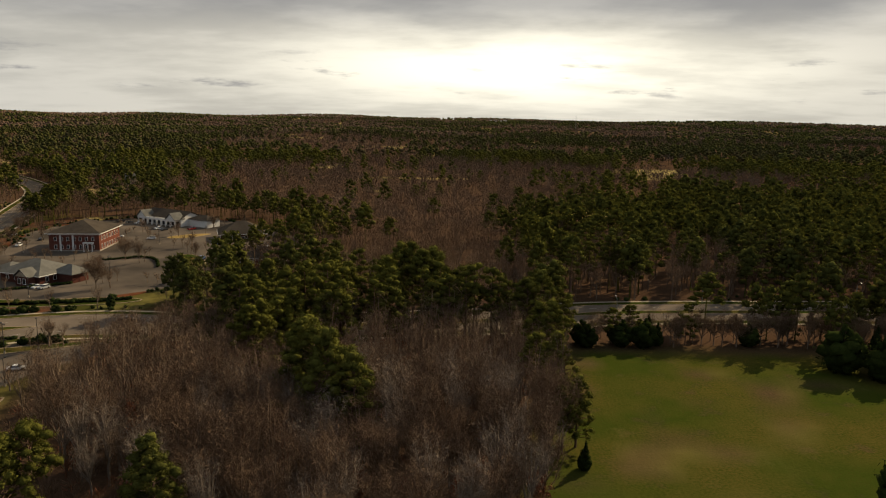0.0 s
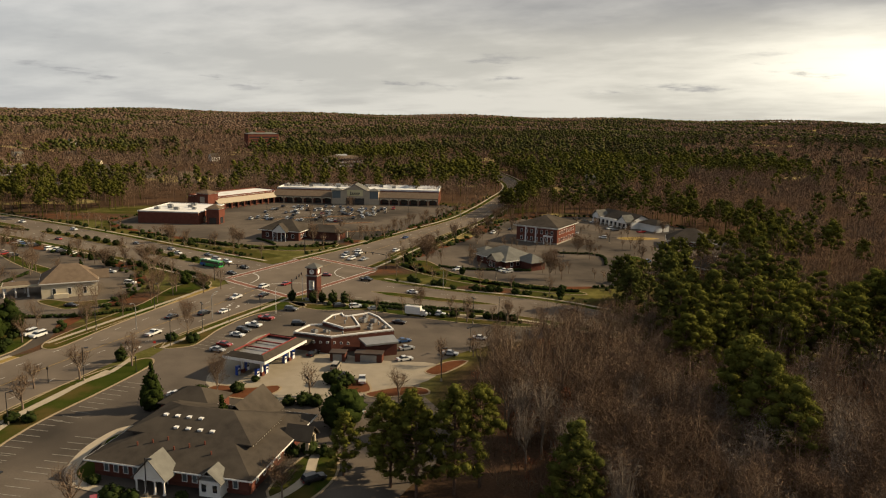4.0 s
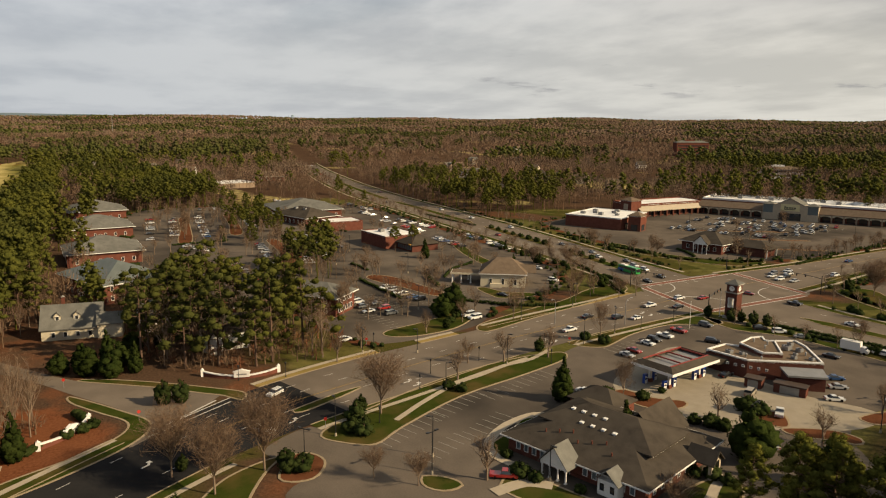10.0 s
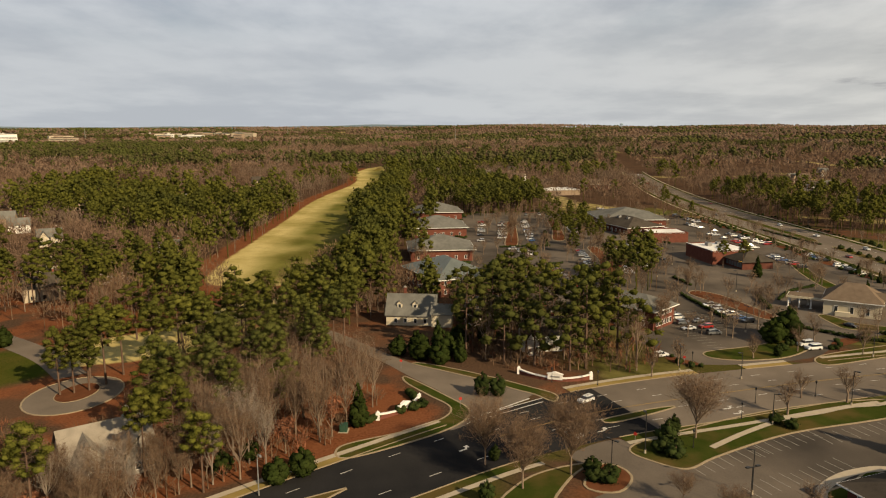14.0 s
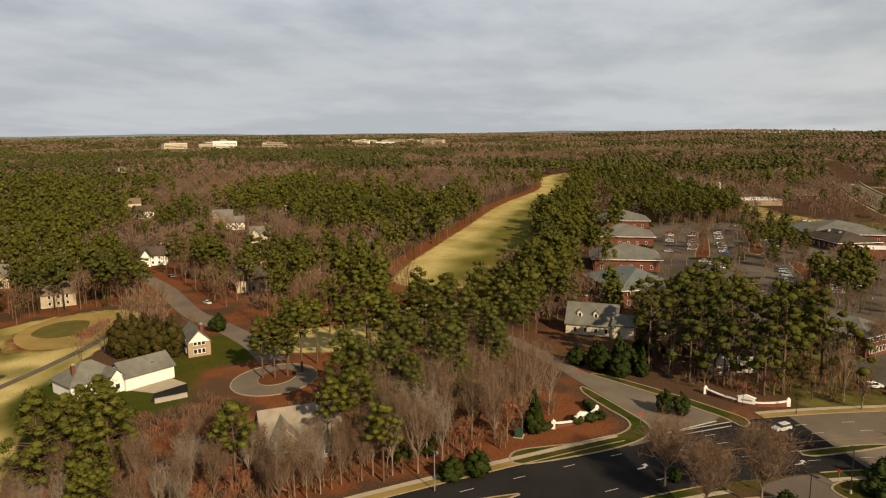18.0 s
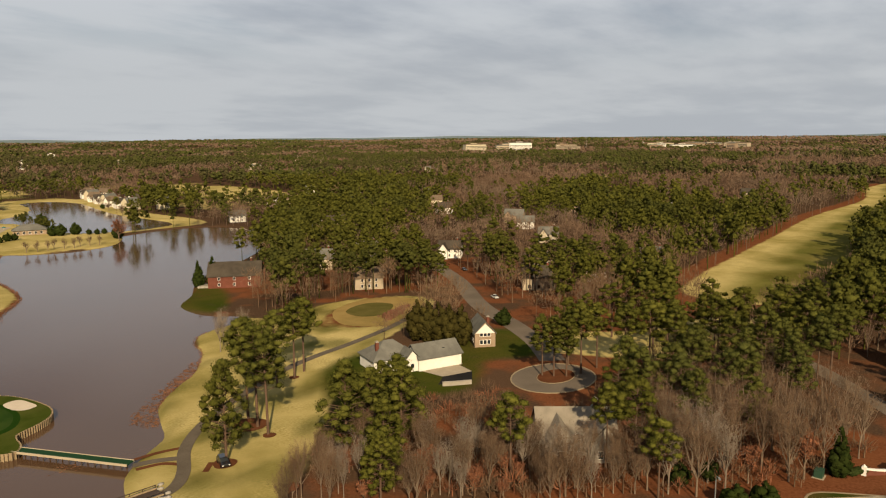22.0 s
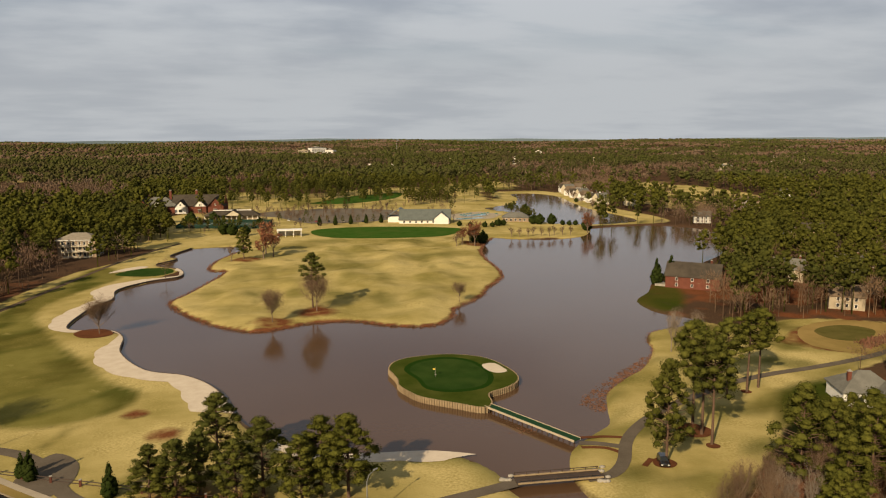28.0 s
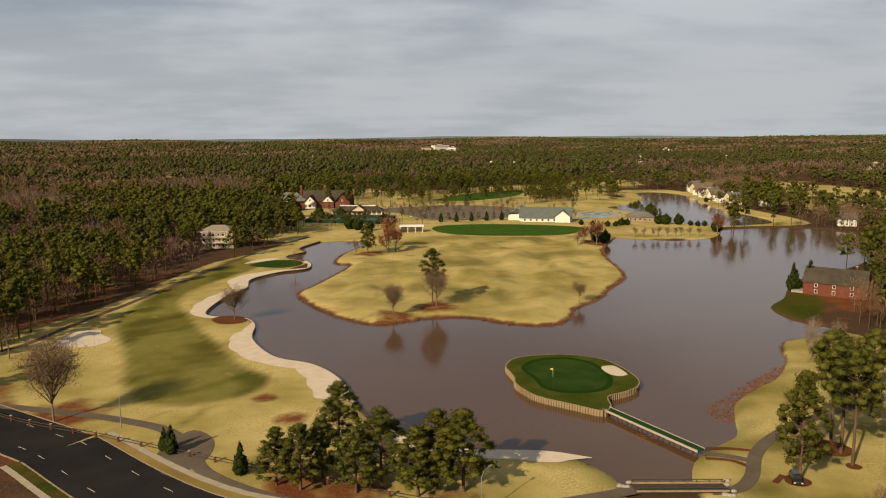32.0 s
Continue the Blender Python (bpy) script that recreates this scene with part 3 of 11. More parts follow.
def ground_material():
    mat = bpy.data.materials.new("ground_cover")
    mat.use_nodes = True
    nt = mat.node_tree
    N, L = nt.nodes.new, nt.links.new
    bs = nt.nodes["Principled BSDF"]
    bs.inputs["Roughness"].default_value = 0.95
    bs.inputs["Specular IOR Level"].default_value = 0.0
    geo, at, sp = N("ShaderNodeNewGeometry"), N("ShaderNodeAttribute"), N("ShaderNodeSeparateColor")
    at.attribute_name = "cover"
    L(at.outputs["Color"], sp.inputs[0])

    def tex(scale, detail):
        n = N("ShaderNodeTexNoise")
        L(geo.outputs["Position"], n.inputs["Vector"])
        n.inputs["Scale"].default_value, n.inputs["Detail"].default_value = scale, detail
        return n.outputs["Fac"]

    def blend(fac, a, b):
        n = N("ShaderNodeMix")
        n.data_type = "RGBA"
        for s, v in ((0, fac), (6, a), (7, b)):
            if isinstance(v, tuple):
                n.inputs[s].default_value = (*(c * DEEP for c in v), 1)
            else:
                L(v, n.inputs[s])
        return n.outputs[2]

    def rng(v, lo, hi):
        n = N("ShaderNodeMapRange")
        n.inputs[1].default_value, n.inputs[2].default_value = lo, hi
        L(v, n.inputs[0])
        return n.outputs[0]

    fine, mid, wide = tex(1.6, 5), tex(0.16, 5), tex(0.03, 4)
    f, w, m = rng(fine, 0.3, 0.7), rng(wide, 0.4, 0.62), rng(mid, 0.35, 0.65)
    litter = blend(f, blend(w, (0.042, 0.029, 0.019), (0.075, 0.044, 0.026)), (0.105, 0.062, 0.038))
    dry = blend(f, blend(m, (0.30, 0.236, 0.080), (0.43, 0.342, 0.132)), blend(w, (0.54, 0.440, 0.188), (0.25, 0.212, 0.062)))
    green = blend(f, blend(m, (0.030, 0.044, 0.006), (0.052, 0.056, 0.010)), blend(w, (0.040, 0.058, 0.008), (0.095, 0.075, 0.018)))
    fair = blend(f, blend(m, (0.14, 0.126, 0.028), (0.20, 0.172, 0.048)), blend(w, (0.17, 0.16, 0.040), (0.10, 0.092, 0.020)))
    straw = blend(f, blend(m, (0.10, 0.033, 0.015), (0.15, 0.055, 0.024)), (0.19, 0.075, 0.034))

    def edge(share):
        a = N("ShaderNodeMath")
        a.operation = "MULTIPLY_ADD"
        L(mid, a.inputs[0])
        a.inputs[1].default_value = 0.7
        s = N("ShaderNodeMath")
        s.operation = "SUBTRACT"
        L(share, s.inputs[0])
        s.inputs[1].default_value = 0.35
        L(s.outputs[0], a.inputs[2])
        return rng(a.outputs[0], 0.32, 0.68)

    col = blend(edge(sp.outputs[2]), litter, straw)
    col = blend(edge(sp.outputs[0]), col, dry)
    mown = N("ShaderNodeMath")
    mown.operation = "MULTIPLY"
    L(at.outputs["Alpha"], mown.inputs[0])
    L(rng(mid, 0.02, 0.38), mown.inputs[1])
    col = blend(mown.outputs[0], col, fair)
    soft_green = N("ShaderNodeMath")
    soft_green.operation = "MULTIPLY"
    L(sp.outputs[1], soft_green.inputs[0])
    L(rng(mid, 0.05, 0.42), soft_green.inputs[1])
    col = blend(soft_green.outputs[0], col, green)
    L(col, bs.inputs["Base Color"])
    bp = N("ShaderNodeBump")
    bp.inputs["Strength"].default_value, bp.inputs["Distance"].default_value = 0.5, 0.15
    L(fine, bp.inputs["Height"])
    L(bp.outputs[0], bs.inputs["Normal"])
    return mat


def build_ground():
    gx = lines(-4950, 4950, -352, 150, 2.5, 7.0, 1.11)
    gy = lines(-4950, 4950, -540, -105, 2.5, 7.0, 1.11)
    X, Y = np.meshgrid(gx, gy)
    x, y = X.ravel(), Y.ravel()
    z = terrain(x, y)
    n, m = len(gx), len(gy)
    i = (np.arange(m - 1)[:, None] * n + np.arange(n - 1)).ravel()
    me = tri_mesh("ground", np.stack([x, y, z], 1), np.stack([i, i + 1, i + 1 + n, i + n], 1), [ground_material()])
    me.polygons.foreach_set("use_smooth", np.ones(len(me.polygons), bool))
    c = me.color_attributes.new("cover", "FLOAT_COLOR", "POINT")
    dry, green, straw, fair = cover_of(x, y)
    c.data.foreach_set("color", np.stack([dry, green, straw, fair], 1).astype(np.float32).ravel())
    tagged(new("ground", me), "rolling winter ground of leaf litter, dormant grass and pine straw", "ground", kind="structure")


build_ground()


def flat(name, outline, material, z, parent=None):
    v = [(p[0], p[1], z) for p in outline]
    return sheet(name, v, [tuple(range(len(v)))] if signed_area(outline) > 0 else [tuple(range(len(v)))[::-1]], material, parent)


def signed_area(p):
    p = np.array(p)
    return 0.5 * np.sum(p[:, 0] * np.roll(p[:, 1], -1) - np.roll(p[:, 0], -1) * p[:, 1])


WATER_Z = -0.75
tagged(flat("water", LAKE, WATER, WATER_Z), "still brown lake water reflecting the pale sky", "lake", kind="structure")
tagged(flat("water", BAY, WATER, WATER_Z), "far bay of still lake water between lawns", "lake", kind="structure")


def band(name, line, lo, hi, z0, z1, material, parent=None, closed=False, thick=0.3):
    """An upright or raised strip with a rectangular section along a line, from offset lo to hi across it."""
    s = side_of(line) if not closed else side_of(np.vstack([line[-1:], line, line[:1]]))[1:-1]
    a, b = line + s * lo, line + s * hi
    k = len(line)
    v = [(*p, z0) for p in a] + [(*p, z1) for p in a] + [(*p, z1) for p in b] + [(*p, z0) for p in b]
    f = []
    for i in range(k if closed else k - 1):
        j = (i + 1) % k
        f += [(i, j, k + j, k + i), (k + i, k + j, 2 * k + j, 2 * k + i), (2 * k + i, 2 * k + j, 3 * k + j, 3 * k + i)]
    if not closed:
        f += [(0, k, 2 * k, 3 * k), (k - 1, 4 * k - 1, 3 * k - 1, 2 * k - 1)]
    return sheet(name, v, f, material, parent)
# ---- roads ----
def way(points, n=8):
    """A road's line with its half width: rows of x, y, half width."""
    return resample(smooth_line(points, False, n), 3.0)


def ribbon(name, line, lo, hi, z, material, parent=None):
    """A flat strip along a line; lo and hi are offsets to its right, numbers or arrays."""
    s = side_of(line)
    a, b = line[:, :2] + s * np.reshape(lo, (-1, 1)), line[:, :2] + s * np.reshape(hi, (-1, 1))
    k = len(line)
    v = [(*p, z) for p in a] + [(*p, z) for p in b]
    return sheet(name, v, [(k + i, k + i + 1, i + 1, i) for i in range(k - 1)], material, parent)


def offset(line, d):
    return line[:, :2] + side_of(line) * np.reshape(d, (-1, 1))


def dashes(name, lines_, width, dash, gap, z, material, parent):
    v, f = [], []
    for line in lines_:
        r = resample(line[:, :2], 0.5)
        s = side_of(r)
        step, n = int((dash + gap) / 0.5), int(dash / 0.5)
        for i in range(0, len(r) - n - 1, step):
            a, b = r[i], r[i + n]
            o = s[i] * width / 2
            k = len(v)
            v += [(*(a - o), z), (*(a + o), z), (*(b + o), z), (*(b - o), z)]
            f.append((k, k + 1, k + 2, k + 3))
    ob = sheet(name, v, f, material, parent)
    return tagged(ob, kind="stuff")


A_SOUTH = way([(70, -165, 8.5), (30, -128, 8.5), (-25, -108, 9), (-70, -84, 9.5), (-104, -52, 10), (-122, -33, 10.5), (-136, -17, 11), (-153, 4, 12), (-168, 28, 14), (-180, 57, 15), (-193, 95, 13.5), (-203, 131, 14), (-212, 168, 15), (-218, 190, 16)])
A_SOUTH_FAR = way([(400, -420, 8.5), (250, -300, 8.5), (130, -210, 8.5), (70, -165, 8.5)])
A_NORTH = way([(-228, 236, 18), (-232, 262, 16), (-239, 300, 12.5), (-247, 341, 10.5), (-258, 400, 8.5), (-272, 445, 8), (-300, 520, 8), (-340, 615, 8), (-400, 700, 8), (-490, 800, 8)])
B_WEST = way([(-238, 207, 17), (-300, 206, 16), (-360, 206, 17), (-420, 204, 18), (-500, 200, 18), (-610, 195, 18), (-760, 200, 16), (-980, 222, 12), (-1340, 274, 9), (-1600, 312, 9)])
B_EAST = way([(-204, 211, 19), (-180, 213, 17), (-150, 220, 14), (-115, 231, 12), (-60, 231, 11), (20, 244, 11.5), (60, 256, 11), (120, 261, 11.5), (200, 262, 12), (400, 250, 12), (700, 200, 12)])
road_a = tagged(ribbon("road_main", A_SOUTH, -A_SOUTH[:, 2], A_SOUTH[:, 2], 0.05, ASPHALT), "wide worn asphalt road with lane lines and arrows", "road", kind="structure")
tagged(ribbon("road_south", A_SOUTH_FAR, -A_SOUTH_FAR[:, 2], A_SOUTH_FAR[:, 2], 0.05, ASPHALT_NEW), "dark asphalt road beside the fenced golf course", "road", kind="structure")
tagged(ribbon("road_north", A_NORTH, -A_NORTH[:, 2], A_NORTH[:, 2], 0.05, ASPHALT), "worn asphalt road leaving the crossing past the shops", "road", kind="structure")
tagged(ribbon("road_west", B_WEST, -B_WEST[:, 2], B_WEST[:, 2], 0.055, ASPHALT), "worn divided asphalt road running towards the horizon", "road", kind="structure")
tagged(ribbon("road_east", B_EAST, -B_EAST[:, 2], B_EAST[:, 2], 0.055, ASPHALT), "divided asphalt road behind the roadside trees", "road", kind="structure")
# the newly laid stretch of the main road
NEW_PART = A_SOUTH[[p[1] < 40 for p in A_SOUTH]]
ribbon("new_surface", NEW_PART, -NEW_PART[:, 2], NEW_PART[:, 2], 0.06, ASPHALT_NEW, road_a)
crossing = tagged(flat("crossing", smooth_line([(-236, 188), (-216, 184), (-198, 186), (-198, 212), (-202, 240), (-212, 250), (-250, 248), (-248, 232), (-248, 206)], True, 3), ASPHALT, 0.065), "road crossing with red brick walkways", "road", kind="structure")


def bar(name, a, b, width, z, material, parent):
    a, b = np.array(a, float), np.array(b, float)
    d = (b - a) / np.linalg.norm(b - a)
    o = np.array([d[1], -d[0]]) * width / 2
    return sheet(name, [(*(a + o), z), (*(b + o), z), (*(b - o), z), (*(a - o), z)], [(0, 1, 2, 3)], material, parent)


for a, b in (((-238, 191), (-199, 187)), ((-199, 189), (-204, 242)), ((-206, 245), (-247, 247)), ((-247, 243), (-241, 193))):
    bar("walkway", a, b, 2.4, 0.075, PAVER, crossing)
    d = (Vector(b) - Vector(a)).normalized()
    o = Vector((d.y, -d.x)) * 1.45
    for s in (-1, 1):
        bar("walkway_line", Vector(a) + o * s, Vector(b) + o * s, 0.4, 0.08, PAINT_WHITE, crossing)
for c, r, a0, a1 in (((-243, 190), 16, 10, 80), ((-203, 240), 16, 190, 265), ((-200, 187), 22, 100, 165)):
    arc = np.array([(c[0] + r * math.cos(radians(a)), c[1] + r * math.sin(radians(a)), 0) for a in np.linspace(a0, a1, 14)])
    ribbon("turn_line", arc, -0.2, 0.2, 0.08, PAINT_WHITE, crossing)

# lane lines
MARK_Z = 0.085
A_WIDE, A_SLIM = A_SOUTH[[p[1] > 4 for p in A_SOUTH]], A_SOUTH[[p[1] <= 4 for p in A_SOUTH]]
dashes("lane_line", [offset(A_WIDE, A_WIDE[:, 2] * k) for k in (-0.62, -0.28, 0.28, 0.62)] + [offset(A_SLIM, A_SLIM[:, 2] * k) for k in (-0.55, 0.55)] + [offset(A_NORTH, A_NORTH[:, 2] * k) for k in (-0.5, 0.5)] + [offset(A_SOUTH_FAR, A_SOUTH_FAR[:, 2] * k) for k in (-0.5, 0.5)], 0.16, 3.0, 9.2, MARK_Z, PAINT_WHITE, road_a)
dashes("lane_line", [offset(B_WEST, B_WEST[:, 2] * k) for k in (-0.72, -0.42, 0.42, 0.72)] + [offset(B_EAST, B_EAST[:, 2] * k) for k in (-0.62, 0.62)], 0.16, 3.0, 9.2, MARK_Z, PAINT_WHITE, crossing)
for line in (A_WIDE, A_NORTH):
    for k in (-0.15, 0.15):
        ribbon("yellow_line", line, line[:, 2] * 0 + k - 0.07, line[:, 2] * 0 + k + 0.07, MARK_Z, PAINT_YELLOW, road_a)


def arrow(x, y, turn, parent):
    """A white turn arrow on the road."""
    m = Matrix.Rotation(turn, 2)
    pts = [(-0.2, -1.6), (0.2, -1.6), (0.2, 0.1), (-0.5, 0.75), (-0.2, 1.1), (-1.35, 1.25), (-1.2, 0.15), (-0.85, 0.45), (-0.2, -0.15)]
    sheet("arrow", [(x + (m @ Vector(p)).x * 1.1, y + (m @ Vector(p)).y * 1.1, MARK_Z + 0.004) for p in pts], [tuple(range(9))], PAINT_WHITE, parent)


for x, y, a in ((-172.5, 63.5, 15), (-169.5, 65, 15), (-190.5, 116, 12), (-188, 118, 12), (-158.5, 30.5, 28), (-148, -1, 38), (-205.5, 165, 10), (-202, 166, 10), (-238, 262, 190)):
    arrow(x, y, radians(a), road_a)


def kerb(name, line, label="", closed=False, width=0.32, height=0.17):
    ob = band(name, line, -width / 2, width / 2, 0.0, height, KERB, None, closed)
    return tagged(ob, label or "pale concrete kerb along the road edge", "kerb", kind="structure")


def kerbed(name, outline, material, label, category, height=0.15, step=1.5, z=None):
    """An island or verge raised behind its own kerb."""
    line = resample(smooth_line(outline, True, 4), step, True)
    top = tagged(flat(name, line, material, height - 0.03 if z is None else z), label, category, kind="structure")
    band("kerb", line, -0.25, 0.25, 0.0, height, KERB, top, True)
    return top


# kerbs of the big roads, broken at the junctions
def outside_gaps(line, gaps):
    keep = np.ones(len(line), bool)
    for x, y, r in gaps:
        keep &= np.hypot(line[:, 0] - x, line[:, 1] - y) > r
    runs, run = [], []
    for i, k in enumerate(keep):
        if k:
            run.append(line[i])
        elif len(run) > 2:
            runs.append(np.array(run))
            run = []
        else:
            run = []
    if len(run) > 2:
        runs.append(np.array(run))
    return runs


GAPS = [(-174, 9, 17), (-203, 69, 7), (-222, 213, 34), (-188, 110, 9), (-149, 24, 10), (-209, 98, 5), (-40, 230, 6)]
for line in (A_SOUTH, A_SOUTH_FAR, A_NORTH, B_WEST, B_EAST):
    for s in (-1, 1):
        for run in outside_gaps(offset(line, line[:, 2] * s), GAPS):
            kerb("kerb", run)
# walks and verges beside the main road
for s, lo, hi in ((-1, 2.2, 3.8), (1, 2.6, 4.0)):
    for run in outside_gaps(offset(A_SOUTH, A_SOUTH[:, 2] * s), GAPS):
        tagged(ribbon("verge", run, *sorted((s * 0.2, s * lo)), 0.11, DRYGRASS if s < 0 else LAWN), "strip of winter grass between kerb and walk", "verge", kind="structure")
        tagged(ribbon("pavement", run, *sorted((s * lo, s * hi)), 0.13, CONCRETE), "narrow concrete walk along the road", "pavement", kind="structure")
for line, s in ((B_EAST, -1), (B_EAST, 1), (B_WEST, -1), (B_WEST, 1), (A_NORTH, -1), (A_NORTH, 1)):
    for run in outside_gaps(offset(line, line[:, 2] * s), GAPS):
        tagged(ribbon("verge", run, *sorted((s * 0.2, s * 3.5)), 0.11, LAWN), "strip of patchy grass beside the road", "verge", kind="structure")
        tagged(ribbon("pavement", run, *sorted((s * 3.5, s * 5.0)), 0.13, CONCRETE), "narrow concrete walk along the road", "pavement", kind="structure")


def median(line, lo, hi, name="median"):
    line = line[lo:hi]
    w = np.minimum(1.0, np.minimum(np.arange(len(line)), np.arange(len(line))[::-1]) / 3.0)
    s = side_of(line)
    half = np.clip(line[:, 2] * 0.16, 0.9, 4.5) * w + 0.15
    ring = np.vstack([line[:, :2] + s * half[:, None], (line[:, :2] - s * half[:, None])[::-1]])
    top = tagged(flat(name, ring, LAWN, 0.13), "narrow grass median with a pale kerb", "median", kind="structure")
    band("kerb", ring, -0.2, 0.2, 0.0, 0.17, KERB, top, True)
    return top


median(A_SOUTH, 60, 84)
median(B_WEST, 8, 28)
median(B_WEST, 32, 60)
median(B_WEST, 64, 110)
median(B_WEST, 114, 170)
median(B_EAST, 8, 26)
median(B_EAST, 36, 80)
median(B_EAST, 84, 130)
kerbed("turn_island", [(-164.5, 31), (-163, 33), (-167, 41), (-173.5, 51), (-172, 45), (-167.5, 36)], LAWN, "slim kerbed island with yellowed grass", "traffic island")

# ---- parking ground ----
LOT_SHAPES = []


def lot(name, outline, label, material=None, z=0.03):
    LOT_SHAPES.append(outline)
    return tagged(flat(name, smooth_line(outline, True, 4), material or ASPHALT_LOT, z), label, "parking lot", kind="structure")


lot("lot_corner", [(-112, 24), (-136, 38), (-152, 58), (-168, 98), (-180, 118), (-192, 150), (-194, 180), (-165, 198), (-110, 212), (-97, 205), (-108, 185), (-112, 164), (-105, 143), (-82, 126), (-76, 100), (-72, 70), (-84, 30)], "worn asphalt forecourt and parking round the fuel station")
lot("lot_lane", [(-154, 33), (-145, 21), (-134, 30), (-126, 22), (-112, 24), (-116, 42), (-136, 52), (-139, 44), (-144, 38.5)], "asphalt lane from the road into the office lot", z=0.05)
lot("lot_west", [(-206, 66), (-222, 56), (-245, 50), (-262, 42), (-300, 8), (-330, 0), (-420, -5), (-560, -5), (-580, 60), (-560, 150), (-480, 172), (-380, 176), (-300, 180), (-252, 160), (-230, 120), (-212, 100)], "broad asphalt parking among small offices and restaurants", z=0.025)
lot("lot_east", [(-200, 262), (-165, 254), (-128, 262), (-100, 300), (-95, 330), (-78, 360), (-76, 400), (-110, 440), (-150, 476), (-210, 470), (-236, 420), (-222, 360), (-212, 300)], "asphalt parking round the brick offices")
lot("lot_market", [(-262, 288), (-262, 330), (-274, 380), (-290, 432), (-318, 458), (-425, 396), (-432, 340), (-420, 250), (-330, 240), (-280, 250)], "busy supermarket parking lot with pale asphalt")
tagged(flat("forecourt", smooth_line([(-150, 112), (-162, 130), (-170, 150), (-150, 150), (-128, 152), (-112, 160), (-106, 148), (-114, 128), (-130, 112)], True, 4), FORECOURT, 0.06), "pale concrete forecourt of the fuel station", "forecourt", kind="structure")
drive = tagged(flat("road_drive", smooth_line([(-158, -4), (-182, 17), (-186, 10), (-192, 3), (-198, -6), (-206, -18), (-222, -32), (-238, -46), (-240, -53), (-226, -43), (-209, -28), (-194, -17), (-181, -7), (-168, -1)], True, 5), ASPHALT, 0.07), "asphalt entrance road curving into the trees", "road", kind="structure")
kerbed("corner_verge", smooth_line([(-143, -26), (-153, -11), (-161, -3), (-167, -0.3), (-172, -1), (-179, -6), (-188, -13), (-194, -18.5), (-189, -17.5), (-180, -11), (-173, -5.5), (-168, -5), (-163, -8), (-157, -15), (-149, -28)], True, 4), LAWN, "curved strip of patchy grass beside the entrance road", "verge")
kerbed("corner_verge", smooth_line([(-176, 21), (-181, 16.6), (-184, 12.5), (-192, 2.6), (-198, -6.4), (-205, -17), (-205, -13), (-199, -2), (-193, 7), (-187, 15), (-181, 22)], True, 4), LAWN, "curved grass edge of the entrance road", "verge")
bar("stop_line", (-167.5, 3.5), (-178, 15), 0.5, 0.09, PAINT_WHITE, drive)
for d in (0.0, 3.0):
    bar("crosswalk_line", (-164.5 + d * 0.9, -0.5 - d * 0.1), (-178.5 + d * 0.9, 18.5 - d * 0.1), 0.35, 0.095, PAINT_WHITE, drive)
street = smooth_line([(-330, -280), (-300, -246), (-275, -213), (-240, -175), (-224, -150), (-208, -128), (-192, -112)], False, 5)
tagged(ribbon("road_street", street, -4.2, 4.2, 0.05, ASPHALT), "quiet residential street between pines", "road", kind="structure")
ring = [(-178 + 14 * math.cos(a), -103.5 + 11.5 * math.sin(a)) for a in np.linspace(0, 2 * math.pi, 28, endpoint=False)]
cul = tagged(flat("road_turning_circle", ring, ASPHALT, 0.06), "asphalt turning circle with a planted island", "road", kind="structure")
band("kerb", np.array(ring), -0.2, 0.2, 0.0, 0.17, KERB, cul, True)
kerbed("straw_island", [(-179.5 + 7.0 * math.cos(a), -103.5 + 4.8 * math.sin(a)) for a in np.linspace(0, 2 * math.pi, 9, endpoint=False)], STRAW, "round island of red pine straw", "island", z=0.2)
# ---- trees ----
PHI = (1 + 5 ** 0.5) / 2
ICO_V = np.array([(-1, PHI, 0), (1, PHI, 0), (-1, -PHI, 0), (1, -PHI, 0), (0, -1, PHI), (0, 1, PHI), (0, -1, -PHI), (0, 1, -PHI), (PHI, 0, -1), (PHI, 0, 1), (-PHI, 0, -1), (-PHI, 0, 1)]) / math.hypot(1, PHI)
ICO_F = np.array([(0, 11, 5), (0, 5, 1), (0, 1, 7), (0, 7, 10), (0, 10, 11), (1, 5, 9), (5, 11, 4), (11, 10, 2), (10, 7, 6), (7, 1, 8), (3, 9, 4), (3, 4, 2), (3, 2, 6), (3, 6, 8), (3, 8, 9), (4, 9, 5), (2, 4, 11), (6, 2, 10), (8, 6, 7), (9, 8, 1)])
OCT_V = np.array([(1, 0, 0), (0, 1, 0), (-1, 0, 0), (0, -1, 0), (0, 0, 1), (0, 0, -1)], float)
OCT_F = np.array([(0, 1, 4), (1, 2, 4), (2, 3, 4), (3, 0, 4), (1, 0, 5), (2, 1, 5), (3, 2, 5), (0, 3, 5)])


class Bag:
    """Collects points and triangles, and for foliage the normals of the tufts they belong to."""

    def __init__(self):
        self.v, self.f, self.m, self.n = [], [], [], 0

    def put(self, v, f, m=None):
        self.v.append(np.asarray(v, float))
        self.f.append(np.asarray(f, int) + self.n)
        self.m.append(np.zeros((len(v), 3)) if m is None else m)
        self.n += len(v)

    def done(self):
        return np.vstack(self.v), np.vstack(self.f)

    def full(self):
        m = np.vstack(self.m)
        return np.vstack(self.v), np.vstack(self.f), m / np.maximum(np.linalg.norm(m, axis=1, keepdims=True), 1e-6)


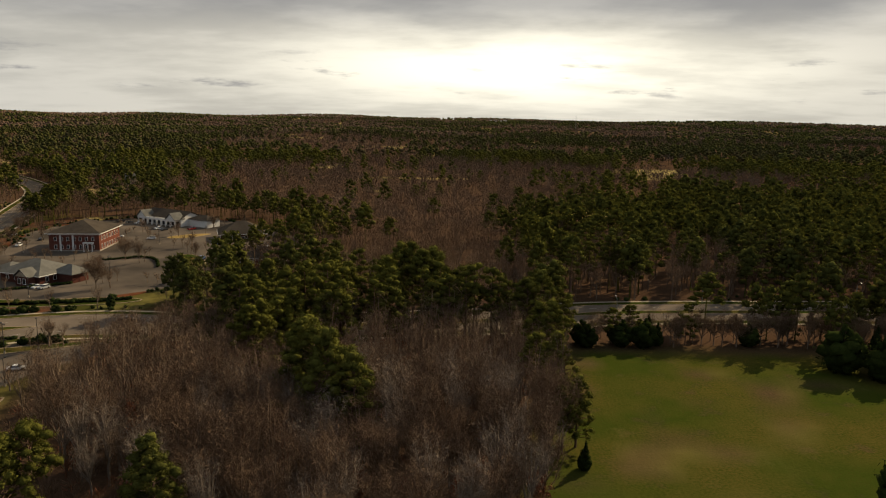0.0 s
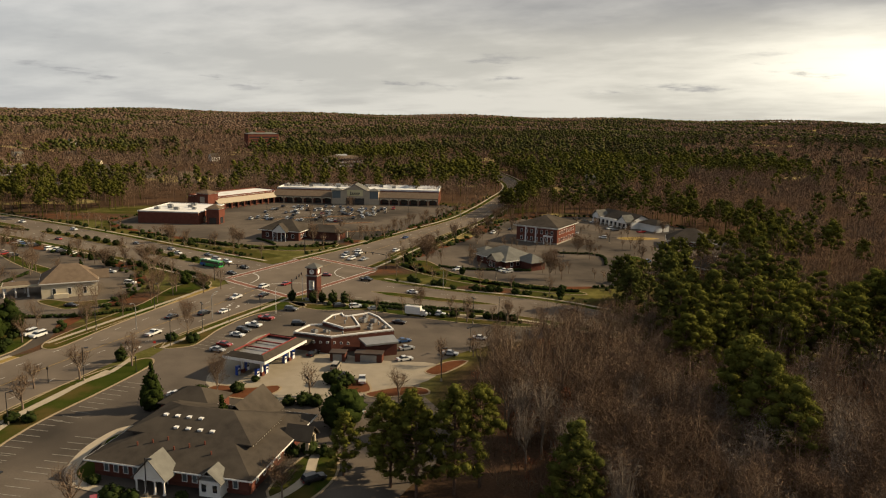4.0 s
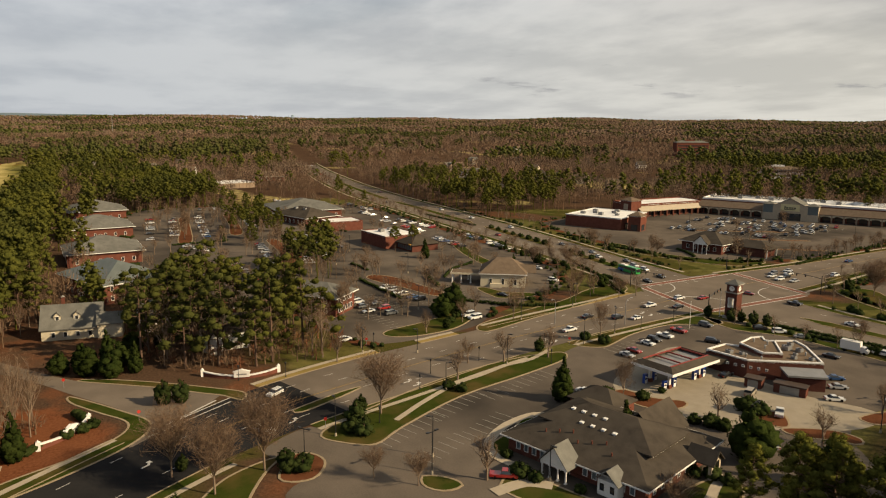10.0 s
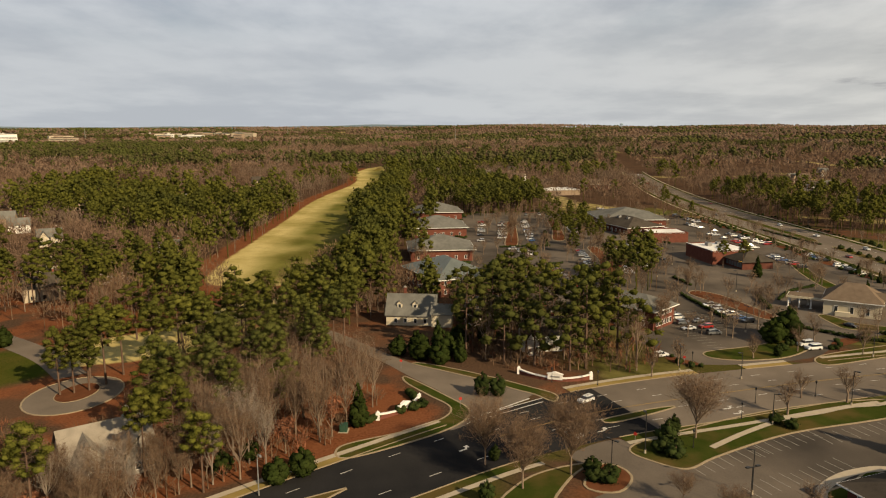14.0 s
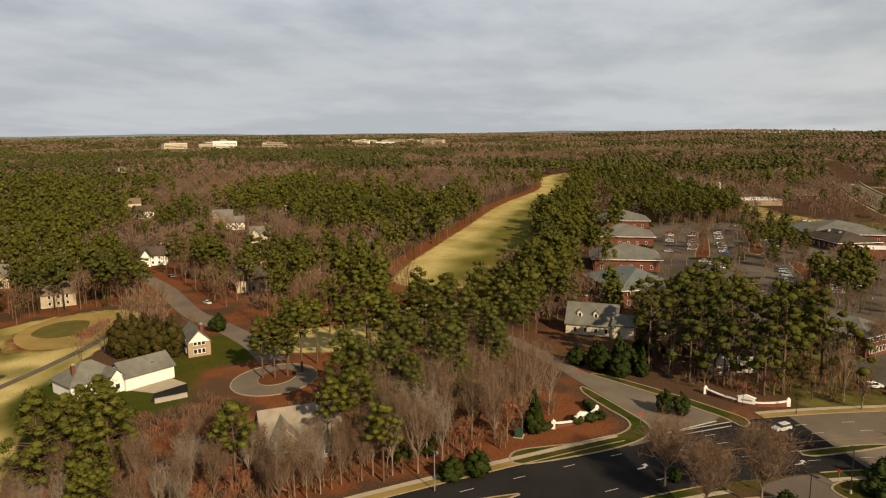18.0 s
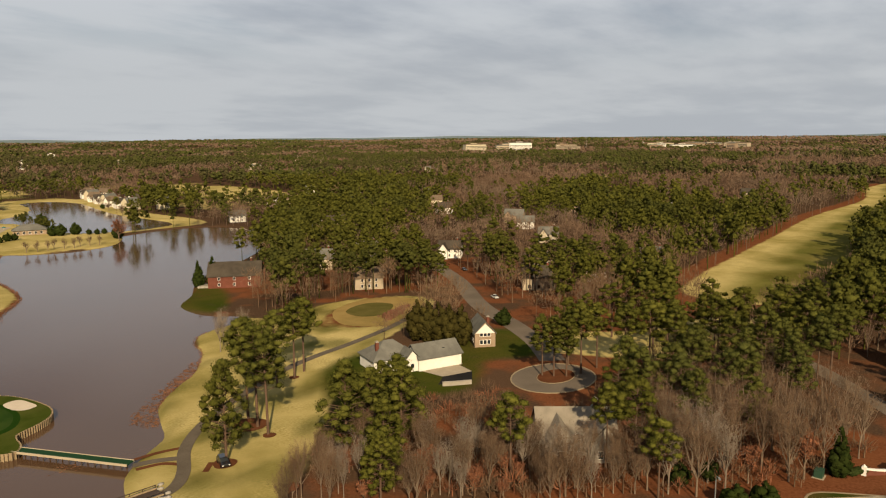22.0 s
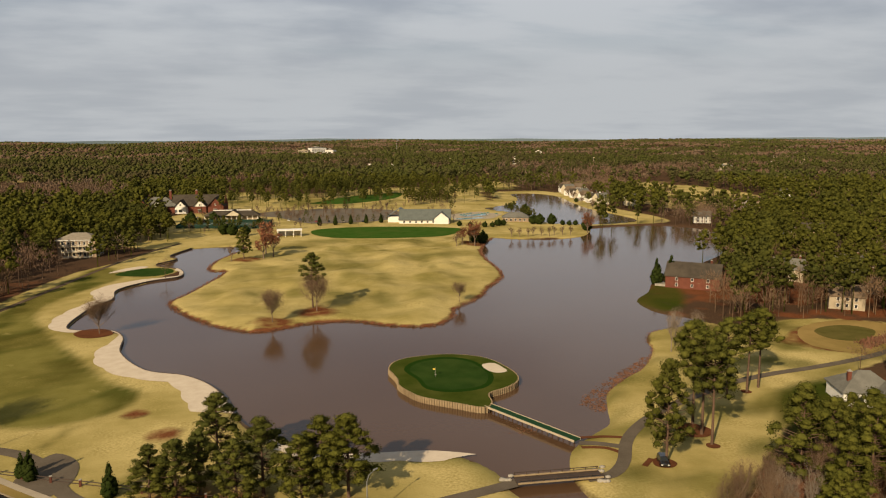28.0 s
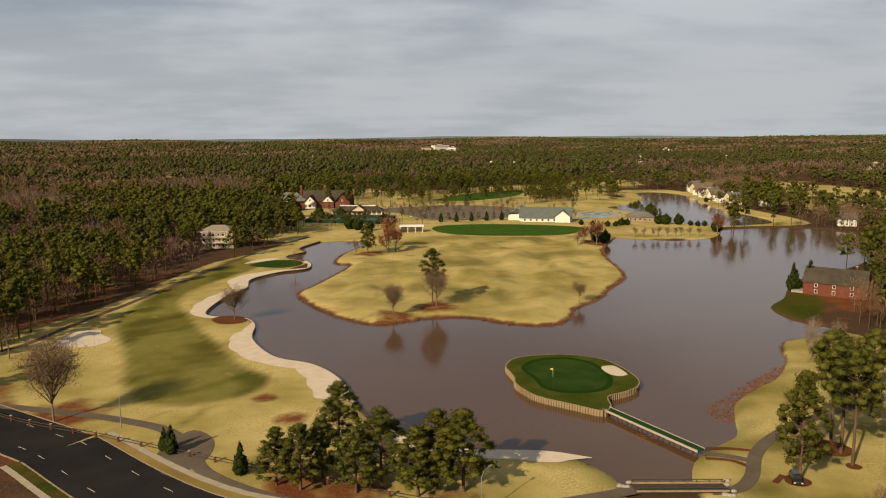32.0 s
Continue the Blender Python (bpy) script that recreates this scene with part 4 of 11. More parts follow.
def blob(bag, rng, c, r, flat_by=0.65, rough=0.28, base="ico"):
    bv, bf = {"ico": (ICO_V, ICO_F), "oct": (OCT_V, OCT_F)}[base]
    q = np.linalg.qr(rng.normal(size=(3, 3)))[0]
    v = (bv @ q) * (1 + rng.uniform(-rough, rough, (len(bv), 1))) * r
    v[:, 2] *= flat_by
    bag.put(v + c, bf if np.linalg.det(q) > 0 else bf[:, ::-1], v / (1, 1, flat_by))


def leaves(bag, rng, c, r, n, size, flat_by=0.65, inner=0.75):
    d = rng.normal(size=(n, 3))
    d /= np.linalg.norm(d, axis=1, keepdims=True)
    p = d * r * rng.uniform(inner, 1.12, (n, 1))
    p[:, 2] *= flat_by
    a = rng.normal(size=(n, 3))
    a -= (a * d).sum(1, keepdims=True) * d * 0.7
    a /= np.linalg.norm(a, axis=1, keepdims=True)
    b = np.cross(d, a) + 0.35 * d * rng.choice((-1, 1), (n, 1))
    s = size * rng.uniform(0.6, 1.35, (n, 1))
    tri = np.stack([p - a * s * 0.5 - b * s * 0.3, p + a * s * 0.5 - b * s * 0.3, p + b * s * 0.6], 1)
    bag.put(tri.reshape(-1, 3) + c, np.arange(3 * n).reshape(-1, 3), np.repeat(d + rng.normal(0, 0.22, (n, 3)), 3, 0))


def limb(bag, p0, p1, r0, r1, sides=4):
    p0, p1 = np.array(p0, float), np.array(p1, float)
    d = (p1 - p0) / max(np.linalg.norm(p1 - p0), 1e-6)
    u = np.cross(d, (0, 0, 1) if abs(d[2]) < 0.9 else (1, 0, 0))
    u /= np.linalg.norm(u)
    w = np.cross(d, u)
    a = np.linspace(0, 2 * math.pi, sides, endpoint=False)
    o = np.cos(a)[:, None] * u + np.sin(a)[:, None] * w
    v = np.vstack([p0 + o * r0, p1 + o * r1])
    f = []
    for i in range(sides):
        j = (i + 1) % sides
        f += [(i, j, sides + j), (i, sides + j, sides + i)]
    bag.put(v, f)


def pine_parts(rng, h, wide, clumps=17, per=52, low=0.5, leaf=0.36, lump=(0.24, 0.42)):
    """A tall pine: bare stem below, layered tufts above."""
    stem, crown = Bag(), Bag()
    lean = rng.uniform(-0.025, 0.025, 2) * h
    def axis(k):
        return np.array([lean[0] * k * k, lean[1] * k * k, h * k])
    for k in range(5):
        limb(stem, axis(k / 5), axis((k + 1) / 5), 0.36 * (1 - k / 6.2), 0.36 * (1 - (k + 1) / 6.2), 6)
    for i in range(clumps):
        t = (i + 0.5) / clumps
        k = low + (0.98 - low) * t
        a = i * 2.4 + rng.uniform(-0.5, 0.5)
        reach = wide * np.interp(t, (0, 0.3, 0.7, 1.0), (0.85, 1.0, 0.72, 0.1)) * rng.uniform(0.2, 1.0) ** 0.6
        c = axis(k) + np.array([math.cos(a) * reach, math.sin(a) * reach, rng.uniform(-0.5, 0.8)])
        limb(stem, axis(k - 0.05), c, 0.10, 0.04, 3)
        r = wide * rng.uniform(*lump)
        blob(crown, rng, c, r * 0.66, 0.62, 0.3)
        leaves(crown, rng, c, r, per, leaf, 0.66, 0.55)
    return stem.done(), crown.full()


def bare_parts(rng, h, wide, limbs=11, twigs=1700, leaf=0.0):
    """A leafless tree: stem, upswept forked limbs, and a haze of fine twigs along them."""
    stem, crown = Bag(), Bag()
    spots = []
    fork = h * rng.uniform(0.14, 0.26)
    kink = np.array([rng.uniform(-0.5, 0.5), rng.uniform(-0.5, 0.5), h * 0.55])
    top = kink + (rng.uniform(-0.7, 0.7), rng.uniform(-0.7, 0.7), h * 0.4)
    limb(stem, (0, 0, 0), (0, 0, fork), 0.25, 0.19, 5)
    limb(stem, (0, 0, fork), kink, 0.19, 0.10, 4)
    limb(stem, kink, top, 0.10, 0.03, 3)
    spots += [kink + (top - kink) * k for k in (0.4, 0.7, 1.0, 1.0)]
    for i in range(limbs):
        k = rng.uniform(0.0, 0.95)
        p0 = np.array([0, 0, fork]) * (1 - k) + kink * k
        a = i * 2.4 + rng.uniform(-0.5, 0.5)
        out = wide * rng.uniform(0.45, 1.0) * (1 - 0.35 * k)
        rise = (h * rng.uniform(0.8, 1.0) - p0[2]) * (1 - 0.45 * (out / wide) ** 2)
        p1 = p0 + (math.cos(a) * out, math.sin(a) * out, rise)
        mid = p0 + (p1 - p0) * 0.5 + (math.cos(a) * out * 0.1, math.sin(a) * out * 0.1, -0.05 * rise)
        limb(stem, p0, mid, 0.13, 0.08, 3)
        limb(stem, mid, p1, 0.08, 0.025, 3)
        spots += [mid, p1, (mid + p1) / 2]
        for j in range(4):
            q0 = mid + (p1 - mid) * rng.uniform(-0.5, 0.85)
            q1 = q0 + np.array([*rng.normal(0, wide * 0.2, 2), rng.uniform(0.06, 0.17) * h])
            limb(stem, q0, q1, 0.05, 0.018, 3)
            spots += [(q0 + q1) / 2, q1]
    spots = np.array(spots)
    n = twigs
    base = spots[rng.integers(0, len(spots), n)] + rng.normal(0, 1, (n, 3)) * (wide * 0.10, wide * 0.10, h * 0.045)
    d = rng.normal(size=(n, 3)) * (1, 1, 0.5) + (base * (0.5 / wide, 0.5 / wide, 0)) + (0, 0, 0.8)
    d /= np.linalg.norm(d, axis=1, keepdims=True)
    ln = rng.uniform(0.6, 1.7, (n, 1))
    w = np.cross(d, rng.normal(size=(n, 3)))
    w /= np.linalg.norm(w, axis=1, keepdims=True)
    tri = np.stack([base - w * 0.03, base + w * 0.03, base + d * ln], 1)
    crown.put(tri.reshape(-1, 3), np.arange(3 * n).reshape(-1, 3))
    if leaf:
        for e in spots[::2]:
            leaves(crown, rng, e, wide * 0.3, int(leaf * 14), 0.42, 0.8, 0.3)
    return stem.done(), crown.done()


def cone_parts(rng, h, wide, layers=9, per=60, round_top=False, size=0.5):
    """A dense evergreen down to the ground."""
    stem, crown = Bag(), Bag()
    limb(stem, (0, 0, 0), (0, 0, h * 0.9), 0.22, 0.05, 5)
    for i in range(layers):
        t = (i + 0.5) / layers
        w = wide * (math.sin(math.pi * (0.12 + 0.86 * t)) if round_top else (1 - t) ** 0.75 * min(1, 0.55 + 2.2 * t))
        for j in range(max(1, int(5 * (1 - t) + 1))):
            a = j * 2 * math.pi / max(1, int(5 * (1 - t) + 1)) + i
            c = (math.cos(a) * w * 0.55, math.sin(a) * w * 0.55, h * (0.06 + 0.92 * t))
            r = max(w * 0.62, wide * 0.16)
            blob(crown, rng, c, r * 0.85, 0.8 * h / layers / max(r, 0.3) + 0.35, 0.25)
            leaves(crown, rng, c, r, per // 5 + 4, size, 0.8 * h / layers / max(r, 0.3) + 0.4, 0.85)
    return stem.done(), crown.full()


def soften(me):
    me.polygons.foreach_set("use_smooth", np.ones(len(me.polygons), bool))
    return me


def make_kind(name, label, category, parts, bark, foliage, group):
    (sv, sf), (cv, cf, *cn) = parts
    crown = soften(tri_mesh(name + "_crown", cv, cf, [foliage]))
    if cn:
        crown.normals_split_custom_set_from_vertices(cn[0].astype(np.float32))
    return dict(name=name, label=label, category=category, group=group, stem=tri_mesh(name + "_trunk", sv, sf, [bark]), crown=crown, tuft=cn[0] if cn else None)


def plant(kind, x, y, scale, turn, z=0.0, tall=1.0):
    ob = new(kind["name"])
    ob.matrix_world = Matrix.LocRotScale((x, y, z - 0.1), Euler((0, 0, turn)), (scale, scale, scale * tall))
    tagged(ob, kind["label"], kind["category"], kind["group"])
    for n, me in (("trunk", kind["stem"]), ("crown", kind["crown"])):
        new(n, me).parent = ob
    return ob


R = np.random.default_rng(11)
PINES = [make_kind("pine_tree", "tall loblolly pine with bare stem and layered green crown", "tree", pine_parts(R, 23, 5.3, 46, 100, lo, 0.31, (0.20, 0.37)), BARK_PINE, NEEDLE, "pines") for lo in (0.54, 0.46, 0.6, 0.42)]
BROAD_PINES = [make_kind("pine_tree", "broad bushy pine with dense green crown", "tree", pine_parts(R, 18, 5.2, 80, 92, 0.2, 0.30, (0.16, 0.30)), BARK_PINE, NEEDLE, "pines") for _ in range(2)]
BARES = [make_kind("bare_tree", "leafless brown hardwood with fine twigs", "tree", bare_parts(R, 17, 4.4, 13, 2300), BARK_GREY, TWIG, "bare hardwoods") for _ in range(4)]
PALES = [make_kind("bare_tree", "leafless tree with pale grey branches", "tree", bare_parts(R, 17, 4.2, 14, 1100), TWIG_GREY, TWIG_GREY, "bare hardwoods") for _ in range(2)]
WIDES = [make_kind("bare_tree", "broad leafless street tree with a rounded twig crown", "tree", bare_parts(R, 11, 5.4, 18, 2300), BARK_GREY, TWIG, "street trees") for _ in range(2)]
BIGS = [make_kind("bare_tree", "big old leafless tree with a wide dense crown", "tree", bare_parts(R, 16, 7.4, 34, 6400), BARK_GREY, TWIG, "street trees") for _ in range(2)]
SMALLS = [make_kind("bare_tree", "small slender leafless street tree", "tree", bare_parts(R, 7, 2.4, 8, 420), BARK_GREY, TWIG, "street trees") for _ in range(3)]
RUSSETS = [make_kind("russet_tree", "young tree holding withered russet leaves", "tree", bare_parts(R, 9, 2.8, 9, 500, 1.0), BARK_GREY, TWIG_RED, "bare hardwoods") for _ in range(2)]
CEDARS = [make_kind("cedar_tree", "dense dark evergreen tree", "tree", cone_parts(R, 11, 3.2, 10, 90), BARK_PINE, NEEDLE_DARK, "evergreens") for _ in range(2)]
ROUNDS = [make_kind("magnolia_tree", "rounded dark evergreen magnolia", "tree", cone_parts(R, 9, 4.4, 9, 120, True), BARK_PINE, NEEDLE_DARK, "evergreens") for _ in range(2)]
CYPRESSES = [make_kind("cypress_tree", "tall rounded olive-brown cypress in a close row", "tree", cone_parts(R, 10.5, 3.0, 10, 150, True), BARK_PINE, CYPRESS, "evergreens") for _ in range(2)]
BUSHES = [make_kind("round_shrub", "clipped round evergreen shrub", "shrub", cone_parts(R, 2.0, 1.5, 5, 90, True, 0.28), BARK_PINE, SHRUB, "shrubs") for _ in range(2)]
CONES = [make_kind("cone_shrub", "clipped upright egg-shaped evergreen shrub", "shrub", cone_parts(R, 4.4, 1.6, 8, 110, True, 0.3), BARK_PINE, SHRUB, "shrubs")]

# where nothing grows: roads, parking, lawns, water
BARE_GROUND = [LAKE, BAY, FAIRWAY_2, TEE_MEADOW, SHORE_ROUGH, WEST_FAIRWAY, CLUB_GROUNDS, FAR_FAIRWAY_1, FAR_FAIRWAY_2, FAR_MEADOW, SPORTS_FIELD, TOWN, GARDENS, LAKE_LAWN, PENINSULA, BAY_BANK, np.array([(-178, -230), (-176, -250), (-160, -246), (-128, -206), (-134, -198), (-150, -212)])]


def road_shape(line, extra):
    return np.vstack([offset(line, line[:, 2] + extra), offset(line, -line[:, 2] - extra)[::-1]])


CLEAR = [road_shape(l, 6) for l in (A_SOUTH, A_SOUTH_FAR, A_NORTH, B_WEST, B_EAST)] + [road_shape(np.c_[street, np.full(len(street), 4.2)], 6)]
CLEAR.append(np.array([(-160, -4), (-180, 19), (-200, -4), (-214, -22), (-242, -46), (-242, -56), (-226, -46), (-206, -29), (-190, -18), (-176, -9)]))
# tree-free wedges fitted to the camera's view of the white house and turning circle
CLEAR.append(np.array([(-158, -149), (-178, -130), (-150, -110), (-134, -126)]))
CLEAR.append(np.array([(-172, -95), (-158, -90), (-152, -98), (-166, -113)]))
CLEAR.append(np.array([(-197 + 30 * math.cos(a), -105 + 16 * math.sin(a)) for a in np.linspace(0, 6.28, 16)]))
# wedge opened towards the camera before the lakeside house
CLEAR.append(np.array([(-141, -194), (-247, -339), (-216, -360), (-124, -206)]))
CLEARINGS = []   # x, y, radius kept treeless: houses, and sight lines from them towards the camera


def clear_of(x, y, polys):
    hit = np.zeros(len(x), bool)
    for p in polys:
        p = np.array(p)
        b = (x > p[:, 0].min()) & (x < p[:, 0].max()) & (y > p[:, 1].min()) & (y < p[:, 1].max())
        if b.any():
            hit[b] |= inside(p, x[b], y[b])
    return ~hit


def wave(x, y, s):
    return np.sin(x / s + 1.7 * np.sin(y / (1.3 * s))) * np.cos(y / (0.9 * s) + 1.3 * np.sin(x / (1.6 * s)))


def bearing(x, y):
    return np.degrees(np.arctan2(-x, y))


def pine_share(x, y):
    az, r = bearing(x, y), np.hypot(x, y)
    az = np.where(az < -120, az + 360, az)
    base = np.interp(az, [-45, -8, 0, 12, 22, 35, 60, 85, 100, 112, 150, 175, 200, 220], [0.55, 0.6, 0.30, 0.40, 0.45, 0.26, 0.18, 0.18, 0.32, 0.58, 0.70, 0.74, 0.7, 0.5])
    base = base + 0.02 * (az > 176) * (r < 760)
    base = base + 0.4 * (az < -5) * (az > -60) * (r < 640) + 0.25 * (az > 4) * (az < 26) * (r < 460) - 0.2 * (np.abs(az) < 3) * (r < 700)
    base = base + 0.26 * (az > 88) * (az < 118) * (r < 780) - 0.2 * (az > 118) * (az < 147) * (r < 620) + 0.2 * (az > 52) * (az < 84) * (r < 760) * (y > 215)
    lump = 0.75 * wave(x, y, 105) + 0.6 * wave(x + 90, y, 260) + 0.25 * wave(x - 40, y + 70, 34)
    return np.clip(0.5 + (base - 0.5) * 1.2 + 1.25 * lump, 0.03, 0.97)
# ---- building kit ----
class Solid:
    """Points and faces of one part, in its parent's space."""

    def __init__(self):
        self.v, self.f = [], []

    def face(self, *pts):
        k = len(self.v)
        self.v += [tuple(p) for p in pts]
        self.f.append(tuple(range(k, k + len(pts))))
        return self

    def box(self, x0, x1, y0, y1, z0, z1):
        k = len(self.v)
        self.v += [(x, y, z) for z in (z0, z1) for x, y in ((x0, y0), (x1, y0), (x1, y1), (x0, y1))]
        self.f += [tuple(k + i for i in q) for q in ((3, 2, 1, 0), (4, 5, 6, 7), (0, 1, 5, 4), (1, 2, 6, 5), (2, 3, 7, 6), (3, 0, 4, 7))]
        return self

    def prism(self, ring, z0, z1, top=True):
        k, n = len(self.v), len(ring)
        self.v += [(*p, z0) for p in ring] + [(*p, z1) for p in ring]
        self.f += [(k + i, k + (i + 1) % n, k + n + (i + 1) % n, k + n + i) for i in range(n)]
        if top:
            self.f += [tuple(k + n + i for i in range(n)), tuple(k + n - 1 - i for i in range(n))]
        return self

    def tube(self, x, y, z0, z1, r0, r1=None, n=8):
        r1 = r0 if r1 is None else r1
        k = len(self.v)
        self.v += [(x + r * math.cos(2 * math.pi * i / n), y + r * math.sin(2 * math.pi * i / n), z) for r, z in ((r0, z0), (r1, z1)) for i in range(n)]
        self.f += [(k + i, k + (i + 1) % n, k + n + (i + 1) % n, k + n + i) for i in range(n)] + [tuple(k + n + i for i in range(n)), tuple(k + n - 1 - i for i in range(n))]
        return self

    def pole(self, a, b, r, n=6):
        bag = Bag()
        limb(bag, a, b, r, r, n)
        v, f = bag.done()
        k = len(self.v)
        self.v += [tuple(p) for p in v]
        self.f += [tuple(int(i) + k for i in t) for t in f]
        return self

    def mesh(self, name, material):
        me = bpy.data.meshes.new(name)
        me.from_pydata([tuple(map(float, p)) for p in self.v], [], self.f)
        me.materials.append(material)
        return me


def part(name, solid, material, parent, label=""):
    ob = new(name, solid.mesh(name, material))
    ob.parent = parent
    if label:
        ob["label"] = label
    return ob


def stand(name, label, category, left, right, depth, group="", z=0.0):
    """An Empty for a building whose front runs from left to right; its space has x along the front and -y towards the viewer."""
    a, b = Vector(left), Vector(right)
    e = (b - a).normalized()
    c = (a + b) / 2 + Vector((-e.y, e.x)) * depth / 2
    ob = new(name)
    ob.matrix_world = Matrix.LocRotScale((c.x, c.y, z), Euler((0, 0, math.atan2(e.y, e.x))), None)
    tagged(ob, label, category, group)
    return ob, (b - a).length, depth


def hip(w, d, z0, rise, over=0.6, thick=0.25, x=0.0, y=0.0, ridge=None):
    """A hipped roof over a w by d plan."""
    s = Solid()
    hx, hy = w / 2 + over, d / 2 + over
    if ridge is None:
        ridge = max(0.0, abs(hx - hy))
    rx, ry = (ridge, 0.0) if hx >= hy else (0.0, ridge)
    e = [(x - hx, y - hy), (x + hx, y - hy), (x + hx, y + hy), (x - hx, y + hy)]
    r = [(x - rx, y - ry, z0 + rise), (x + rx, y + ry, z0 + rise)]
    lo = [(*p, z0 - thick) for p in e]
    hi = [(*p, z0) for p in e]
    s.face(*lo[::-1])
    for i in range(4):
        j = (i + 1) % 4
        s.face(lo[i], lo[j], hi[j], hi[i])
    if hx >= hy:
        s.face(hi[0], hi[1], r[1], r[0]).face(hi[2], hi[3], r[0], r[1]).face(hi[1], hi[2], r[1]).face(hi[3], hi[0], r[0])
    else:
        s.face(hi[1], hi[2], r[1], r[0]).face(hi[3], hi[0], r[0], r[1]).face(hi[0], hi[1], r[0]).face(hi[2], hi[3], r[1])
    return s


def gable(w, d, z0, rise, over=0.5, thick=0.22, x=0.0, y=0.0, along="x"):
    """A gabled roof as two slabs with thickness."""
    s = Solid()
    hx, hy = w / 2 + over, d / 2 + over
    for sgn in (-1, 1):
        if along == "x":
            a, b = (x - hx, y + sgn * hy), (x + hx, y + sgn * hy)
            c, e = (x + hx, y), (x - hx, y)
        else:
            a, b = (x + sgn * hx, y - hy), (x + sgn * hx, y + hy)
            c, e = (x, y + hy), (x, y - hy)
        slope = rise / (hy if along == "x" else hx)
        zl = z0 - slope * over
        low = [(*a, zl), (*b, zl), (*c, z0 + rise), (*e, z0 + rise)]
        up = [(p[0], p[1], p[2] + thick) for p in low]
        s.face(*low[::-1]).face(*up)
        for i in range(4):
            j = (i + 1) % 4
            s.face(low[i], low[j], up[j], up[i])
    return s


def gable_wall(w, z0, rise, at, x=0.0, thick=0.25, along="x"):
    """The triangle of wall under a gable; along the axis of its width."""
    s = Solid()
    def p(u, z, o):
        return (x + u, at + o, z) if along == "x" else (at + o, x + u, z)
    a = [p(-w / 2, z0, -thick / 2), p(w / 2, z0, -thick / 2), p(0, z0 + rise, -thick / 2)]
    b = [p(-w / 2, z0, thick / 2), p(w / 2, z0, thick / 2), p(0, z0 + rise, thick / 2)]
    s.face(*a).face(*b[::-1])
    for i in range(3):
        j = (i + 1) % 3
        s.face(a[i], b[i], b[j], a[j])
    return s


WINDOW_MESH = {}


def window(parent, x, y, z, turn, w=1.2, h=1.7, trim=None, pane=None, name="window", bars=1, sill=True):
    """A framed window standing proud on a wall; turn: where it faces (0: towards -y)."""
    trim, pane = trim or TRIM, pane or GLASS
    key = (w, h, trim.name, bars)
    if key not in WINDOW_MESH:
        s = Solid()
        t = min(0.12, w * 0.12)
        ring = [[(x0, y, z0), (x1, y, z0), (x1, y, z1), (x0, y, z1)] for x0, x1, z0, z1, y in ((-w / 2, w / 2, 0, h, -0.1), (-w / 2 + t, w / 2 - t, t, h - t, -0.1), (-w / 2 + t, w / 2 - t, t, h - t, 0.02), (-w / 2, w / 2, 0, h, 0.02))]
        s.v = [q for r in ring for q in r]
        for a, b in ((0, 1), (1, 2), (3, 0)):
            s.f += [(a * 4 + i, a * 4 + (i + 1) % 4, b * 4 + (i + 1) % 4, b * 4 + i) for i in range(4)]
        WINDOW_MESH[key] = s.mesh("window_frame", trim)
    pk = (w, h, pane.name)
    if pk not in WINDOW_MESH:
        WINDOW_MESH[pk] = Solid().box(-w / 2 + 0.08, w / 2 - 0.08, -0.055, -0.015, 0.08, h - 0.08).mesh("pane", pane)
    ob = new(name, WINDOW_MESH[key])
    ob.parent = parent
    ob.matrix_local = pose(x, y, z, 0, 0, turn)
    new("pane", WINDOW_MESH[pk]).parent = ob
    return ob


def window_row(parent, w, d, faces, z, n, ww=1.2, hh=1.7, trim=None, pane=None, margin=1.6, bars=1, skip=()):
    """Even windows along walls of a w by d block; faces out of f, b, l, r."""
    for f in faces:
        long = w if f in "fb" else d
        k = n if isinstance(n, int) else n[f]
        for i in range(k):
            if (f, i) in skip:
                continue
            u = -long / 2 + margin + (long - 2 * margin) * ((i + 0.5) / k)
            x, y, t = {"f": (u, -d / 2 - 0.02, 0), "b": (-u, d / 2 + 0.02, 180), "l": (-w / 2 - 0.02, -u, -90), "r": (w / 2 + 0.02, u, 90)}[f]
            window(parent, x, y, z, t, ww, hh, trim, pane, bars=bars)


def door(parent, x, y, z, turn, w=1.1, h=2.2, material=None, name="door"):
    s = Solid().box(-w / 2 - 0.1, -w / 2, -0.1, 0.02, 0, h + 0.1).box(w / 2, w / 2 + 0.1, -0.1, 0.02, 0, h + 0.1).box(-w / 2, w / 2, -0.1, 0.02, h, h + 0.1)
    ob = part("door_frame", s, TRIM, parent)
    ob.matrix_local = pose(x, y, z, 0, 0, turn)
    part(name, Solid().box(-w / 2, w / 2, -0.06, 0.0, 0, h), material or GLASS, ob)
    return ob


def walls(parent, w, d, h, material, x=0.0, y=0.0, z0=0.0, name="wall", base=None):
    ob = part(name, Solid().box(x - w / 2, x + w / 2, y - d / 2, y + d / 2, z0, z0 + h), material, parent)
    if base:
        part("plinth", Solid().box(x - w / 2 - 0.06, x + w / 2 + 0.06, y - d / 2 - 0.06, y + d / 2 + 0.06, z0, z0 + 0.7), base, parent)
    return ob


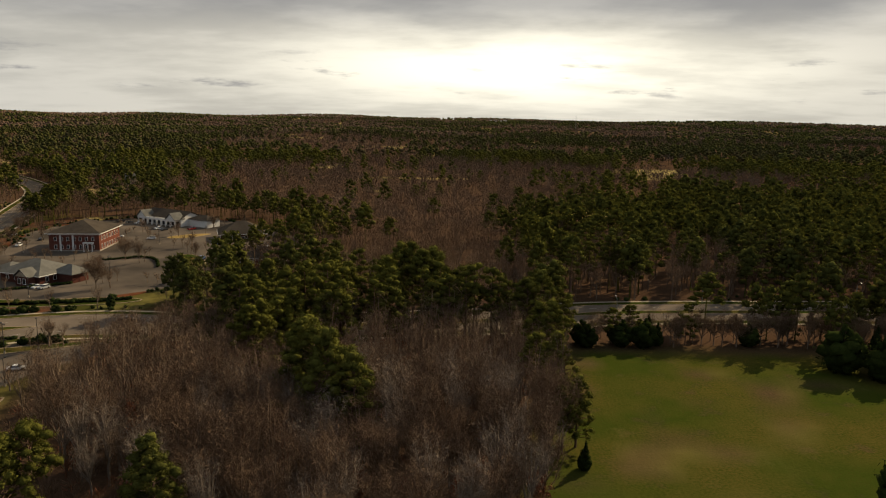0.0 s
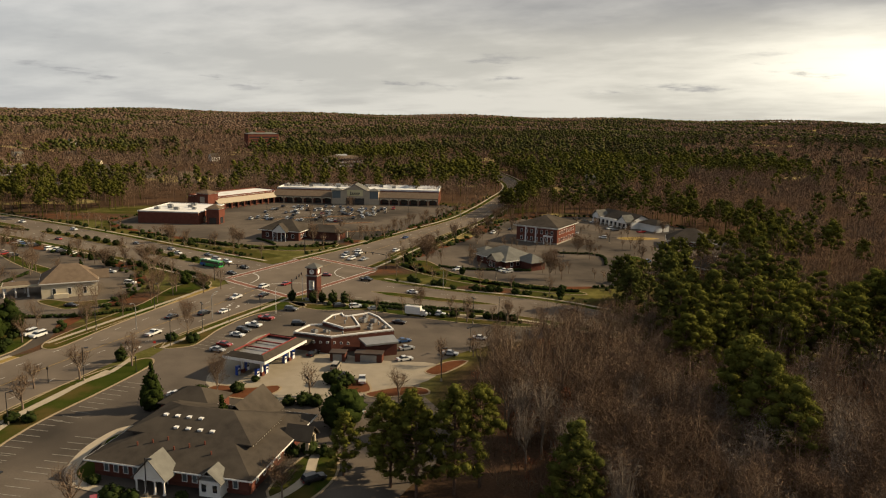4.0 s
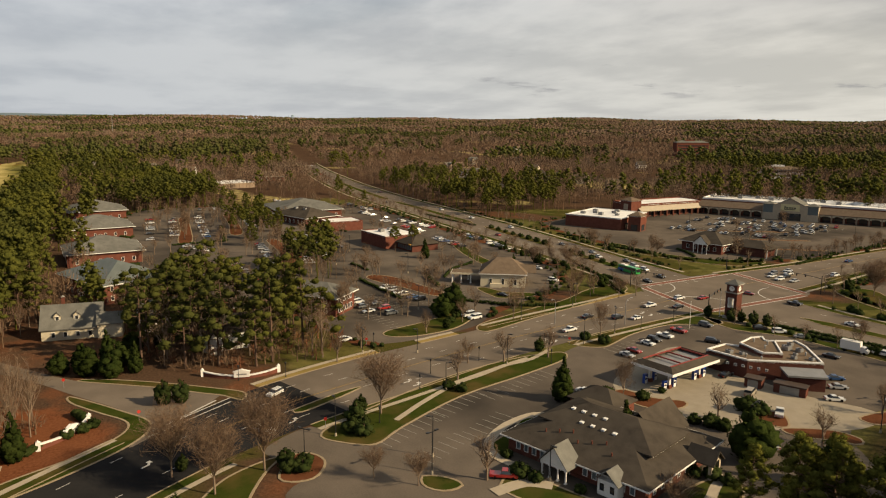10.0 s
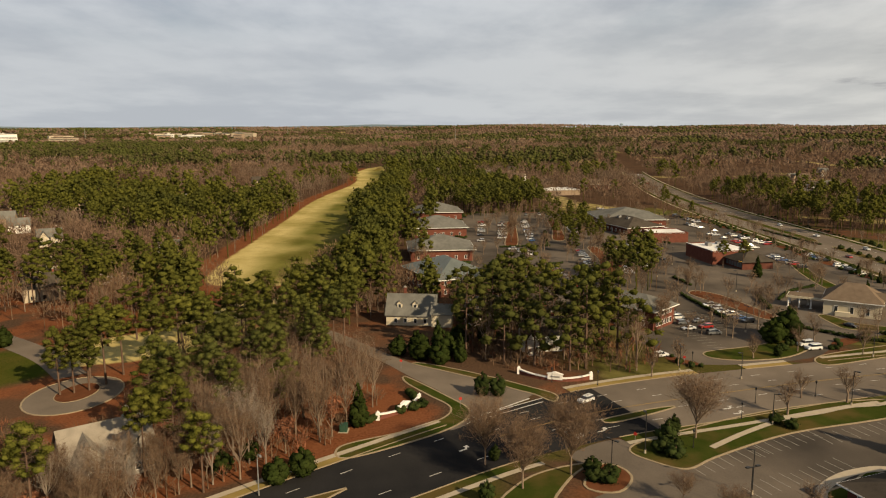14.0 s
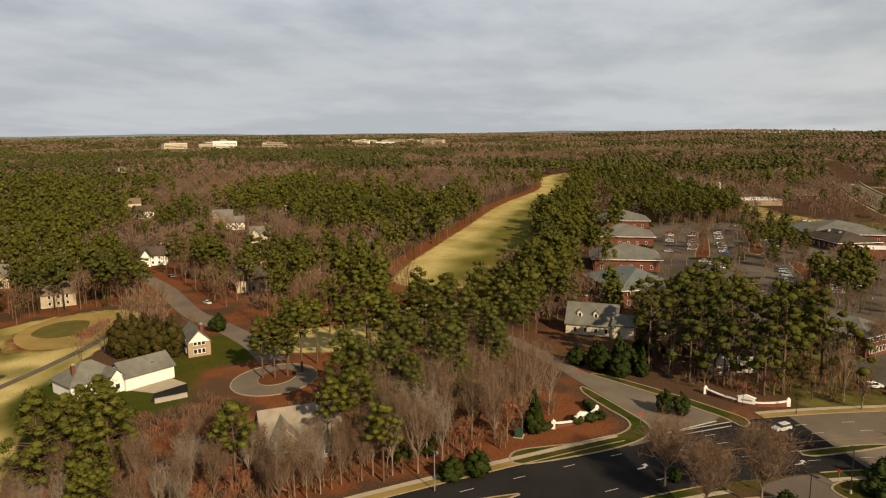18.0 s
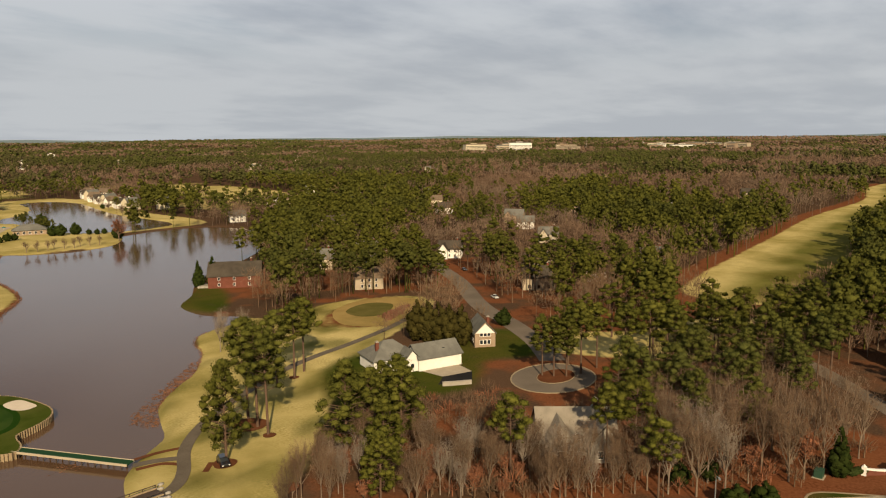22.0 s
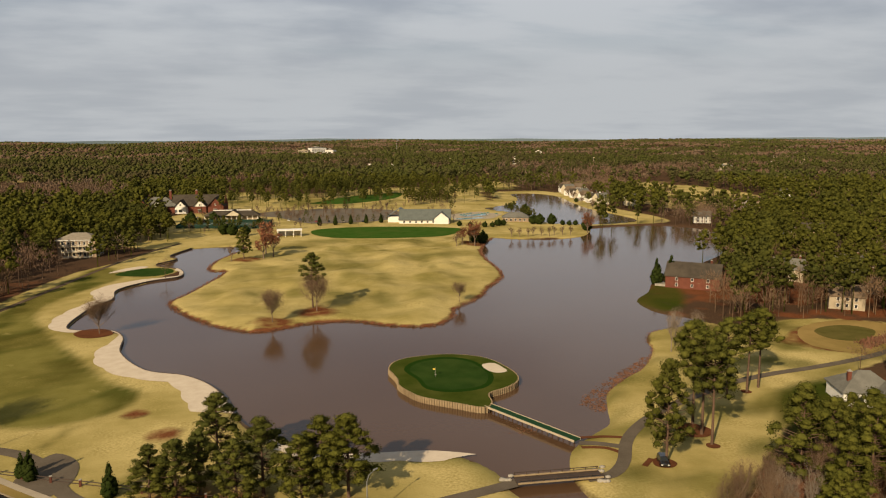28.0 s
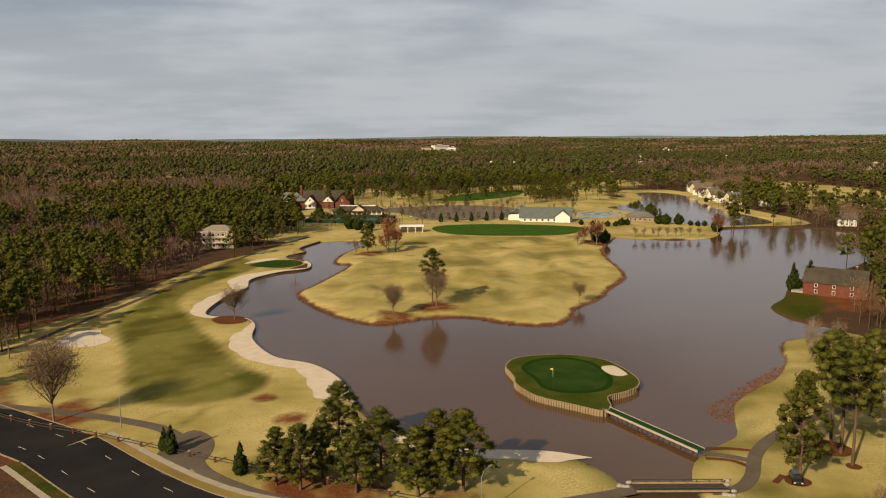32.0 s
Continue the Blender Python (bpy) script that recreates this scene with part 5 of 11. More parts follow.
def parapet_roof(parent, ring, z, roof, cap, height=0.9, thick=0.35):
    """A flat roof inside a raised edge."""
    part("roof", Solid().prism(ring, z - 0.15, z + 0.12), roof, parent)
    c = np.mean(np.array(ring), 0)
    n = len(ring)
    s = Solid()
    p = [np.array(q) for q in ring]
    for i in range(n):
        a, b = p[i], p[(i + 1) % n]
        d = (b - a) / np.linalg.norm(b - a)
        o = np.array([-d[1], d[0]]) * thick
        if np.dot(o, c - a) < 0:
            o = -o
        q = [a - d * 0.01, b + d * 0.01, b + o, a + o]
        s.prism([tuple(x) for x in (q if np.dot(np.array([-d[1], d[0]]), o) > 0 else q[::-1])], z - 0.2, z + height)
    return part("parapet", s, cap, parent)


def roof_units(parent, spots, z):
    for x, y, w in spots:
        u = part("roof_unit", Solid().box(x - w / 2, x + w / 2, y - w * 0.38, y + w * 0.38, z + 0.15, z + w * 0.55).box(x - w / 2 + 0.1, x + w / 2 - 0.1, y - w * 0.3, y + w * 0.3, z - 0.02, z + 0.15), METAL_GREY, parent, "pale grey rooftop air unit")
        part("fan_grille", Solid().tube(x, y, z + w * 0.55, z + w * 0.55 + 0.12, w * 0.26, n=10), METAL_DARK, u)


def columns(parent, spots, z0, z1, r=0.2, material=None, name="column"):
    for x, y in spots:
        part(name, Solid().tube(x, y, z0, z1, r, r * 0.85, 8).box(x - r * 1.3, x + r * 1.3, y - r * 1.3, y + r * 1.3, z0, z0 + 0.2).box(x - r * 1.3, x + r * 1.3, y - r * 1.3, y + r * 1.3, z1 - 0.2, z1), material or TRIM, parent)


def porch(parent, x, y, w, d, h, rise, roof, wall, cols=4):
    """A gabled portico that comes forward from a front wall at y; columns under it."""
    yc = y - d / 2
    part("porch_roof", gable(w, d, h, rise, 0.4, 0.2, x, yc, "y"), roof, parent)
    part("porch_gable", gable_wall(w, h - 0.05, rise * 0.93, y - d + 0.2, x), wall, parent)
    part("porch_beam", Solid().box(x - w / 2, x + w / 2, y - d, y - d + 0.4, h - 0.6, h - 0.05).box(x - w / 2, x - w / 2 + 0.35, y - d + 0.4, y, h - 0.6, h - 0.05).box(x + w / 2 - 0.35, x + w / 2, y - d + 0.4, y, h - 0.6, h - 0.05), TRIM, parent)
    columns(parent, [(x - w / 2 + 0.3 + (w - 0.6) * i / (cols - 1), y - d + 0.25) for i in range(cols)], 0, h - 0.6)


def chimney(parent, x, y, z0, z1, material=None, w=0.9):
    c = part("chimney", Solid().box(x - w / 2, x + w / 2, y - w / 2, y + w / 2, z0, z1), material or BRICK, parent)
    part("chimney_cap", Solid().box(x - w / 2 - 0.1, x + w / 2 + 0.1, y - w / 2 - 0.1, y + w / 2 + 0.1, z1, z1 + 0.15).box(x - w / 4, x + w / 4, y - w / 4, y + w / 4, z1 + 0.15, z1 + 0.5), STONE, c)


def dormer(parent, x, y, z, w, h, depth, wall, roof, turn=0):
    """A gabled dormer with one window, facing -y."""
    d = part("dormer", Solid().box(-w / 2, w / 2, 0, depth, 0, h), wall, parent)
    d.matrix_local = pose(x, y, z, 0, 0, turn)
    part("dormer_roof", gable(w, depth, h, w * 0.55, 0.2, 0.12, 0, depth / 2, "y"), roof, d)
    part("dormer_gable", gable_wall(w, h, w * 0.5, 0.08, 0, 0.14), wall, d)
    window(d, 0, -0.02, 0.3, 0, w * 0.6, h - 0.4, bars=1)


def eave_trim(parent, w, d, z, x=0.0, y=0.0, over=0.6, material=None):
    """A white board all round under the roof's edge."""
    o, t = over + 0.03, 0.32
    s = Solid()
    hx, hy = w / 2 + o, d / 2 + o
    s.box(x - hx, x + hx, y - hy, y - hy + 0.1, z - t, z - 0.02).box(x - hx, x + hx, y + hy - 0.1, y + hy, z - t, z - 0.02)
    s.box(x - hx, x - hx + 0.1, y - hy + 0.1, y + hy - 0.1, z - t, z - 0.02).box(x + hx - 0.1, x + hx, y - hy + 0.1, y + hy - 0.1, z - t, z - 0.02)
    part("fascia", s, material or TRIM, parent)
# ---- buildings round the crossing ----
def dental_office():
    b, w, d = stand("office_building", "single-storey brick office with a large dark hipped shingle roof", "office", (-127.5, 68.5), (-97, 81), 29)
    walls(b, w - 1, d - 1, 3.4, BRICK, base=BRICK_DARK)
    part("roof", hip(w, d, 3.6, 4.9, 0.8, ridge=3), ROOF_DARK, b)
    eave_trim(b, w, d, 3.6, over=0.85)
    # raised upper roof, white clerestory under its end
    part("clerestory", Solid().box(3.0, 12.5, -6.0, 7.5, 4.2, 6.15), SIDING_WHITE, b, "white clerestory band with small panes")
    part("shingled_cheek", Solid().box(-12.6, 3.0, -6.6, 7.6, 4.2, 6.15), ROOF_DARK, b)
    part("upper_roof", hip(25.5, 14.0, 6.2, 3.0, 0.7, x=-0.3, y=0.6), ROOF_DARK, b)
    eave_trim(b, 25.5, 14.0, 6.2, -0.3, 0.6, 0.72, ROOF_DARK)
    part("rear_roof", gable(9, 12, 4.2, 4.6, 0.5, 0.25, 4, 10, "y"), ROOF_DARK, b)
    walls(b, 9, 12, 4.2, BRICK, 4, 10, name="rear_wing")
    for i in range(7):
        window(b, 12.55, -5.0 + i * 1.9, 4.85, 90, 1.1, 1.0, bars=0)
    for i in range(4):
        window(b, 4.5 + i * 2.0, -6.05, 4.95, 0, 1.0, 0.9, bars=0)
    window_row(b, w - 1, d - 1, "f", 1.0, 14, 1.1, 1.7, pane=GLASS_PALE, skip=(("f", 5), ("f", 6), ("f", 7)))
    window_row(b, w - 1, d - 1, "lr", 1.0, 8, 1.1, 1.7, pane=GLASS_PALE)
    porch(b, -1.5, -d / 2 + 0.6, 6.2, 4.2, 3.3, 3.6, ROOF_GREY, SIDING_WHITE, 4)
    door(b, -1.5, -d / 2 + 0.46, 0.05, 0, 2.0, 2.3)
    part("bay_roof", gable(4.6, 3.2, 3.2, 2.0, 0.4, 0.2, 9.5, -d / 2 - 0.6, "y"), ROOF_GREY, b)
    walls(b, 4.2, 2.6, 3.1, SIDING_WHITE, 9.5, -d / 2 - 0.6, name="bay")
    for dx in (-1.1, 1.1):
        window(b, 9.5 + dx, -d / 2 - 1.93, 0.9, 0, 1.2, 1.7)
    # entrance porch at the far end
    part("entry_roof", gable(5.0, 4.0, 3.6, 2.0, 0.5, 0.2, w / 2 + 1.5, 5.0, "x"), ROOF_DARK, b)
    part("entry_gable", gable_wall(4.0, 3.5, 1.8, w / 2 + 3.7, 5.0, 0.25, "y"), SIDING_TAN, b)
    for y in (3.4, 6.6):
        part("pier", Solid().box(w / 2 + 3.2, w / 2 + 3.9, y - 0.35, y + 0.35, 0, 3.5), SIDING_TAN, b)
    # lower wing behind
    walls(b, 12, 9, 3.2, BRICK, -w / 2 + 3, d / 2 + 3.0, name="wing")
    part("wing_roof", hip(12, 9, 3.4, 2.8, 0.6, x=-w / 2 + 3, y=d / 2 + 3.0), ROOF_DARK, b)
    rng = random.Random(4)
    for i in range(7):
        x, y = -9 + i * 2.6, -10.5 + (i % 3) * 1.1
        zr = 8.5 - 4.9 * abs(y) / (d / 2 + 0.8)
        part("vent_pipe", Solid().tube(x, y, zr - 0.6, zr + 0.7, 0.17, n=6), BRICK, b, "rusty red vent pipe")
    for i in range(8):
        x, y = -8 + (i % 4) * 2.6 + (i // 4) * 4.0, (-2.2 if i < 4 else -5.0)
        zr = 9.2 - 3.0 * abs(y - 0.6) / 7.7
        part("skylight", Solid().box(x - 0.45, x + 0.45, y - 0.4, y + 0.4, zr - 0.5, zr + 0.16), ROOF_WHITE, b, "pale raised skylight")


def fuel_canopy():
    b, w, d = stand("fuel_canopy", "white-edged fuel station canopy with dark skirt and red steelwork", "canopy", (-138.5, 121.5), (-143.5, 141.5), 13.2)
    z = 5.0
    part("deck", Solid().box(-w / 2 + 0.3, w / 2 - 0.3, -d / 2 + 0.3, d / 2 - 0.3, z, z + 0.5), METAL_GREY, b, "grey flat canopy roof")
    s = Solid()
    for x0, x1, y0, y1 in ((-w / 2, w / 2, -d / 2, -d / 2 + 0.3), (-w / 2, w / 2, d / 2 - 0.3, d / 2), (-w / 2, -w / 2 + 0.3, -d / 2 + 0.3, d / 2 - 0.3), (w / 2 - 0.3, w / 2, -d / 2 + 0.3, d / 2 - 0.3)):
        s.box(x0, x1, y0, y1, z - 0.3, z + 0.45)
    part("fascia", s, TRIM, b, "white canopy fascia")
    s = Solid()
    lo = [(-w / 2 + 0.05, -d / 2 + 0.05), (w / 2 - 0.05, -d / 2 + 0.05), (w / 2 - 0.05, d / 2 - 0.05), (-w / 2 + 0.05, d / 2 - 0.05)]
    hi = [(-w / 2 + 2.0, -d / 2 + 2.0), (w / 2 - 2.0, -d / 2 + 2.0), (w / 2 - 2.0, d / 2 - 2.0), (-w / 2 + 2.0, d / 2 - 2.0)]
    for i in range(4):
        j = (i + 1) % 4
        s.face((*lo[i], z + 0.46), (*lo[j], z + 0.46), (*hi[j], z + 1.5), (*hi[i], z + 1.5))
        s.face((*hi[i], z + 1.5), (*hi[j], z + 1.5), (*hi[j], z + 0.51), (*hi[i], z + 0.51))
    part("roof_skirt", s, ROOF_DARK, b, "sloping dark shingle skirt above the fascia")
    red = plain("signal_red", (0.22, 0.03, 0.02), 0.5)
    for x in (-w / 2 + 2.3, -2.6, 2.6, w / 2 - 2.3):
        part("roof_beam", Solid().box(x - 0.16, x + 0.16, -d / 2 + 2.1, d / 2 - 2.1, z + 0.95, z + 1.3), red, b)
    for y in (-d / 2 + 2.3, d / 2 - 2.3):
        part("roof_rail", Solid().box(-w / 2 + 2.1, w / 2 - 2.1, y - 0.16, y + 0.16, z + 1.3, z + 1.6), red, b)
    for x in (-6.5, 6.5):
        for y in (-3, 3):
            c = part("column", Solid().box(x - 0.3, x + 0.3, y - 0.3, y + 0.3, 0, z), TRIM, b)
            part("brick_base", Solid().box(x - 0.55, x + 0.55, y - 0.55, y + 0.55, 0, 1.0), BRICK, c)
    m = b.matrix_world
    blue = plain("pump_blue", (0.02, 0.07, 0.35), 0.4)
    for x in (-8.5, -4.5, 4.5, 8.5):
        for y in (-3, 3):
            p = new("fuel_pump")
            p.matrix_world = m @ pose(x, y, 0.06)
            tagged(p, "blue and white fuel pump on the forecourt", "fuel pump", "fuel pumps")
            part("cabinet", Solid().box(-0.55, 0.55, -0.35, 0.35, 0, 1.7), TRIM, p)
            part("side_panel", Solid().box(-0.6, -0.55, -0.4, 0.4, 0, 2.3).box(0.55, 0.6, -0.4, 0.4, 0, 2.3).box(-0.6, 0.6, -0.4, 0.4, 2.3, 2.5), blue, p, "blue pump surround")
            part("display", Solid().box(-0.4, 0.4, -0.37, -0.35, 1.0, 1.5), GLASS, p)


def fuel_store():
    ring = [(-152.5, 145), (-140.7, 148.4), (-136, 156.4), (-131, 165.3), (-143.4, 173.2), (-149, 175), (-151, 169.6), (-154, 162.4), (-151.5, 156), (-154.2, 153.3)]
    b = new("fuel_store")
    tagged(b, "dark brick fuel station shop with white-edged flat roof", "shop")
    part("wall", Solid().prism(ring, 0, 4.9), BRICK_DARK, b)
    parapet_roof(b, ring, 4.9, ROOF_BROWN, TRIM, 0.5, 0.45)
    inner = [(-141.5, 154.6), (-138.8, 159), (-148.4, 166.4), (-149.8, 164.2), (-153, 166.4), (-153.6, 162.4), (-150.8, 155.4)]
    part("upper_wall", Solid().prism(inner, 4.6, 6.0), BRICK_DARK, b)
    parapet_roof(b, inner, 6.0, ROOF_BROWN, TRIM, 0.45, 0.4)
    roof_units(b, [(-147.7, 148.8, 1.7), (-145.5, 151.2, 1.3), (-143.8, 166, 2.2), (-141.2, 168, 1.7), (-137.2, 161.4, 1.4), (-134.6, 165, 1.3), (-146.4, 170.2, 1.5), (-139.4, 164.4, 1.1)], 5.05)
    for x, y, z in ((-147, 162, 6.15), (-144.5, 158.5, 6.15), (-150.5, 160.5, 6.15), (-140, 152.6, 5.05), (-143.6, 150.8, 5.05), (-138, 166.6, 5.05)):
        part("roof_vent", Solid().tube(x, y, z - 0.1, z + 0.8, 0.22, n=8).tube(x, y, z + 0.8, z + 1.0, 0.36, 0.2, 8), METAL_GREY, b, "grey roof vent")
    a, c = Vector((-146, 145)), Vector((-135, 151.5))
    e = (c - a).normalized()
    t = math.degrees(math.atan2(e.y, e.x))
    for i in range(6):
        p = a + e * (1.3 + i * 2.0) + Vector((e.y, -e.x)) * 0.03
        window(b, p.x, p.y, 3.2, t, 0.7, 0.7, bars=0, sill=False)
    p = a + e * 6 + Vector((e.y, -e.x)) * 0.03
    # mansard over the door, service yard behind
    part("mansard", Solid().prism([(-153, 142.5), (-146, 143), (-145.5, 146.5), (-152, 147)], 2.9, 4.2), ROOF_DARK, b, "dark shingled skirt roof over the shop door")
    q = [(-130.6, 152), (-125.4, 159.6), (-130.4, 163.4), (-135.4, 155)]
    part("yard_wall", Solid().prism(q, 0, 3.7), BRICK_DARK, b)
    part("yard_roof", Solid().prism([(-129.9, 151.3), (-124.6, 159.4), (-130.1, 163.8), (-135.9, 154.9)], 3.7, 4.2), METAL_GREY, b, "pale ribbed metal awning")
    for (x, y), s in (((-135.6, 146), 2.1), ((-128.3, 150.8), 3.8)):
        k = new("service_enclosure")
        k.matrix_world = pose(x, y, 0.05, 0, 0, 30)
        tagged(k, "low brick enclosure with a flat dark roof beside the shop", "enclosure")
        part("wall", Solid().box(-s, s, -1.6, 1.6, 0, 2.3), BRICK_DARK, k)
        part("lid", Solid().box(-s - 0.2, s + 0.2, -1.8, 1.8, 2.3, 2.6), METAL_BROWN, k)
        part("gate", Solid().box(-s * 0.6, s * 0.6, -1.68, -1.6, 0.1, 2.1), METAL_GREY, k)


def clock_tower():
    b = new("clock_tower")
    b.matrix_world = pose(-189, 190.5, 0, 0, 0, 20)
    tagged(b, "square dark brick clock tower with an open belfry", "clock tower")
    h = 9.2
    part("plinth", Solid().box(-2.5, 2.5, -2.5, 2.5, 0, 0.9), STONE, b)
    part("shaft", Solid().box(-2.0, -1.1, -2.0, 2.0, 0.9, h).box(1.1, 2.0, -2.0, 2.0, 0.9, h).box(-1.1, 1.1, -1.95, 1.95, 0.9, 4.0).box(-1.1, 1.1, -2.0, -1.2, 7.6, h).box(-1.1, 1.1, 1.2, 2.0, 7.6, h), BRICK_DARK, b)
    part("arch_frame", Solid().box(-1.1, -0.85, -2.05, 2.05, 4.0, 7.6).box(0.85, 1.1, -2.05, 2.05, 4.0, 7.6).box(-1.1, 1.1, -2.05, 2.05, 4.0, 4.25).box(-1.1, 1.1, -2.05, 2.05, 7.35, 7.6), TRIM, b, "pale stone surround of the tall opening")
    part("cornice", Solid().box(-2.35, 2.35, -2.35, 2.35, h, h + 0.35), STONE, b)
    part("clock_stage", Solid().box(-1.9, 1.9, -1.9, 1.9, h + 0.35, h + 3.0), BRICK_DARK, b)
    part("upper_cornice", Solid().box(-2.5, 2.5, -2.5, 2.5, h + 3.0, h + 3.35), STONE, b)
    part("roof", hip(4.8, 4.8, h + 3.4, 1.4, 0.1, 0.05), ROOF_GREY, b)
    for t in (0, 90, 180, 270):
        s = Solid()
        n = 20
        s.face(*[(0.95 * math.cos(6.2832 * i / n), -1.94, h + 1.65 + 0.95 * math.sin(6.2832 * i / n)) for i in range(n)])
        c = part("clock_face", s, TRIM, b, "round white clock dial")
        c.matrix_local = pose(0, 0, 0, 0, 0, t)
        part("clock_pointer", Solid().box(-0.05, 0.05, -1.97, -1.95, h + 1.65, h + 2.4).box(0, 0.55, -1.97, -1.95, h + 1.6, h + 1.7), METAL_DARK, c)


def bank_portico():
    b, w, d = stand("bank_building", "brick bank with dark hipped roof and white pillared portico", "bank", (-305, 267), (-283, 274.5), 18)
    walls(b, w - 1, d - 1, 5.0, BRICK_DARK)
    part("roof", hip(w, d, 5.2, 5.0, 0.9), ROOF_DARK, b)
    eave_trim(b, w, d, 5.2, over=0.93)
    porch(b, 1.5, -d / 2 + 0.5, 8, 4, 5.2, 4.0, ROOF_DARK, SIDING_WHITE, 4)
    window_row(b, w - 1, d - 1, "fr", 1.2, 5, 1.6, 2.2, skip=(("f", 2),))
    door(b, 1.5, -d / 2 + 0.46, 0.05, 0, 1.8, 2.4)
    walls(b, 20, 11, 4.0, BRICK_DARK, w / 2 + 8, 6, name="wing")
    part("wing_roof", hip(22, 13, 4.6, 3.0, 0.6, x=w / 2 + 9, y=6), ROOF_DARK, b)
    columns(b, [(w / 2 + 19, 0.5), (w / 2 + 19, 11.5)], 0, 4.4, 0.3)


def supermarket():
    b, w, d = stand("supermarket", "long low supermarket with arcade, white roof and tall gabled entrance", "shop", (-423, 386), (-317, 453), 44)
    walls(b, w, d, 8.2, BRICK)
    parapet_roof(b, [(-w / 2, -d / 2 + 6), (w / 2, -d / 2 + 6), (w / 2, d / 2), (-w / 2, d / 2)], 9.8, ROOF_WHITE, ROOF_WHITE, 1.1, 0.8)
    part("upper_wall", Solid().box(-w / 2 + 0.05, w / 2 - 0.05, -d / 2 + 6.05, d / 2 - 0.05, 8.2, 9.6), BRICK, b)
    s = Solid()
    s.face((-w / 2, -d / 2 - 5.2, 5.6), (w / 2, -d / 2 - 5.2, 5.6), (w / 2, -d / 2 + 1.2, 9.4), (-w / 2, -d / 2 + 1.2, 9.4))
    s.face((-w / 2, -d / 2 + 1.2, 8.9), (w / 2, -d / 2 + 1.2, 8.9), (w / 2, -d / 2 - 5.2, 5.1), (-w / 2, -d / 2 - 5.2, 5.1))
    s.face((-w / 2, -d / 2 - 5.2, 5.1), (w / 2, -d / 2 - 5.2, 5.1), (w / 2, -d / 2 - 5.2, 5.6), (-w / 2, -d / 2 - 5.2, 5.6))
    part("arcade_roof", s, ROOF_BROWN, b, "long brown shingled arcade roof")
    n = 17
    for i in range(n + 1):
        x = -w / 2 + 0.5 + (w - 1) * i / n
        part("pier", Solid().box(x - 0.45, x + 0.45, -d / 2 - 5.0, -d / 2 - 4.1, 0, 5.2), BRICK_TAN, b)
    for i in range(n):
        x = -w / 2 + 0.5 + (w - 1) * (i + 0.5) / n
        part("shopfront", Solid().box(x - 2.4, x + 2.4, -d / 2 - 0.08, -d / 2 - 0.02, 0.3, 3.6), GLASS, b)
    s, half = Solid(), (w - 1) / n / 2 - 0.45
    for i in range(n):
        x = -w / 2 + 0.5 + (w - 1) * (i + 0.5) / n
        for k in range(8):
            u0, u1 = -1 + k / 4, -0.75 + k / 4
            z0 = 3.0 + 1.5 * math.sqrt(max(0, 1 - ((u0 + u1) / 2) ** 2))
            s.box(x + u0 * half, x + u1 * half, -d / 2 - 4.9, -d / 2 - 4.3, z0, 5.15)
    part("arcade_front", s, SIDING, b, "cream arched front of the arcade")
    # gabled entrance
    part("entrance_wall", Solid().box(-11, 11, -d / 2 - 7, -d / 2, 0, 11.0), SIDING_TAN, b)
    part("entrance_gable", gable_wall(16, 11.0, 4.0, -d / 2 - 6.9, 0, 0.3), SIDING_TAN, b)
    part("entrance_roof", gable(16, 14, 11.0, 4.2, 0.8, 0.35, 0, -d / 2, "y"), ROOF_GREY, b)
    for sx in (-1, 1):
        part("side_tower", Solid().box(sx * 14 - 3.6, sx * 14 + 3.6, -d / 2 - 6.6, -d / 2, 0, 10.6), SIDING_TAN, b)
        part("side_tower_roof", hip(7.2, 6.6, 10.6, 1.8, 0.6, x=sx * 14, y=-d / 2 - 3.3), ROOF_GREY, b)
        part("side_glazing", Solid().box(sx * 14 - 3.3, sx * 14 + 3.3, -d / 2 - 6.7, -d / 2 - 6.6, 4.8, 10.2), GLASS_PALE, b)
    sign = part("sign_board", Solid().box(-6.0, 6.0, -d / 2 - 7.3, -d / 2 - 7.1, 6.6, 11.2), plain("cream_board", (0.62, 0.55, 0.30), 0.6), b, "cream sign board with a dark script mark")
    dark = plain("sign_dark", (0.03, 0.035, 0.03), 0.6)
    for x0, x1, z0, z1 in ((-3.6, -2.9, 7.4, 10.0), (-2.9, 3.4, 7.4, 7.9), (-2.4, -1.2, 8.2, 9.3), (-0.7, 0.4, 8.2, 9.3), (0.9, 2.0, 8.2, 9.3), (2.5, 3.6, 8.2, 9.3)):
        part("sign_stroke", Solid().box(x0, x1, -d / 2 - 7.36, -d / 2 - 7.3, z0, z1), dark, sign)
    part("entrance_glass", Solid().box(-7, 7, -d / 2 - 7.1, -d / 2 - 7.02, 0.2, 5.0), GLASS, b)
    roof_units(b, [(-40 + 11 * i, 2 + 8 * (i % 2), 3.2) for i in range(8)], 9.9)
    for i in range(5):
        part("roof_ridge", gable(9, 7, 10.0, 1.6, 0.3, 0.2, 22 + i * 8, 8, "x"), ROOF_WHITE, b)
    # the wing at a right angle
    g, w2, d2 = stand("shop_wing", "brick shop row with arched arcade and white roof", "shop", (-418, 325), (-423, 392), 26)
    walls(g, w2, d2, 7.8, BRICK)
    parapet_roof(g, [(-w2 / 2, -d2 / 2), (w2 / 2, -d2 / 2), (w2 / 2, d2 / 2), (-w2 / 2, d2 / 2)], 8.2, ROOF_WHITE, BRICK, 0.9, 0.5)
    s = Solid()
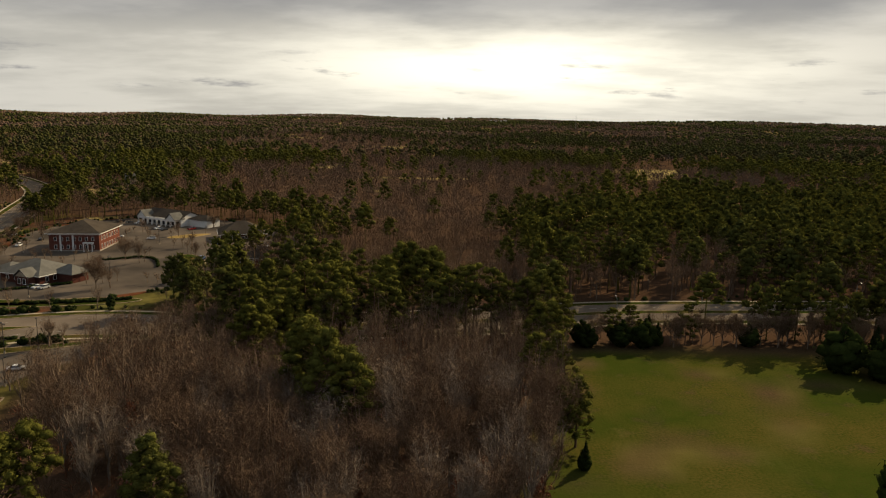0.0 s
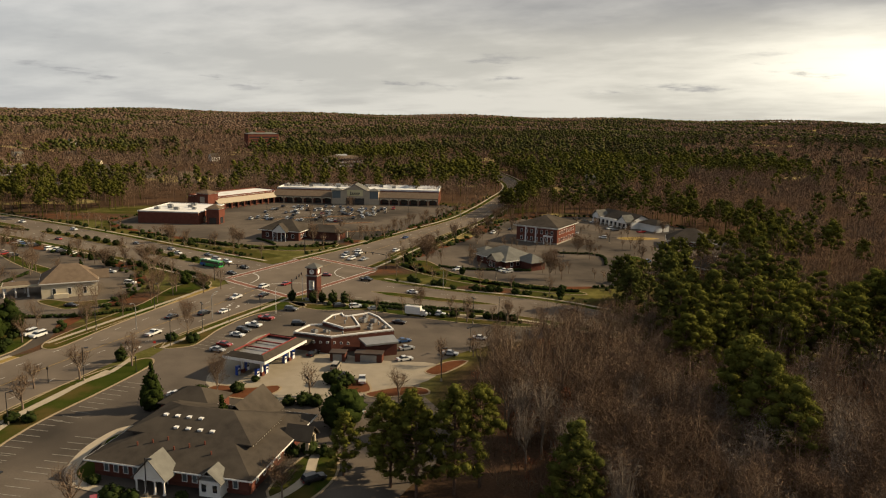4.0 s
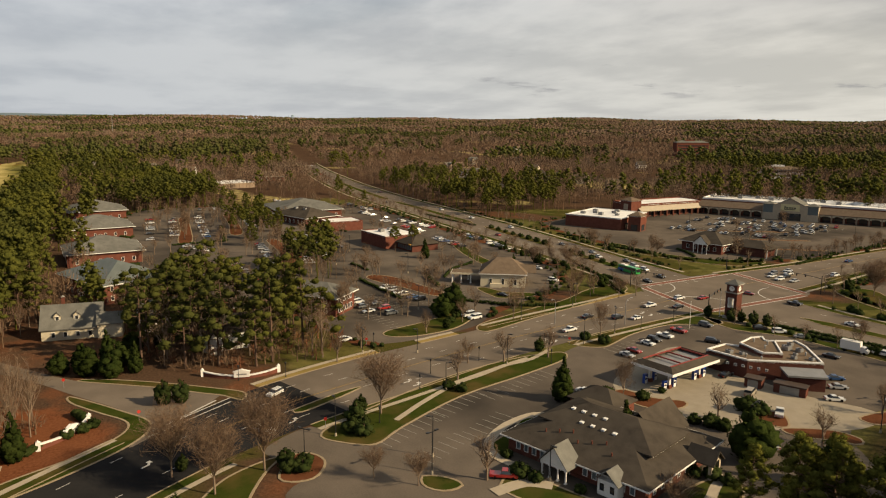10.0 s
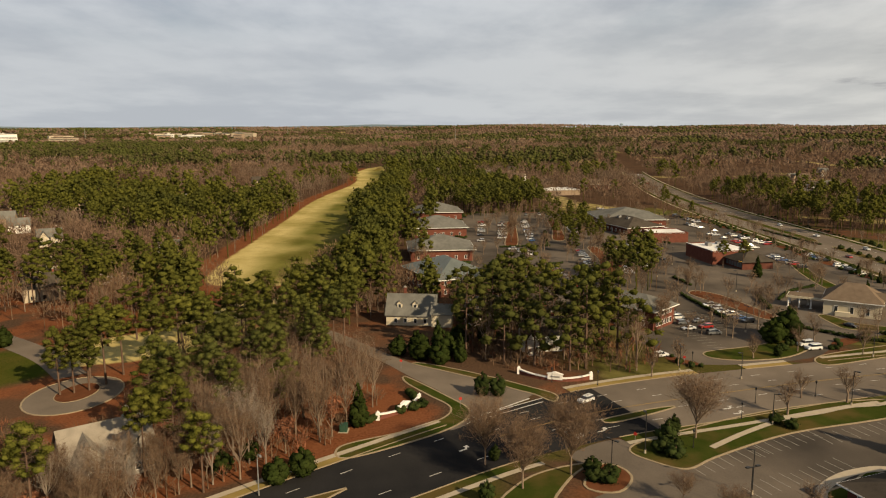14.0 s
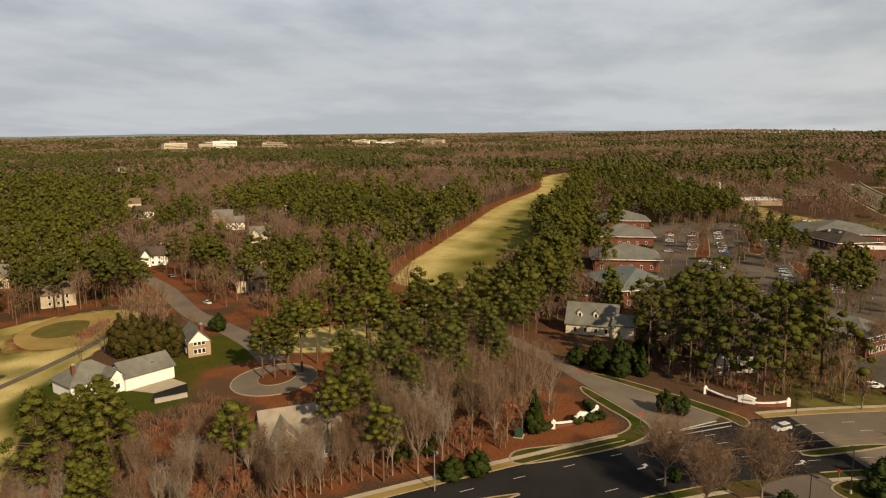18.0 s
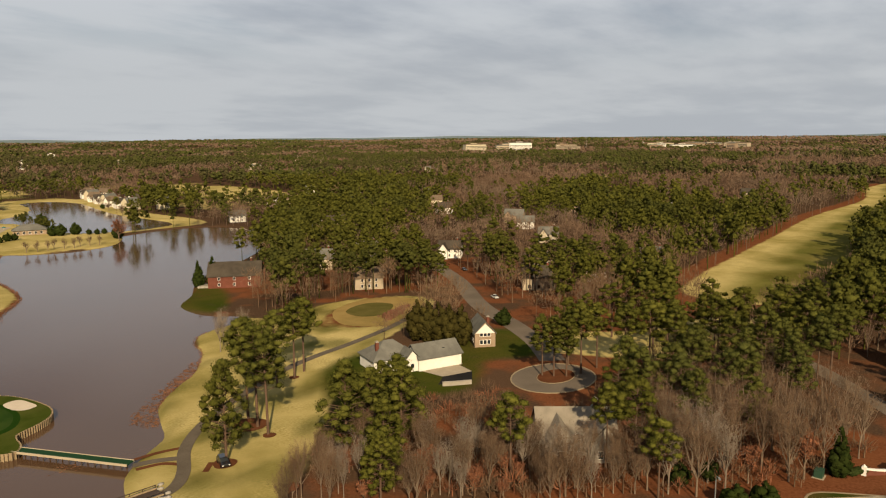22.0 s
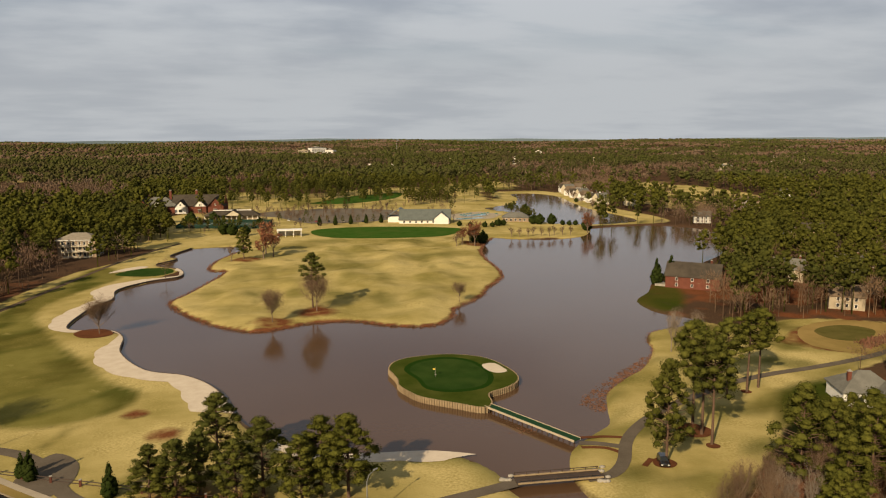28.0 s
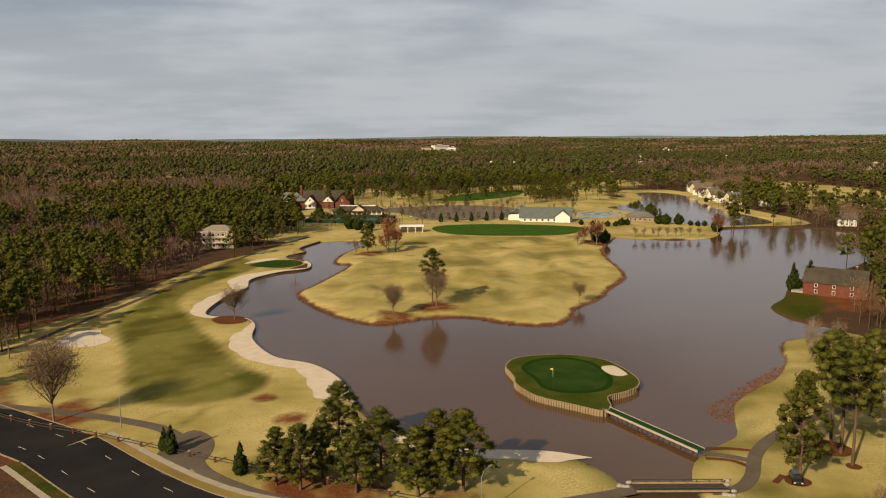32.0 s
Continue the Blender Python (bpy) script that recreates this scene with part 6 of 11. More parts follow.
    s.face((-w2 / 2, -d2 / 2 - 4.5, 4.8), (w2 / 2, -d2 / 2 - 4.5, 4.8), (w2 / 2, -d2 / 2, 7.4), (-w2 / 2, -d2 / 2, 7.4))
    s.face((-w2 / 2, -d2 / 2 - 4.5, 4.2), (w2 / 2, -d2 / 2 - 4.5, 4.2), (w2 / 2, -d2 / 2 - 4.5, 4.8), (-w2 / 2, -d2 / 2 - 4.5, 4.8))
    s.face((-w2 / 2, -d2 / 2, 7.0), (w2 / 2, -d2 / 2, 7.0), (w2 / 2, -d2 / 2 - 4.5, 4.2), (-w2 / 2, -d2 / 2 - 4.5, 4.2))
    part("arcade_roof", s, SIDING_TAN, g, "tan canopy along the shop row")
    for i in range(12):
        x = -w2 / 2 + 0.5 + (w2 - 1) * i / 11
        part("pier", Solid().box(x - 0.4, x + 0.4, -d2 / 2 - 4.4, -d2 / 2 - 3.6, 0, 4.3), BRICK, g)
        if i < 11:
            part("shopfront", Solid().box(x + 0.8, x + 4.8, -d2 / 2 - 0.08, -d2 / 2 - 0.02, 0.3, 3.4), GLASS, g)


def anchor_shop():
    b, w, d = stand("anchor_shop", "big red brick shop with a white flat roof", "shop", (-403, 257), (-370, 276), 42)
    walls(b, w, d, 7.0, BRICK)
    ring = [(-w / 2, -d / 2), (w / 2, -d / 2), (w / 2, d / 2), (-w / 2, d / 2)]
    parapet_roof(b, ring, 7.0, ROOF_WHITE, TRIM, 0.4, 0.5)
    part("cornice", Solid().box(-w / 2 - 0.2, w / 2 + 0.2, -d / 2 - 0.2, -d / 2 + 0.3, 7.2, 7.6), TRIM, b)
    roof_units(b, [(-12, -10, 3), (-6, -4, 3), (0, -9, 3), (-10, 4, 3), (4, 3, 3), (10, -6, 2.5), (2, 12, 3)], 7.1)
    for i in range(5):
        part("shopfront", Solid().box(w / 2 + 0.02, w / 2 + 0.08, -14 + i * 6.5, -10 + i * 6.5, 0.3, 3.4), GLASS, b)
        part("awning", Solid().prism([(w / 2, -14.4 + i * 6.5), (w / 2 + 1.4, -14.4 + i * 6.5), (w / 2 + 1.4, -9.6 + i * 6.5), (w / 2, -9.6 + i * 6.5)], 3.5, 3.9), METAL_DARK, b)
    t = new("corner_tower")
    t.matrix_world = pose(-367, 286, 0, 0, 0, 29)
    tagged(t, "square brick corner tower with pyramid roof on the shop", "tower")
    part("wall", Solid().box(-4, 4, -4, 4, 0, 9.0), BRICK, t)
    part("cornice", Solid().box(-4.3, 4.3, -4.3, 4.3, 9.0, 9.5), TRIM, t)
    part("roof", hip(8.6, 8.6, 9.5, 2.6, 0.3), ROOF_BROWN, t)
    for a in (0, 90):
        o = part("glazing", Solid().box(-2.2, 2.2, -4.1, -4.02, 0.3, 4.0), GLASS, t)
        o.matrix_local = pose(0, 0, 0, 0, 0, a)
    t2 = new("corner_tower")
    t2.matrix_world = pose(-421, 322, 0, 0, 0, 10)
    tagged(t2, "brick end tower of the shop row with low pyramid roof", "tower")
    part("wall", Solid().box(-5, 5, -5, 5, 0, 11.5), BRICK, t2)
    part("cornice", Solid().box(-5.3, 5.3, -5.3, 5.3, 11.5, 12.0), TRIM, t2)
    part("roof", hip(10.6, 10.6, 12.0, 2.2, 0.3), ROOF_BROWN, t2)
    part("blind_arch", Solid().box(-2.0, 2.0, -5.1, -5.0, 5.5, 9.5), SIDING_TAN, t2)


def beige_bank():
    b, w, d = stand("bank_building", "low brick bank with grey hipped roof and drive-through canopy", "bank", (-181, 290.5), (-160, 282.5), 19)
    walls(b, w - 1, d - 1, 3.8, BRICK_DARK)
    part("roof", hip(w, d, 4.0, 4.6, 0.9), ROOF_GREY, b)
    eave_trim(b, w, d, 4.0, over=0.93)
    part("front_gable_roof", gable(7, 5, 4.0, 2.8, 0.5, 0.25, 5.5, -d / 2 - 1.0, "y"), ROOF_GREY, b)
    part("front_gable", gable_wall(7, 3.9, 2.5, -d / 2 - 3.2, 5.5), SIDING_TAN, b)
    walls(b, 7, 3.2, 3.8, BRICK_DARK, 5.5, -d / 2 - 1.6, name="bay")
    for x in (4.2, 6.8):
        window(b, x, -d / 2 - 3.22, 0.8, 0, 1.8, 2.4)
    window_row(b, w - 1, d - 1, "fr", 1.0, 4, 1.5, 2.0, skip=(("f", 2), ("f", 3)))
    part("canopy_roof", hip(9, 10, 3.9, 2.0, 0.4, x=-w / 2 - 4, y=0), ROOF_GREY, b)
    columns(b, [(-w / 2 - 8, -4), (-w / 2 - 8, 4), (-w / 2 - 4, -4), (-w / 2 - 4, 4)], 0, 3.8, 0.35, SIDING_TAN)
    part("side_roof", hip(11, 9, 3.9, 3.0, 0.6, x=w / 2 + 3, y=3), ROOF_GREY, b)
    walls(b, 10, 8, 3.6, BRICK_DARK, w / 2 + 3, 3, name="side_wing")


def brick_office():
    b, w, d = stand("office_building", "two-storey red brick office with dark hipped roof and white cornice", "office", (-195.5, 355), (-170.5, 357), 29)
    walls(b, w - 1, d - 1, 8.8, BRICK, base=STONE)
    part("roof", hip(w, d, 9.1, 5.2, 0.8), ROOF_DARK, b)
    eave_trim(b, w, d, 9.1, over=0.83)
    part("cornice", Solid().box(-w / 2 + 0.3, w / 2 - 0.3, -d / 2 + 0.3, d / 2 - 0.3, 8.2, 8.75), TRIM, b)
    for z in (1.2, 5.2):
        window_row(b, w - 1, d - 1, "fr", z, 7, 1.3, 2.0)
    part("portico", Solid().box(4.5, 9.5, -d / 2 - 1.4, -d / 2 + 0.5, 4.0, 4.6), TRIM, b)
    columns(b, [(5, -d / 2 - 1.0), (7, -d / 2 - 1.0), (9, -d / 2 - 1.0)], 0, 4.0, 0.25)
    for x in (-w / 2 + 6, -w / 2 + 12):
        part("pilaster", Solid().box(x - 0.4, x + 0.4, -d / 2 + 0.25, -d / 2 + 0.52, 0, 8.3), TRIM, b)


def white_strip():
    b, w, d = stand("shop_row", "white arcaded shop row with a dark roof", "shop", (-190, 458), (-160, 440), 16)
    walls(b, w, d, 4.6, SIDING_WHITE)
    part("roof", gable(w, d, 4.8, 3.6, 0.6, 0.3), ROOF_DARK, b)
    part("end_gable", gable_wall(d, 4.6, 3.4, -w / 2 + 0.15, 0, 0.3, "y"), SIDING_WHITE, b)
    part("end_gable", gable_wall(d, 4.6, 3.4, w / 2 - 0.15, 0, 0.3, "y"), SIDING_WHITE, b)
    for x in (-w / 2 + 4, w / 2 - 4):
        part("front_roof", gable(8, 7, 4.8, 3.6, 0.5, 0.25, x, -d / 2 - 1, "y"), ROOF_GREY, b)
        part("front_gable", gable_wall(8, 4.7, 3.3, -d / 2 - 4.2, x), SIDING_WHITE, b)
    part("arcade_beam", Solid().box(-w / 2, w / 2, -d / 2 - 4.3, -d / 2 - 3.9, 3.4, 4.8), TRIM, b)
    for i in range(9):
        x = -w / 2 + 0.5 + (w - 1) * i / 8
        part("column", Solid().box(x - 0.3, x + 0.3, -d / 2 - 4.3, -d / 2 - 3.8, 0, 3.4), TRIM, b)
        if i < 8:
            part("shopfront", Solid().box(x + 0.5, x + 3.2, -d / 2 - 0.08, -d / 2 - 0.02, 0.3, 3.0), GLASS, b)
    part("side_wing", Solid().box(w / 2, w / 2 + 16, -2, d / 2, 0, 4.4), SIDING_WHITE, b)
    part("side_roof", hip(16, d / 2 + 2, 4.5, 2.4, 0.6, x=w / 2 + 8, y=d / 4 - 1), ROOF_DARK, b)


def hip_office(label, left, right, depth, eave, rise, wall, roof, rows=1, n=6, cat="office", name="office_building", group="", over=0.8):
    b, w, d = stand(name, label, cat, left, right, depth, group)
    walls(b, w - 1, d - 1, eave - 0.15, wall)
    part("roof", hip(w, d, eave, rise, over), roof, b)
    eave_trim(b, w, d, eave, over=over + 0.03)
    for k in range(rows):
        window_row(b, w - 1, d - 1, "flr", 1.1 + k * (eave - 0.3) / rows, n, 1.3, min(2.0, eave / rows - 1.6))
    door(b, 0, -d / 2 + 0.46, 0.05, 0, 1.6, 2.3)
    return b, w, d


def yellow_bank():
    b, w, d = stand("bank_building", "cream bank with a steep brown hipped roof and arched windows", "bank", (-265, 129), (-256, 145), 18)
    walls(b, w, d, 5.4, SIDING)
    part("roof", hip(w, d, 5.6, 5.2, 0.7, ridge=3.0), ROOF_BROWN, b)
    eave_trim(b, w, d, 5.6, over=0.73)
    window_row(b, w, d, "fr", 1.0, 3, 1.3, 2.6)
    part("end_roof", gable(7, 4, 5.4, 2.6, 0.4, 0.2, w / 2 + 0.6, -1, "x"), ROOF_BROWN, b)
    part("end_gable", gable_wall(4, 5.3, 2.4, w / 2 + 4.0, -1, 0.3, "y"), SIDING, b)
    part("ledge", Solid().box(-5.2, -0.4, -d / 2 - 1.4, -d / 2, 0, 1.6), SIDING, b, "low cream wall before the bank")
    part("canopy", Solid().box(-w / 2 - 13, -w / 2, -4, 3.5, 3.7, 4.5), SIDING, b, "flat cream drive-through canopy")
    part("canopy_top", Solid().box(-w / 2 - 12.6, -w / 2 - 0.2, -3.7, 3.2, 4.5, 4.62), ROOF_BROWN, b)
    columns(b, [(-w / 2 - 12.3, -3.3), (-w / 2 - 8.5, -3.3), (-w / 2 - 4.5, -3.3), (-w / 2 - 12.3, 2.8), (-w / 2 - 6, 2.8)], 0, 3.7, 0.3)


def red_restaurant():
    b, w, d = stand("restaurant", "red brick restaurant with a white flat roof", "restaurant", (-386, 114), (-360, 119.5), 22)
    walls(b, w, d, 6.4, BRICK)
    ring = [(-w / 2, -d / 2), (w / 2, -d / 2), (w / 2, d / 2), (-w / 2, d / 2)]
    parapet_roof(b, ring, 6.3, ROOF_WHITE, BRICK, 0.5, 0.4)
    part("coping", Solid().box(-w / 2 - 0.1, w / 2 + 0.1, -d / 2 - 0.1, -d / 2 + 0.4, 6.8, 7.0).box(w / 2 - 0.4, w / 2 + 0.1, -d / 2 + 0.4, d / 2, 6.8, 7.0), TRIM, b)
    roof_units(b, [(-5, -3, 3.2), (0, 2, 3.0), (4, -1, 2.6), (-8, 4, 2.4)], 6.4)
    part("annex_wall", Solid().box(w / 2, w / 2 + 15, -4, 12, 0, 3.6), BRICK_DARK, b)
    part("annex_roof", hip(16, 17, 3.8, 4.4, 0.6, x=w / 2 + 7.5, y=4), ROOF_DARK, b)
    for i in range(6):
        part("annex_window", Solid().box(w / 2 + 1 + i * 2.3, w / 2 + 2.8 + i * 2.3, -4.08, -4.02, 0.9, 3.0), GLASS_PALE, b)
    part("yellow_sign", Solid().box(w / 2 + 13, w / 2 + 15, -5.0, -4.6, 3.4, 4.2), plain("sign_yellow", (0.75, 0.42, 0.04), 0.5), b)


def entrance_walls():
    """The low white and brick entrance walls on both sides of the drive."""
    for name, pts, cap in (("entrance_sign", [(-197, 13.5), (-193.5, 18), (-191, 24), (-191.5, 29.5), (-193, 33)], 2), ("entrance_sign", [(-163.5, -22), (-165.5, -19.5), (-168.5, -16.5), (-172, -14.5), (-175.5, -13)], 3)):
        line = resample(smooth_line(pts, False, 6), 0.8)
        b = new(name)
        tagged(b, "curved low brick entrance wall with white coping and name panel", "sign", "entrance signs")
        k = len(line)
        h = 0.75 + 0.5 * np.abs(np.linspace(-1, 1, k)) ** 2
        o = side_of(line) * 0.22
        for nm, wd, mt in (("wall", 1.0, BRICK), ("coping", 1.5, TRIM)):
            lo, hi = (h, h + 0.28) if nm == "coping" else (0 * h, h)
            v = [(*q, z) for q, z in zip(line + o * wd, lo)] + [(*q, z) for q, z in zip(line + o * wd, hi)] + [(*q, z) for q, z in zip(line - o * wd, hi)] + [(*q, z) for q, z in zip(line - o * wd, lo)]
            f = [(r * k + i, r * k + i + 1, (r + 1) % 4 * k + i + 1, (r + 1) % 4 * k + i) for r in range(4) for i in range(k - 1)]
            sheet(nm, v, f + [(0, k, 2 * k, 3 * k), (k - 1, 4 * k - 1, 3 * k - 1, 2 * k - 1)], mt, b)
        for i in (0, k - 1):
            part("end_post", Solid().box(line[i][0] - 0.45, line[i][0] + 0.45, line[i][1] - 0.45, line[i][1] + 0.45, 0, 1.9).tube(line[i][0], line[i][1], 1.9, 2.3, 0.35, 0.1), TRIM, b)
        c = line[k // 2]
        e = line[k // 2 + 1] - c
        t = math.atan2(e[1], e[0])
        for nm, s, mt in (("panel", Solid().box(-2.0, 2.0, -0.3, 0.3, 0.5, 2.0), TRIM), ("panel_roof", gable_wall(4.6, 2.0, 0.7, 0, 0, 0.8), TRIM), ("name_bar", Solid().box(-1.3, 1.3, -0.34, 0.34, 1.1, 1.5), METAL_GREY)):
            ob = part(nm, s, mt, b)
            ob.matrix_local = Matrix.LocRotScale((c[0], c[1], 0), Euler((0, 0, t)), None)


dental_office()
fuel_canopy()
fuel_store()
clock_tower()
bank_portico()
supermarket()
anchor_shop()
beige_bank()
brick_office()
white_strip()
yellow_bank()
red_restaurant()
entrance_walls()
hip_office("low brick office with dark hipped roof beside the woods", (-121, 390), (-98, 398), 20, 4.0, 6.0, BRICK_DARK, ROOF_DARK)
b, w, d = hip_office("low red brick office with white window band and dark roof", (-99.5, 331), (-76, 325), 17, 3.9, 4.2, BRICK, ROOF_DARK, 1, 8)
b, w, d = hip_office("two-storey red brick office with grey roof behind the pines", (-262, 38), (-240, 61.5), 15, 7.0, 3.6, BRICK, ROOF_GREY, 2, 6)
for left, right, dep, eave in (((-318, -30), (-287, -13.5), 27, 7.4), ((-366, -31), (-370, 2), 30, 6.0), ((-447, -37), (-452, -2), 32, 6.0), ((-527, -42), (-532, -6), 34, 6.2)):
    hip_office("brick office block with a broad grey-green hipped roof", left, right, dep, eave, 6.0, BRICK, ROOF_GREEN if eave > 7 else ROOF_GREY, 2 if eave > 7 else 1, 6, group="office row")
b, w, d = hip_office("long brick restaurant with wide grey hipped roof and white band", (-538, 86), (-490, 88), 44, 5.6, 6.0, BRICK, ROOF_GREY, 1, 9)
part("white_band", Solid().box(-w / 2 + 0.2, w / 2 - 0.2, -d / 2 - 0.1, -d / 2 + 0.4, 4.4, 5.3), TRIM, b)
b, w, d = hip_office("brick restaurant with a dark hipped roof and roof units", (-490, 84), (-455, 98), 26, 5.0, 5.0, BRICK_DARK, ROOF_DARK, 1, 7)
roof_units(b, [(-5, -4, 2.4), (4, -3, 2.2)], 8.4)
b, w, d = stand("shop", "red brick shop with a flat pale roof", "shop", (-428, 106), (-430, 128), 18)
walls(b, w, d, 5.4, BRICK)
parapet_roof(b, [(-w / 2, -d / 2), (w / 2, -d / 2), (w / 2, d / 2), (-w / 2, d / 2)], 5.4, ROOF_WHITE, BRICK, 0.5, 0.4)
b, w, d = stand("shop", "low shop with a broad white flat roof", "shop", (-716, 68), (-726, 108), 30)
walls(b, w, d, 5.0, BRICK_TAN)
parapet_roof(b, [(-w / 2, -d / 2), (w / 2, -d / 2), (w / 2, d / 2), (-w / 2, d / 2)], 5.0, ROOF_WHITE, ROOF_WHITE, 0.5, 0.4)
hip_office("low brick bank with white pillars and brown roof", (-792, 116), (-786, 148), 20, 5.0, 5.0, BRICK, ROOF_BROWN, 1, 6)
# ---- houses, club and lake buildings ----
def dormer_house():
    b, w, d = stand("house", "cream two-storey house with grey gabled roof and two dormers", "house", (-247, -29.5), (-245.5, -12.5), 10)
    walls(b, w, d, 3.8, SIDING)
    part("roof", gable(w, d, 3.9, 6.2, 0.5, 0.25), ROOF_GREY, b)
    for s in (-1, 1):
        part("gable_end", gable_wall(d, 3.7, 6.0, s * (w / 2 - 0.13), 0, 0.25, "y"), SIDING, b)
    for x in (-4.0, 1.5):
        dormer(b, x, -d / 2 + 1.6, 5.4, 1.9, 2.0, 3.5, SIDING, ROOF_GREY)
    window_row(b, w, d, "fr", 0.9, 4, 1.2, 1.7)
    window(b, w / 2 + 0.02, 0, 5.4, 90, 1.4, 1.8)
    walls(b, 7, 6, 4.6, SIDING, w / 2 + 2.5, -3, name="wing")
    part("wing_roof", gable(7, 6, 4.7, 2.8, 0.4, 0.22, w / 2 + 2.5, -3, "x"), ROOF_GREY, b)
    part("wing_gable", gable_wall(6, 4.6, 2.6, w / 2 + 5.9, -3, 0.2, "y"), SIDING, b)
    chimney(b, -3, 2.5, 6, 12.0, BRICK)


def garage_house():
    b, w, d = stand("house", "white house with grey hipped roofs and a wide garage", "house", (-158.5, -138), (-172, -132.5), 9.5)
    walls(b, w, d, 3.6, SIDING_WHITE)
    part("garage_roof", gable(w, d, 3.8, 3.2, 0.5, 0.25), ROOF_GREY, b)
    for s in (-1, 1):
        part("gable_end", gable_wall(d, 3.6, 3.0, s * (w / 2 - 0.13), 0, 0.25, "y"), SIDING_WHITE, b)
    part("garage_door", Solid().box(-2.2, 3.4, -d / 2 - 0.08, -d / 2 - 0.02, 0.1, 2.5), TRIM, b, "wide white garage door")
    part("skylight", Solid().box(1.6, 2.6, -2.7, -1.8, 5.1, 5.6), GLASS, b)
    walls(b, 14, 11, 3.6, SIDING_WHITE, -w / 2 - 5.5, 5.5, name="main_wall")
    part("main_roof", hip(14, 11, 3.8, 4.4, 0.6, x=-w / 2 - 5.5, y=5.5), ROOF_GREY, b)
    part("front_roof", gable(5.0, 5.0, 3.8, 2.8, 0.4, 0.2, -w / 2 - 1.8, -1.5, "y"), ROOF_GREY, b)
    part("front_gable", gable_wall(5.0, 3.7, 2.6, -3.8, -w / 2 - 1.8), SIDING_WHITE, b)
    walls(b, 5.0, 4.6, 3.6, SIDING_WHITE, -w / 2 - 1.8, -1.5, name="front_wall")
    window(b, -w / 2 - 1.8, -3.83, 1.0, 0, 1.4, 1.6)
    window(b, -w / 2 - 8, -0.02, 1.0, 0, 1.4, 1.6)
    window(b, -w / 2 - 11, -0.02, 1.0, 0, 1.4, 1.6)
    chimney(b, -w / 2 - 10.0, 3.5, 4, 8.4, BRICK)
    m = b.matrix_world
    p = [m @ Vector(q) for q in ((-6.5, -5.0, 0), (6.2, -5.0, 0), (6.4, -12.5, 0), (-3.5, -12.5, 0))]
    tagged(flat("driveway", [(q.x, q.y) for q in p], CONCRETE, 0.06), "pale concrete driveway before the garage", "driveway", kind="structure")
    p = [m @ Vector(q) for q in ((-3.5, -12.5, 0), (6.4, -12.5, 0), (2, -20, 0), (-8, -18, 0))]
    tagged(flat("driveway", [(q.x, q.y) for q in p], ASPHALT_NEW, 0.055), "dark asphalt driveway by the white house", "driveway", kind="structure")
    wl = new("garden_wall")
    tagged(wl, "low pale garden wall beside the driveway", "wall")
    a, c = m @ Vector((-7.5, -19.5, 0)), m @ Vector((0.5, -22, 0))
    ln = np.array([(a.x, a.y), ((a.x + c.x) / 2 + 0.2, (a.y + c.y) / 2), (c.x, c.y)])
    band("wall_face", ln, -0.2, 0.2, 0.0, 1.1, SIDING_PALE, wl)
    band("coping", ln, -0.28, 0.28, 1.1, 1.25, STONE, wl)


def gable_house(label, x, y, turn, w, d, eave, rise, wall, roof, wing=True, rows=2, group="", z=0.0, name="house"):
    b = new(name)
    b.matrix_world = pose(x, y, z, 0, 0, turn)
    tagged(b, label, "house", group)
    walls(b, w, d, eave, wall)
    part("roof", gable(w, d, eave + 0.15, rise, 0.5, 0.25), roof, b)
    for s in (-1, 1):
        part("gable_end", gable_wall(d, eave, rise, s * (w / 2 - 0.13), 0, 0.25, "y"), wall, b)
    if group == "suburban houses":
        for u in (-0.3, 0.0, 0.3):
            part("window", Solid().box(u * w - 0.6, u * w + 0.6, -d / 2 - 0.06, -d / 2 - 0.005, 0.9, 2.5), GLASS, b)
    else:
        for k in range(rows):
            window_row(b, w, d, "fr", 0.9 + k * 2.7, 3, 1.2, 1.6)
    if wing:
        walls(b, w * 0.36, 4.5, eave, wall, -w * 0.24, -d / 2 - 1.5, name="front_wall")
        part("front_roof", gable(w * 0.36, d / 2 + 4.5, eave + 0.1, rise * 0.8, 0.4, 0.22, -w * 0.24, -d / 4 - 1.6, "y"), roof, b)
        part("front_gable", gable_wall(w * 0.36, eave, rise * 0.75, -d / 2 - 3.7, -w * 0.24), wall, b)
        window(b, -w * 0.24, -d / 2 - 3.78, 1.0, 0, 1.5, 1.7)
    chimney(b, w * 0.3, d * 0.2, eave, eave + rise + 1.3, BRICK if wall is not BRICK else BRICK_DARK)
    return b


dormer_house()
garage_house()
# brick house behind the clipped hedge
b = gable_house("narrow brick house with white boarded gable and grey roof", -195.5, -142.0, 48, 12, 7, 4.6, 3.8, BRICK_TAN, ROOF_GREY, False)
part("gable_cladding", gable_wall(6.6, 4.7, 3.2, 6.04, 0, 0.1, "y"), SIDING_WHITE, b, "white boarded gable")
# house below the hardwoods
b = gable_house("pale stone-coloured house with steep brown roofs among bare trees", -140, -76, 128, 17, 11, 4.4, 4.4, SIDING_PALE, ROOF_PALE)
part("second_roof", gable(7, 13, 4.6, 4.0, 0.4, 0.22, 5.5, -2.5, "y"), ROOF_PALE, b)
walls(b, 6.5, 5, 4.6, SIDING_PALE, 5.5, -6.8, name="second_front")
part("second_gable", gable_wall(6.5, 4.5, 3.6, -9.2, 5.5), SIDING_PALE, b)
for x in (4.3, 6.7):
    window(b, x, -9.35, 0.9, 0, 1.3, 1.8)
